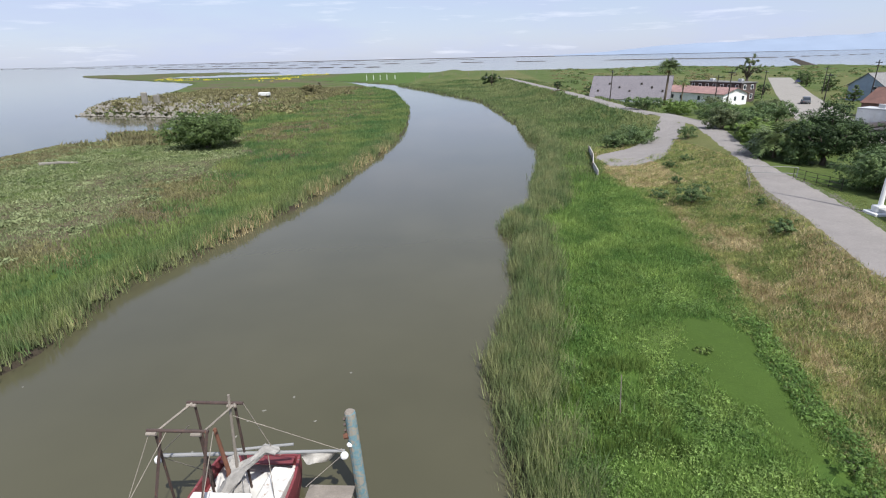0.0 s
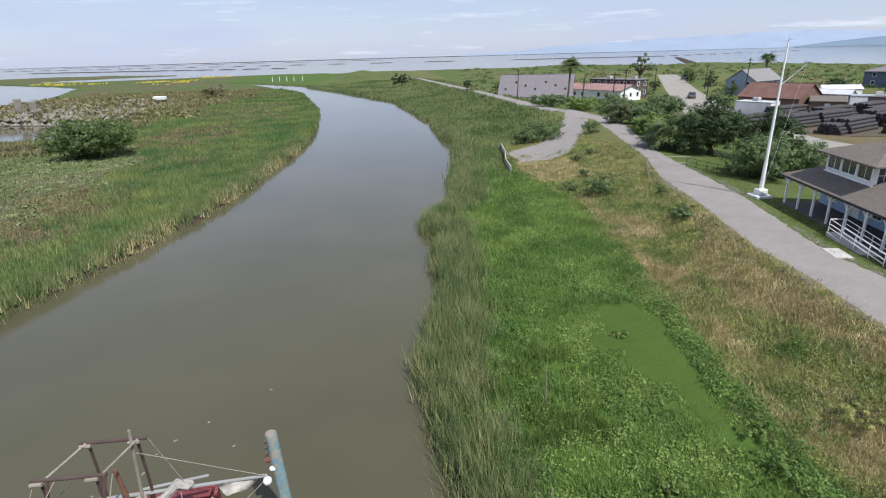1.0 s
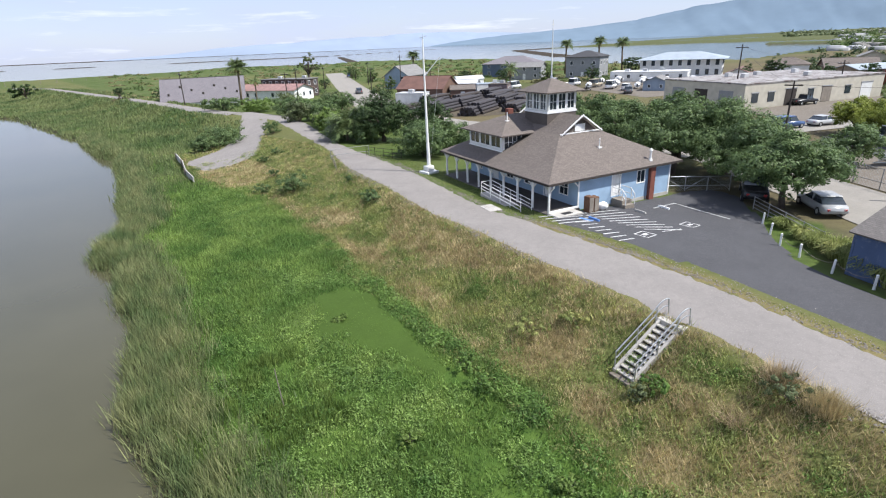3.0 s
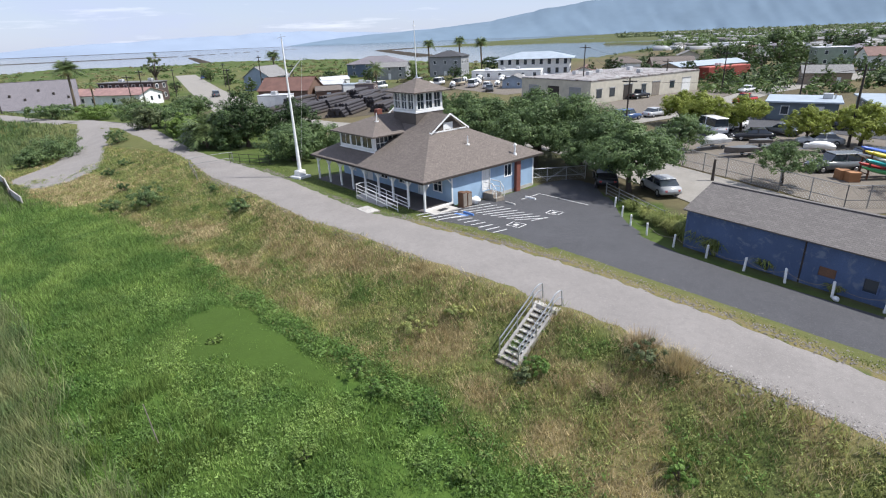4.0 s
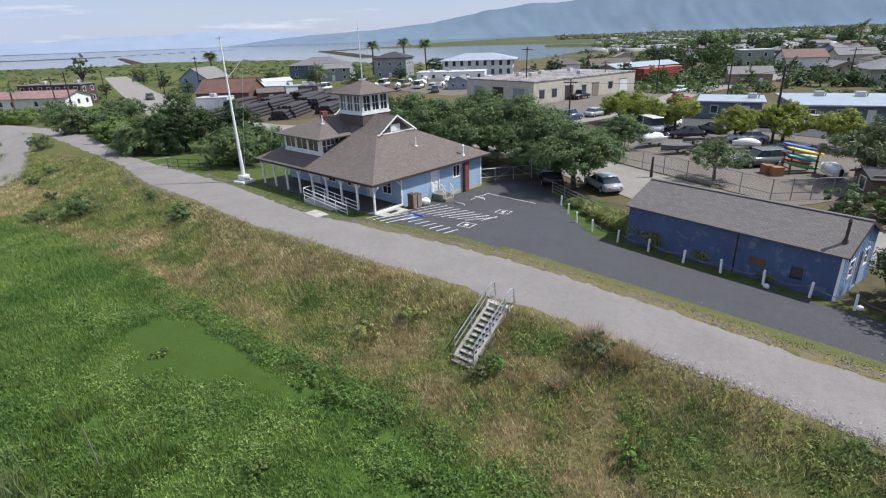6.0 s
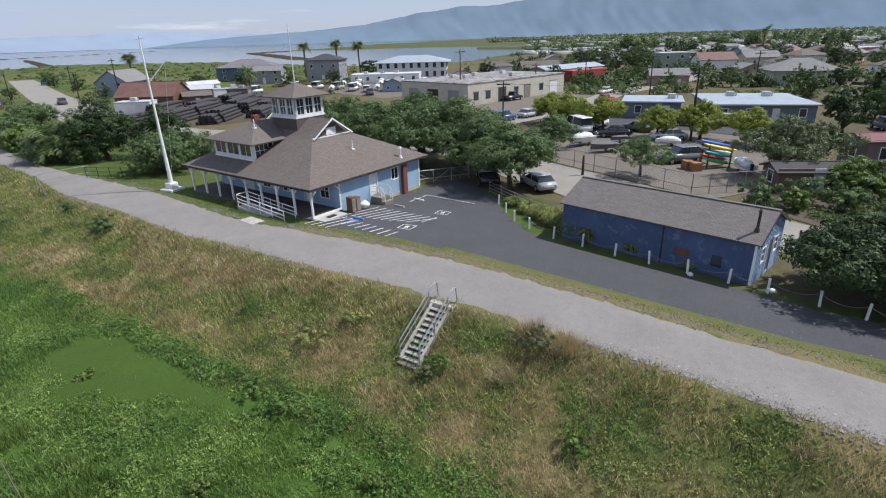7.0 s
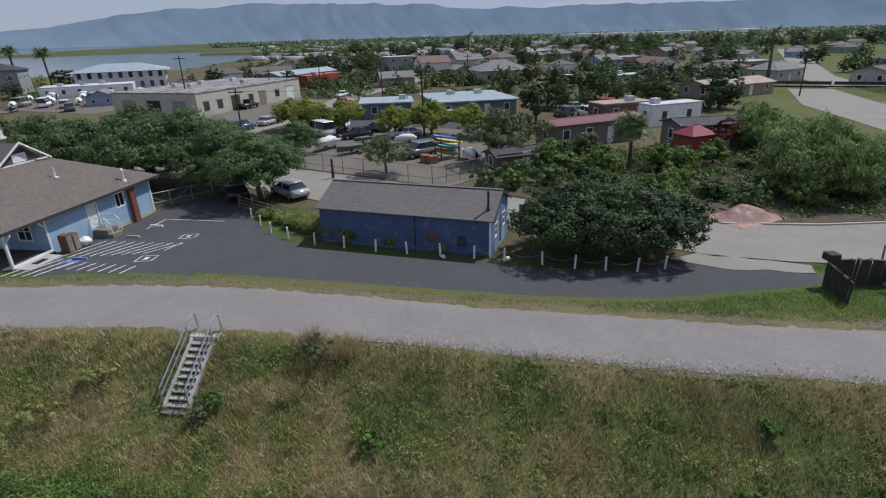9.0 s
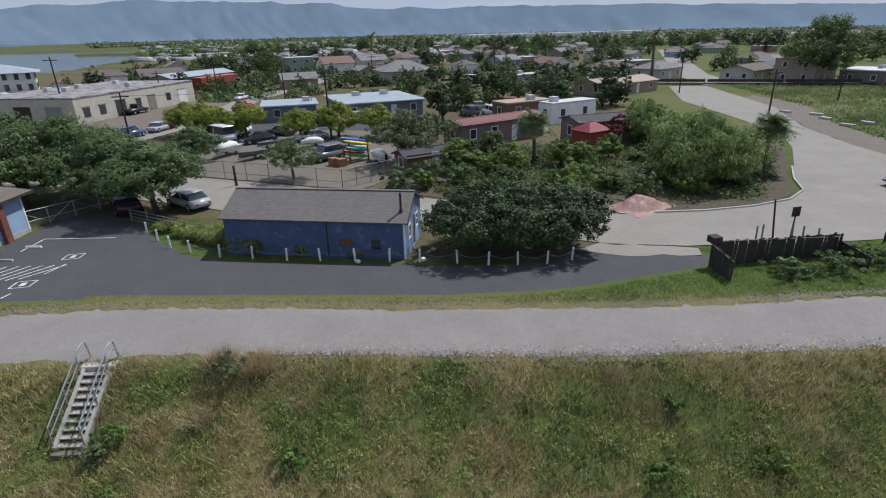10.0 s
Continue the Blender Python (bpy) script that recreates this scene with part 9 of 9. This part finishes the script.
# ---------------------------------------------------------------- the fishing boat, its berth and the marsh island's bits
def fishing_boat():
    b = thing("fishing_boat", pose(-8.55, 9.2, 0), "worn maroon and white fishing boat with a rusty stern gantry", "boat")
    # hull: stern to the north, bow to the south
    maroon, cream = surface("maroon hull paint", (0.19, 0.04, 0.045), 0.6, 0.3, 1.5, 15, worn=(0.3, 0.2, 0.17), wear=0.06), surface("dirty white boat paint", (0.62, 0.6, 0.56), 0.6, 0.25, 1.2, 14, worn=(0.3, 0.22, 0.16), wear=0.08)

    def ring(y, w, z0, z1):
        return [(-w, y, z1), (-w * 0.94, y, (z0 + z1) / 2), (-w * 0.6, y, z0), (w * 0.6, y, z0), (w * 0.94, y, (z0 + z1) / 2), (w, y, z1)]

    part("hull", loft(bmesh.new(), [ring(6.6, 1.55, -0.5, 1.0), ring(5.5, 1.75, -0.6, 1.0), ring(0, 1.9, -0.7, 1.1), ring(-3, 1.3, -0.6, 1.45), ring(-5, 0.15, -0.3, 1.9)]), maroon, b)
    part("deck", box(bmesh.new(), -1.5, -3.0, 1.0, 1.5, 6.5, 1.06), cream, b)
    for s in (-1, 1):
        part("bulwark", solid(bmesh.new(), [(s * 1.55, 6.6, 1.0), (s * 1.75, 5.4, 1.0), (s * 1.9, 0, 1.05), (s * 1.55, 6.6, 1.55), (s * 1.75, 5.4, 1.55), (s * 1.9, 0, 1.6), (s * 1.45, 6.6, 1.0), (s * 1.65, 5.4, 1.0), (s * 1.8, 0, 1.05), (s * 1.45, 6.6, 1.55), (s * 1.65, 5.4, 1.55), (s * 1.8, 0, 1.6)],
             [(0, 1, 4, 3), (1, 2, 5, 4), (6, 9, 10, 7), (7, 10, 11, 8), (3, 4, 10, 9), (4, 5, 11, 10), (0, 3, 9, 6), (2, 8, 11, 5)]), maroon, b)
    part("transom", box(bmesh.new(), -1.45, 6.5, 1.0, 1.45, 6.62, 1.55), maroon, b)
    house_ = part("wheelhouse", box(bmesh.new(), -1.0, 1.0, 1.06, 1.0, 3.6, 2.6, None, 0.05), cream, b)
    for x in (-0.6, 0.15):
        part("window", box(bmesh.new(), x, 3.6, 1.9, x + 0.5, 3.62, 2.35), M["glass"], house_)
    part("hatch", box(bmesh.new(), 0.35, 4.0, 1.06, 1.2, 5.9, 1.62, pose(0, 0, 0, 0, 0, -4), 0.05), cream, b)
    part("thwart", box(bmesh.new(), -1.4, 6.0, 1.5, 1.4, 6.45, 1.58, None, 0.02), maroon, b)
    part("cable_bundle", limb(bmesh.new(), [(-0.5, 3.7, 1.5), (-0.3, 3.95, 1.7), (0.0, 4.1, 1.55), (0.25, 4.3, 1.3)], 0.12, 0.07, 7), M["black"], b)
    part("hatch", box(bmesh.new(), -1.0, 4.2, 1.06, -0.1, 5.4, 1.35, None, 0.04), M["black"], b, "black open hatch")
    # stern gantry: two trestles joined by struts
    for y, z, x0, x1 in ((3.6, 5.0, -2.05, -0.05), (5.05, 5.0, -1.5, 0.45)):
        g = part("gantry", rod(bmesh.new(), (x0, y, z), (x1, y, z), 0.055, 0.055, 8), M["old_steel"], b, "rusty gantry beam")
        for x in (x0 + 0.25, x1 - 0.3):
            part("gantry_leg", rod(bmesh.new(), (x, y, z), (x - 0.1, y + 0.3, 1.06), 0.045, 0.045, 8), M["old_steel"], g)
            part("float", rod(bmesh.new(), (x - 0.22, y - 0.1, z - 0.05), (x + 0.1, y - 0.1, z - 0.05), 0.06, 0.06, 8), M["wood"], g)
    for x in (-1.4, 0.1):
        part("strut", rod(bmesh.new(), (x - 0.3, 3.6, 5.0), (x + 0.1, 5.05, 5.0), 0.035, 0.035, 6), M["wood"], b)
        part("strut", rod(bmesh.new(), (x - 0.2, 3.6, 5.0), (x - 0.4, 2.0, 1.1), 0.05, 0.05, 6), M["old_steel"], b)
        part("stay", rod(bmesh.new(), (x, 3.6, 5.0), (x * 2.2, 0.4, 1.5), 0.015, 0.015, 4), M["wood"], b)
    part("derrick", limb(bmesh.new(), [(-0.35, 4.4, 1.1), (-0.2, 4.5, 2.6), (-0.45, 4.6, 4.3)], 0.1, 0.06), M["rust"], b)
    part("mast", rod(bmesh.new(), (-0.1, 4.75, 1.06), (0.05, 4.95, 5.4), 0.06, 0.045, 8), M["wood"], b)
    # outrigger boom lying across, with its net
    part("boom", rod(bmesh.new(), (-2.95, 5.0, 2.75), (3.65, 5.45, 2.75), 0.075, 0.055, 8), M["dull_zinc"], b, "long pale outrigger boom")
    part("boom", rod(bmesh.new(), (-0.2, 5.2, 2.9), (1.8, 5.5, 2.95), 0.05, 0.05, 8), M["dull_zinc"], b)
    for x, y in ((-2.95, 4.95), (3.65, 5.35)):
        bm = bmesh.new()
        bmesh.ops.create_icosphere(bm, subdivisions=2, radius=0.15, matrix=Matrix.Translation((x, y, 2.62)))
        part("buoy", bm, M["white"], b, smooth=True)
    n, m_ = 14, 5
    co, f = [], []
    for i in range(n):
        t = i / (n - 1)
        for j in range(m_):
            u = j / (m_ - 1)
            sag = 0.1 + 0.42 * math.sin(math.pi * t) ** 0.8
            co.append((1.95 + 1.55 * t, 5.25 + 0.25 * t + 0.25 * math.sin(7 * t + 2 * u) * u, 2.72 - sag * u * (0.8 + 0.3 * math.sin(11 * t))))
    for i in range(n - 1):
        for j in range(m_ - 1):
            f.append((i * m_ + j, i * m_ + j + 1, (i + 1) * m_ + j + 1, (i + 1) * m_ + j))
    net = sheet("net", np.array(co), np.array(f), surface("pale bundled netting", (0.5, 0.47, 0.42), 0.9, 0.4, 6, 40, bump=0.6))
    net.parent = b
    bm = bmesh.new()
    limb(bm, [(-0.6, 3.9, 1.5), (-0.45, 4.1, 1.75), (-0.3, 4.35, 2.0), (-0.1, 4.6, 2.3), (0.2, 4.8, 2.5), (0.55, 5.0, 2.7), (0.9, 5.2, 2.9), (1.3, 5.2, 2.85)], 0.24, 0.1, 9)
    limb(bm, [(-0.3, 5.1, 2.75), (-0.25, 5.0, 2.5), (-0.2, 4.9, 2.2), (-0.1, 4.8, 1.9), (0.0, 4.7, 1.6), (0.1, 4.6, 1.3)], 0.16, 0.26, 9)
    for v in bm.verts:
        v.co += Vector((noise.noise(v.co * 5), noise.noise(v.co * 5 + Vector((3, 1, 2))), noise.noise(v.co * 6))) * 0.2
    part("furled_sail", bm, surface("grey canvas", (0.42, 0.40, 0.37), 0.9, 0.45, 3.0, 12, bump=0.8, dist=0.05), b, "grey white furled canvas")
    for a, c in (((0.45, 5.05, 5.0), (1.15, 5.3, 2.8)), ((0.1, 4.9, 4.6), (3.6, 5.4, 2.8)), ((-2.0, 3.6, 4.9), (-2.6, 0.5, 1.2)), ((0.9, 5.3, 2.8), (1.5, 4.0, 1.5)), ((-2.9, 5.0, 2.8), (-0.9, 4.0, 4.9)), ((-2.9, 5.0, 2.7), (-1.6, 5.6, 1.5)), ((3.6, 5.3, 2.7), (2.4, 4.6, 1.9))):
        part("rigging", rod(bmesh.new(), a, c, 0.014, 0.014, 4), M["wood"], b)
    p = thing("mooring_pile", pose(-4.45, 15.1, 0), "tall mooring pile with faded turquoise paint", "pile")
    turq = surface("faded turquoise pile paint", (0.17, 0.31, 0.35), 0.85, 0.4, 1.5, 12, worn=(0.3, 0.27, 0.22), wear=0.2, bump=0.5)
    part("pile", rod(rod(bmesh.new(), (0, 0, -2), (-0.28, 0.08, 3.95), 0.24, 0.2, 12), (-0.28, 0.08, 3.95), (-0.29, 0.08, 4.0), 0.2, 0.19, 12), turq, p)
    part("pile_top", rod(bmesh.new(), (-0.29, 0.08, 4.0), (-0.29, 0.08, 4.05), 0.19, 0.15, 12), M["wood"], p)
    part("rope_knot", box(bmesh.new(), -0.46, -0.18, 2.62, -0.24, -0.02, 2.8, None, 0.06), M["trim"], p)
    for z in (3.2, 3.45, 3.7):
        part("chain_link", rod(bmesh.new(), (-0.5, 0.05, z), (-0.46, -0.1, z + 0.16), 0.05, 0.05, 6), M["old_steel"], p)
    part("shackle", rod(bmesh.new(), (-0.55, 0.0, 3.0), (-0.38, 0.0, 3.05), 0.11, 0.11, 8), M["rust"], p)
    d = thing("dock", pose(0, 0, 0), "weathered grey plank dock", "dock")
    for i in range(26):
        y = 14.45 - 0.3 * i
        part("plank", box(bmesh.new(), -6.25, y - 0.29, 1.3, -4.6, y, 1.37 + 0.01 * (i % 3), None, 0.008), M["wood"], d)
    for x in (-6.1, -4.75):
        part("joist", box(bmesh.new(), x - 0.08, 6.5, 1.05, x + 0.08, 14.4, 1.3), M["dark_wood"], d)
        for y in (7.5, 11, 14):
            part("dock_pile", rod(bmesh.new(), (x, y, -1.5), (x, y, 1.2), 0.12, 0.12, 8), M["dark_wood"], d)


fishing_boat()


def rocks():
    g = random.Random(5)
    protos = []
    for i in range(6):
        bm = bmesh.new()
        bmesh.ops.create_icosphere(bm, subdivisions=1, radius=0.5)
        for v in bm.verts:
            v.co = Vector((v.co.x * g.uniform(0.8, 1.5), v.co.y * g.uniform(0.7, 1.2), v.co.z * 0.7)) * (1 + 0.35 * noise.noise(v.co * 3 + Vector((i * 9, 0, 0))))
        me = bpy.data.meshes.new("rock")
        bm.to_mesh(me)
        bm.free()
        me.materials.append(M["rock"])
        protos.append(me)
    heap = thing("rubble_spit", pose(0, 0, 0), "pale rubble heaped on the bay spit", "rubble")
    n = 0
    while n < 280:
        x, y = g.uniform(-140, -72), g.uniform(158, 200)
        d = inside(np.array([x]), np.array([y]), LAND)[0]
        if d < -2 or (d > 4 and g.random() < 0.6):
            continue
        o = new("rock", protos[n % 6])
        o.parent = heap
        s = g.uniform(0.5, 1.9)
        o.matrix_world = pose(x, y, max(gz(x, y), 0) + 0.1 * s, g.uniform(0, 40), g.uniform(0, 40), g.uniform(0, 360)) @ Matrix.Scale(s, 4)
        n += 1
    w = thing("ruined_wall", pose(-107, 173, gz(-107, 173) - 0.3), "two ruined concrete wall stubs on the spit", "ruin")
    part("wall", box(bmesh.new(), -1.6, -0.6, 0, 0.2, 0.6, 4.4, None, 0.2), M["rock"], w)
    part("wall", box(bmesh.new(), 2.5, -0.6, 0, 4.2, 0.6, 3.6, None, 0.2), M["rock"], w)
    t = thing("white_tank", pose(-76.9, 197, gz(-76.9, 197)), "white box tank on legs on the marsh", "tank")
    part("tank", box(bmesh.new(), -1.9, -1.2, 0.8, 1.9, 1.2, 2.0, None, 0.15), M["white"], t)
    for x in (-1.4, 1.4):
        part("leg", box(bmesh.new(), x - 0.25, -1.0, -0.3, x + 0.25, 1.0, 0.8), M["dark_wood"], t)
    l = thing("drift_log", pose(-67.6, 81.5, gz(-67.6, 81.5) + 0.15, 0, 0, 10), "bleached driftwood log on the marsh", "log")
    part("log", limb(bmesh.new(), [(-3, 0, 0), (0, 0.2, 0.1), (3, -0.1, 0)], 0.3, 0.18, 7), M["rock"], l)
    f = thing("floating_dock", pose(-72, 405, 0), "white floating dock with posts in the far slough", "dock")
    part("float", box(bmesh.new(), -9, -1.5, -0.2, 9, 1.5, 0.6, None, 0.1), M["white"], f)
    for x in (-7, -2, 3, 8, 14):
        part("post", rod(bmesh.new(), (x, 0, -1), (x, 0, 4), 0.2, 0.18, 8), M["white"], f)
    for i in range(12):
        x, y = 20 + 9 * i, 378 + 7 * i
        p = thing("marker_post", pose(x - 60, y, max(gz(x - 60, y), 0)), "slim pale post along the far shore", "post", "shore posts")
        part("post", rod(bmesh.new(), (0, 0, -0.5), (0, 0, 2.6), 0.14, 0.12, 6), M["wood"], p)
    for i, (x, y) in enumerate(((-10.9, 19.6), (-7.7, 19.7), (-11, 18.5), (-24, 22), (-6.9, 23.7), (-10.4, 20.4), (-12.5, 17.5), (-9.3, 21.5))):
        k = thing("foam_fleck", pose(x, y, 0.004, 0, 0, 40 * i), "small pale fleck of foam floating on the water", "foam", "foam flecks")
        bm = bmesh.new()
        bmesh.ops.create_icosphere(bm, subdivisions=2, radius=0.05)
        for v in bm.verts:
            v.co = Vector((v.co.x * (1 + 0.6 * (i % 3)), v.co.y * (1 + 0.5 * noise.noise(v.co * 9 + Vector((i, 0, 0)))), v.co.z * 0.12))
        part("foam", bm, paint(0.2, 0.19, 0.16, 0.9), k)
    s = thing("stake", pose(6.2, 19.6, gz(6.2, 19.6)), "thin grey stake standing in the marsh", "stake")
    part("pole", rod(bmesh.new(), (0, 0, -0.2), (-0.1, 0.1, 2.0), 0.03, 0.02, 6), M["wood"], s)


rocks()


def spit_rubble():
    """Small broken stone strewn thickly over the spit, joined."""
    g = np.random.default_rng(41)
    x, y = g.uniform(-140, -72, 2600), g.uniform(156, 202, 2600)
    d = inside(x, y, LAND)
    k = (d > -1) & (g.uniform(0, 1, 2600) < np.where(d < 5, 0.9, 0.35))
    x, y = x[k], y[k]
    n = len(x)
    c = np.stack([x, y, np.maximum(ground_z(x, y), 0) + 0.1], -1)
    dirs = np.array([(1, 0, 0), (-0.5, 0.87, 0), (-0.5, -0.87, 0.1), (0.1, 0, 0.9)])
    co = c[:, None] + dirs[None] * g.uniform(0.35, 1.0, (n, 1, 1)) * g.uniform(0.6, 1.3, (n, 4, 1))
    f = (np.arange(n)[:, None, None] * 4 + np.array([(0, 1, 3), (1, 2, 3), (2, 0, 3)])[None]).reshape(-1, 3)
    tagged(sheet("spit_rubble", co.reshape(-1, 3), f, M["rock"], False), "pale broken rubble strewn over the spit", "rubble", kind="stuff")


spit_rubble()
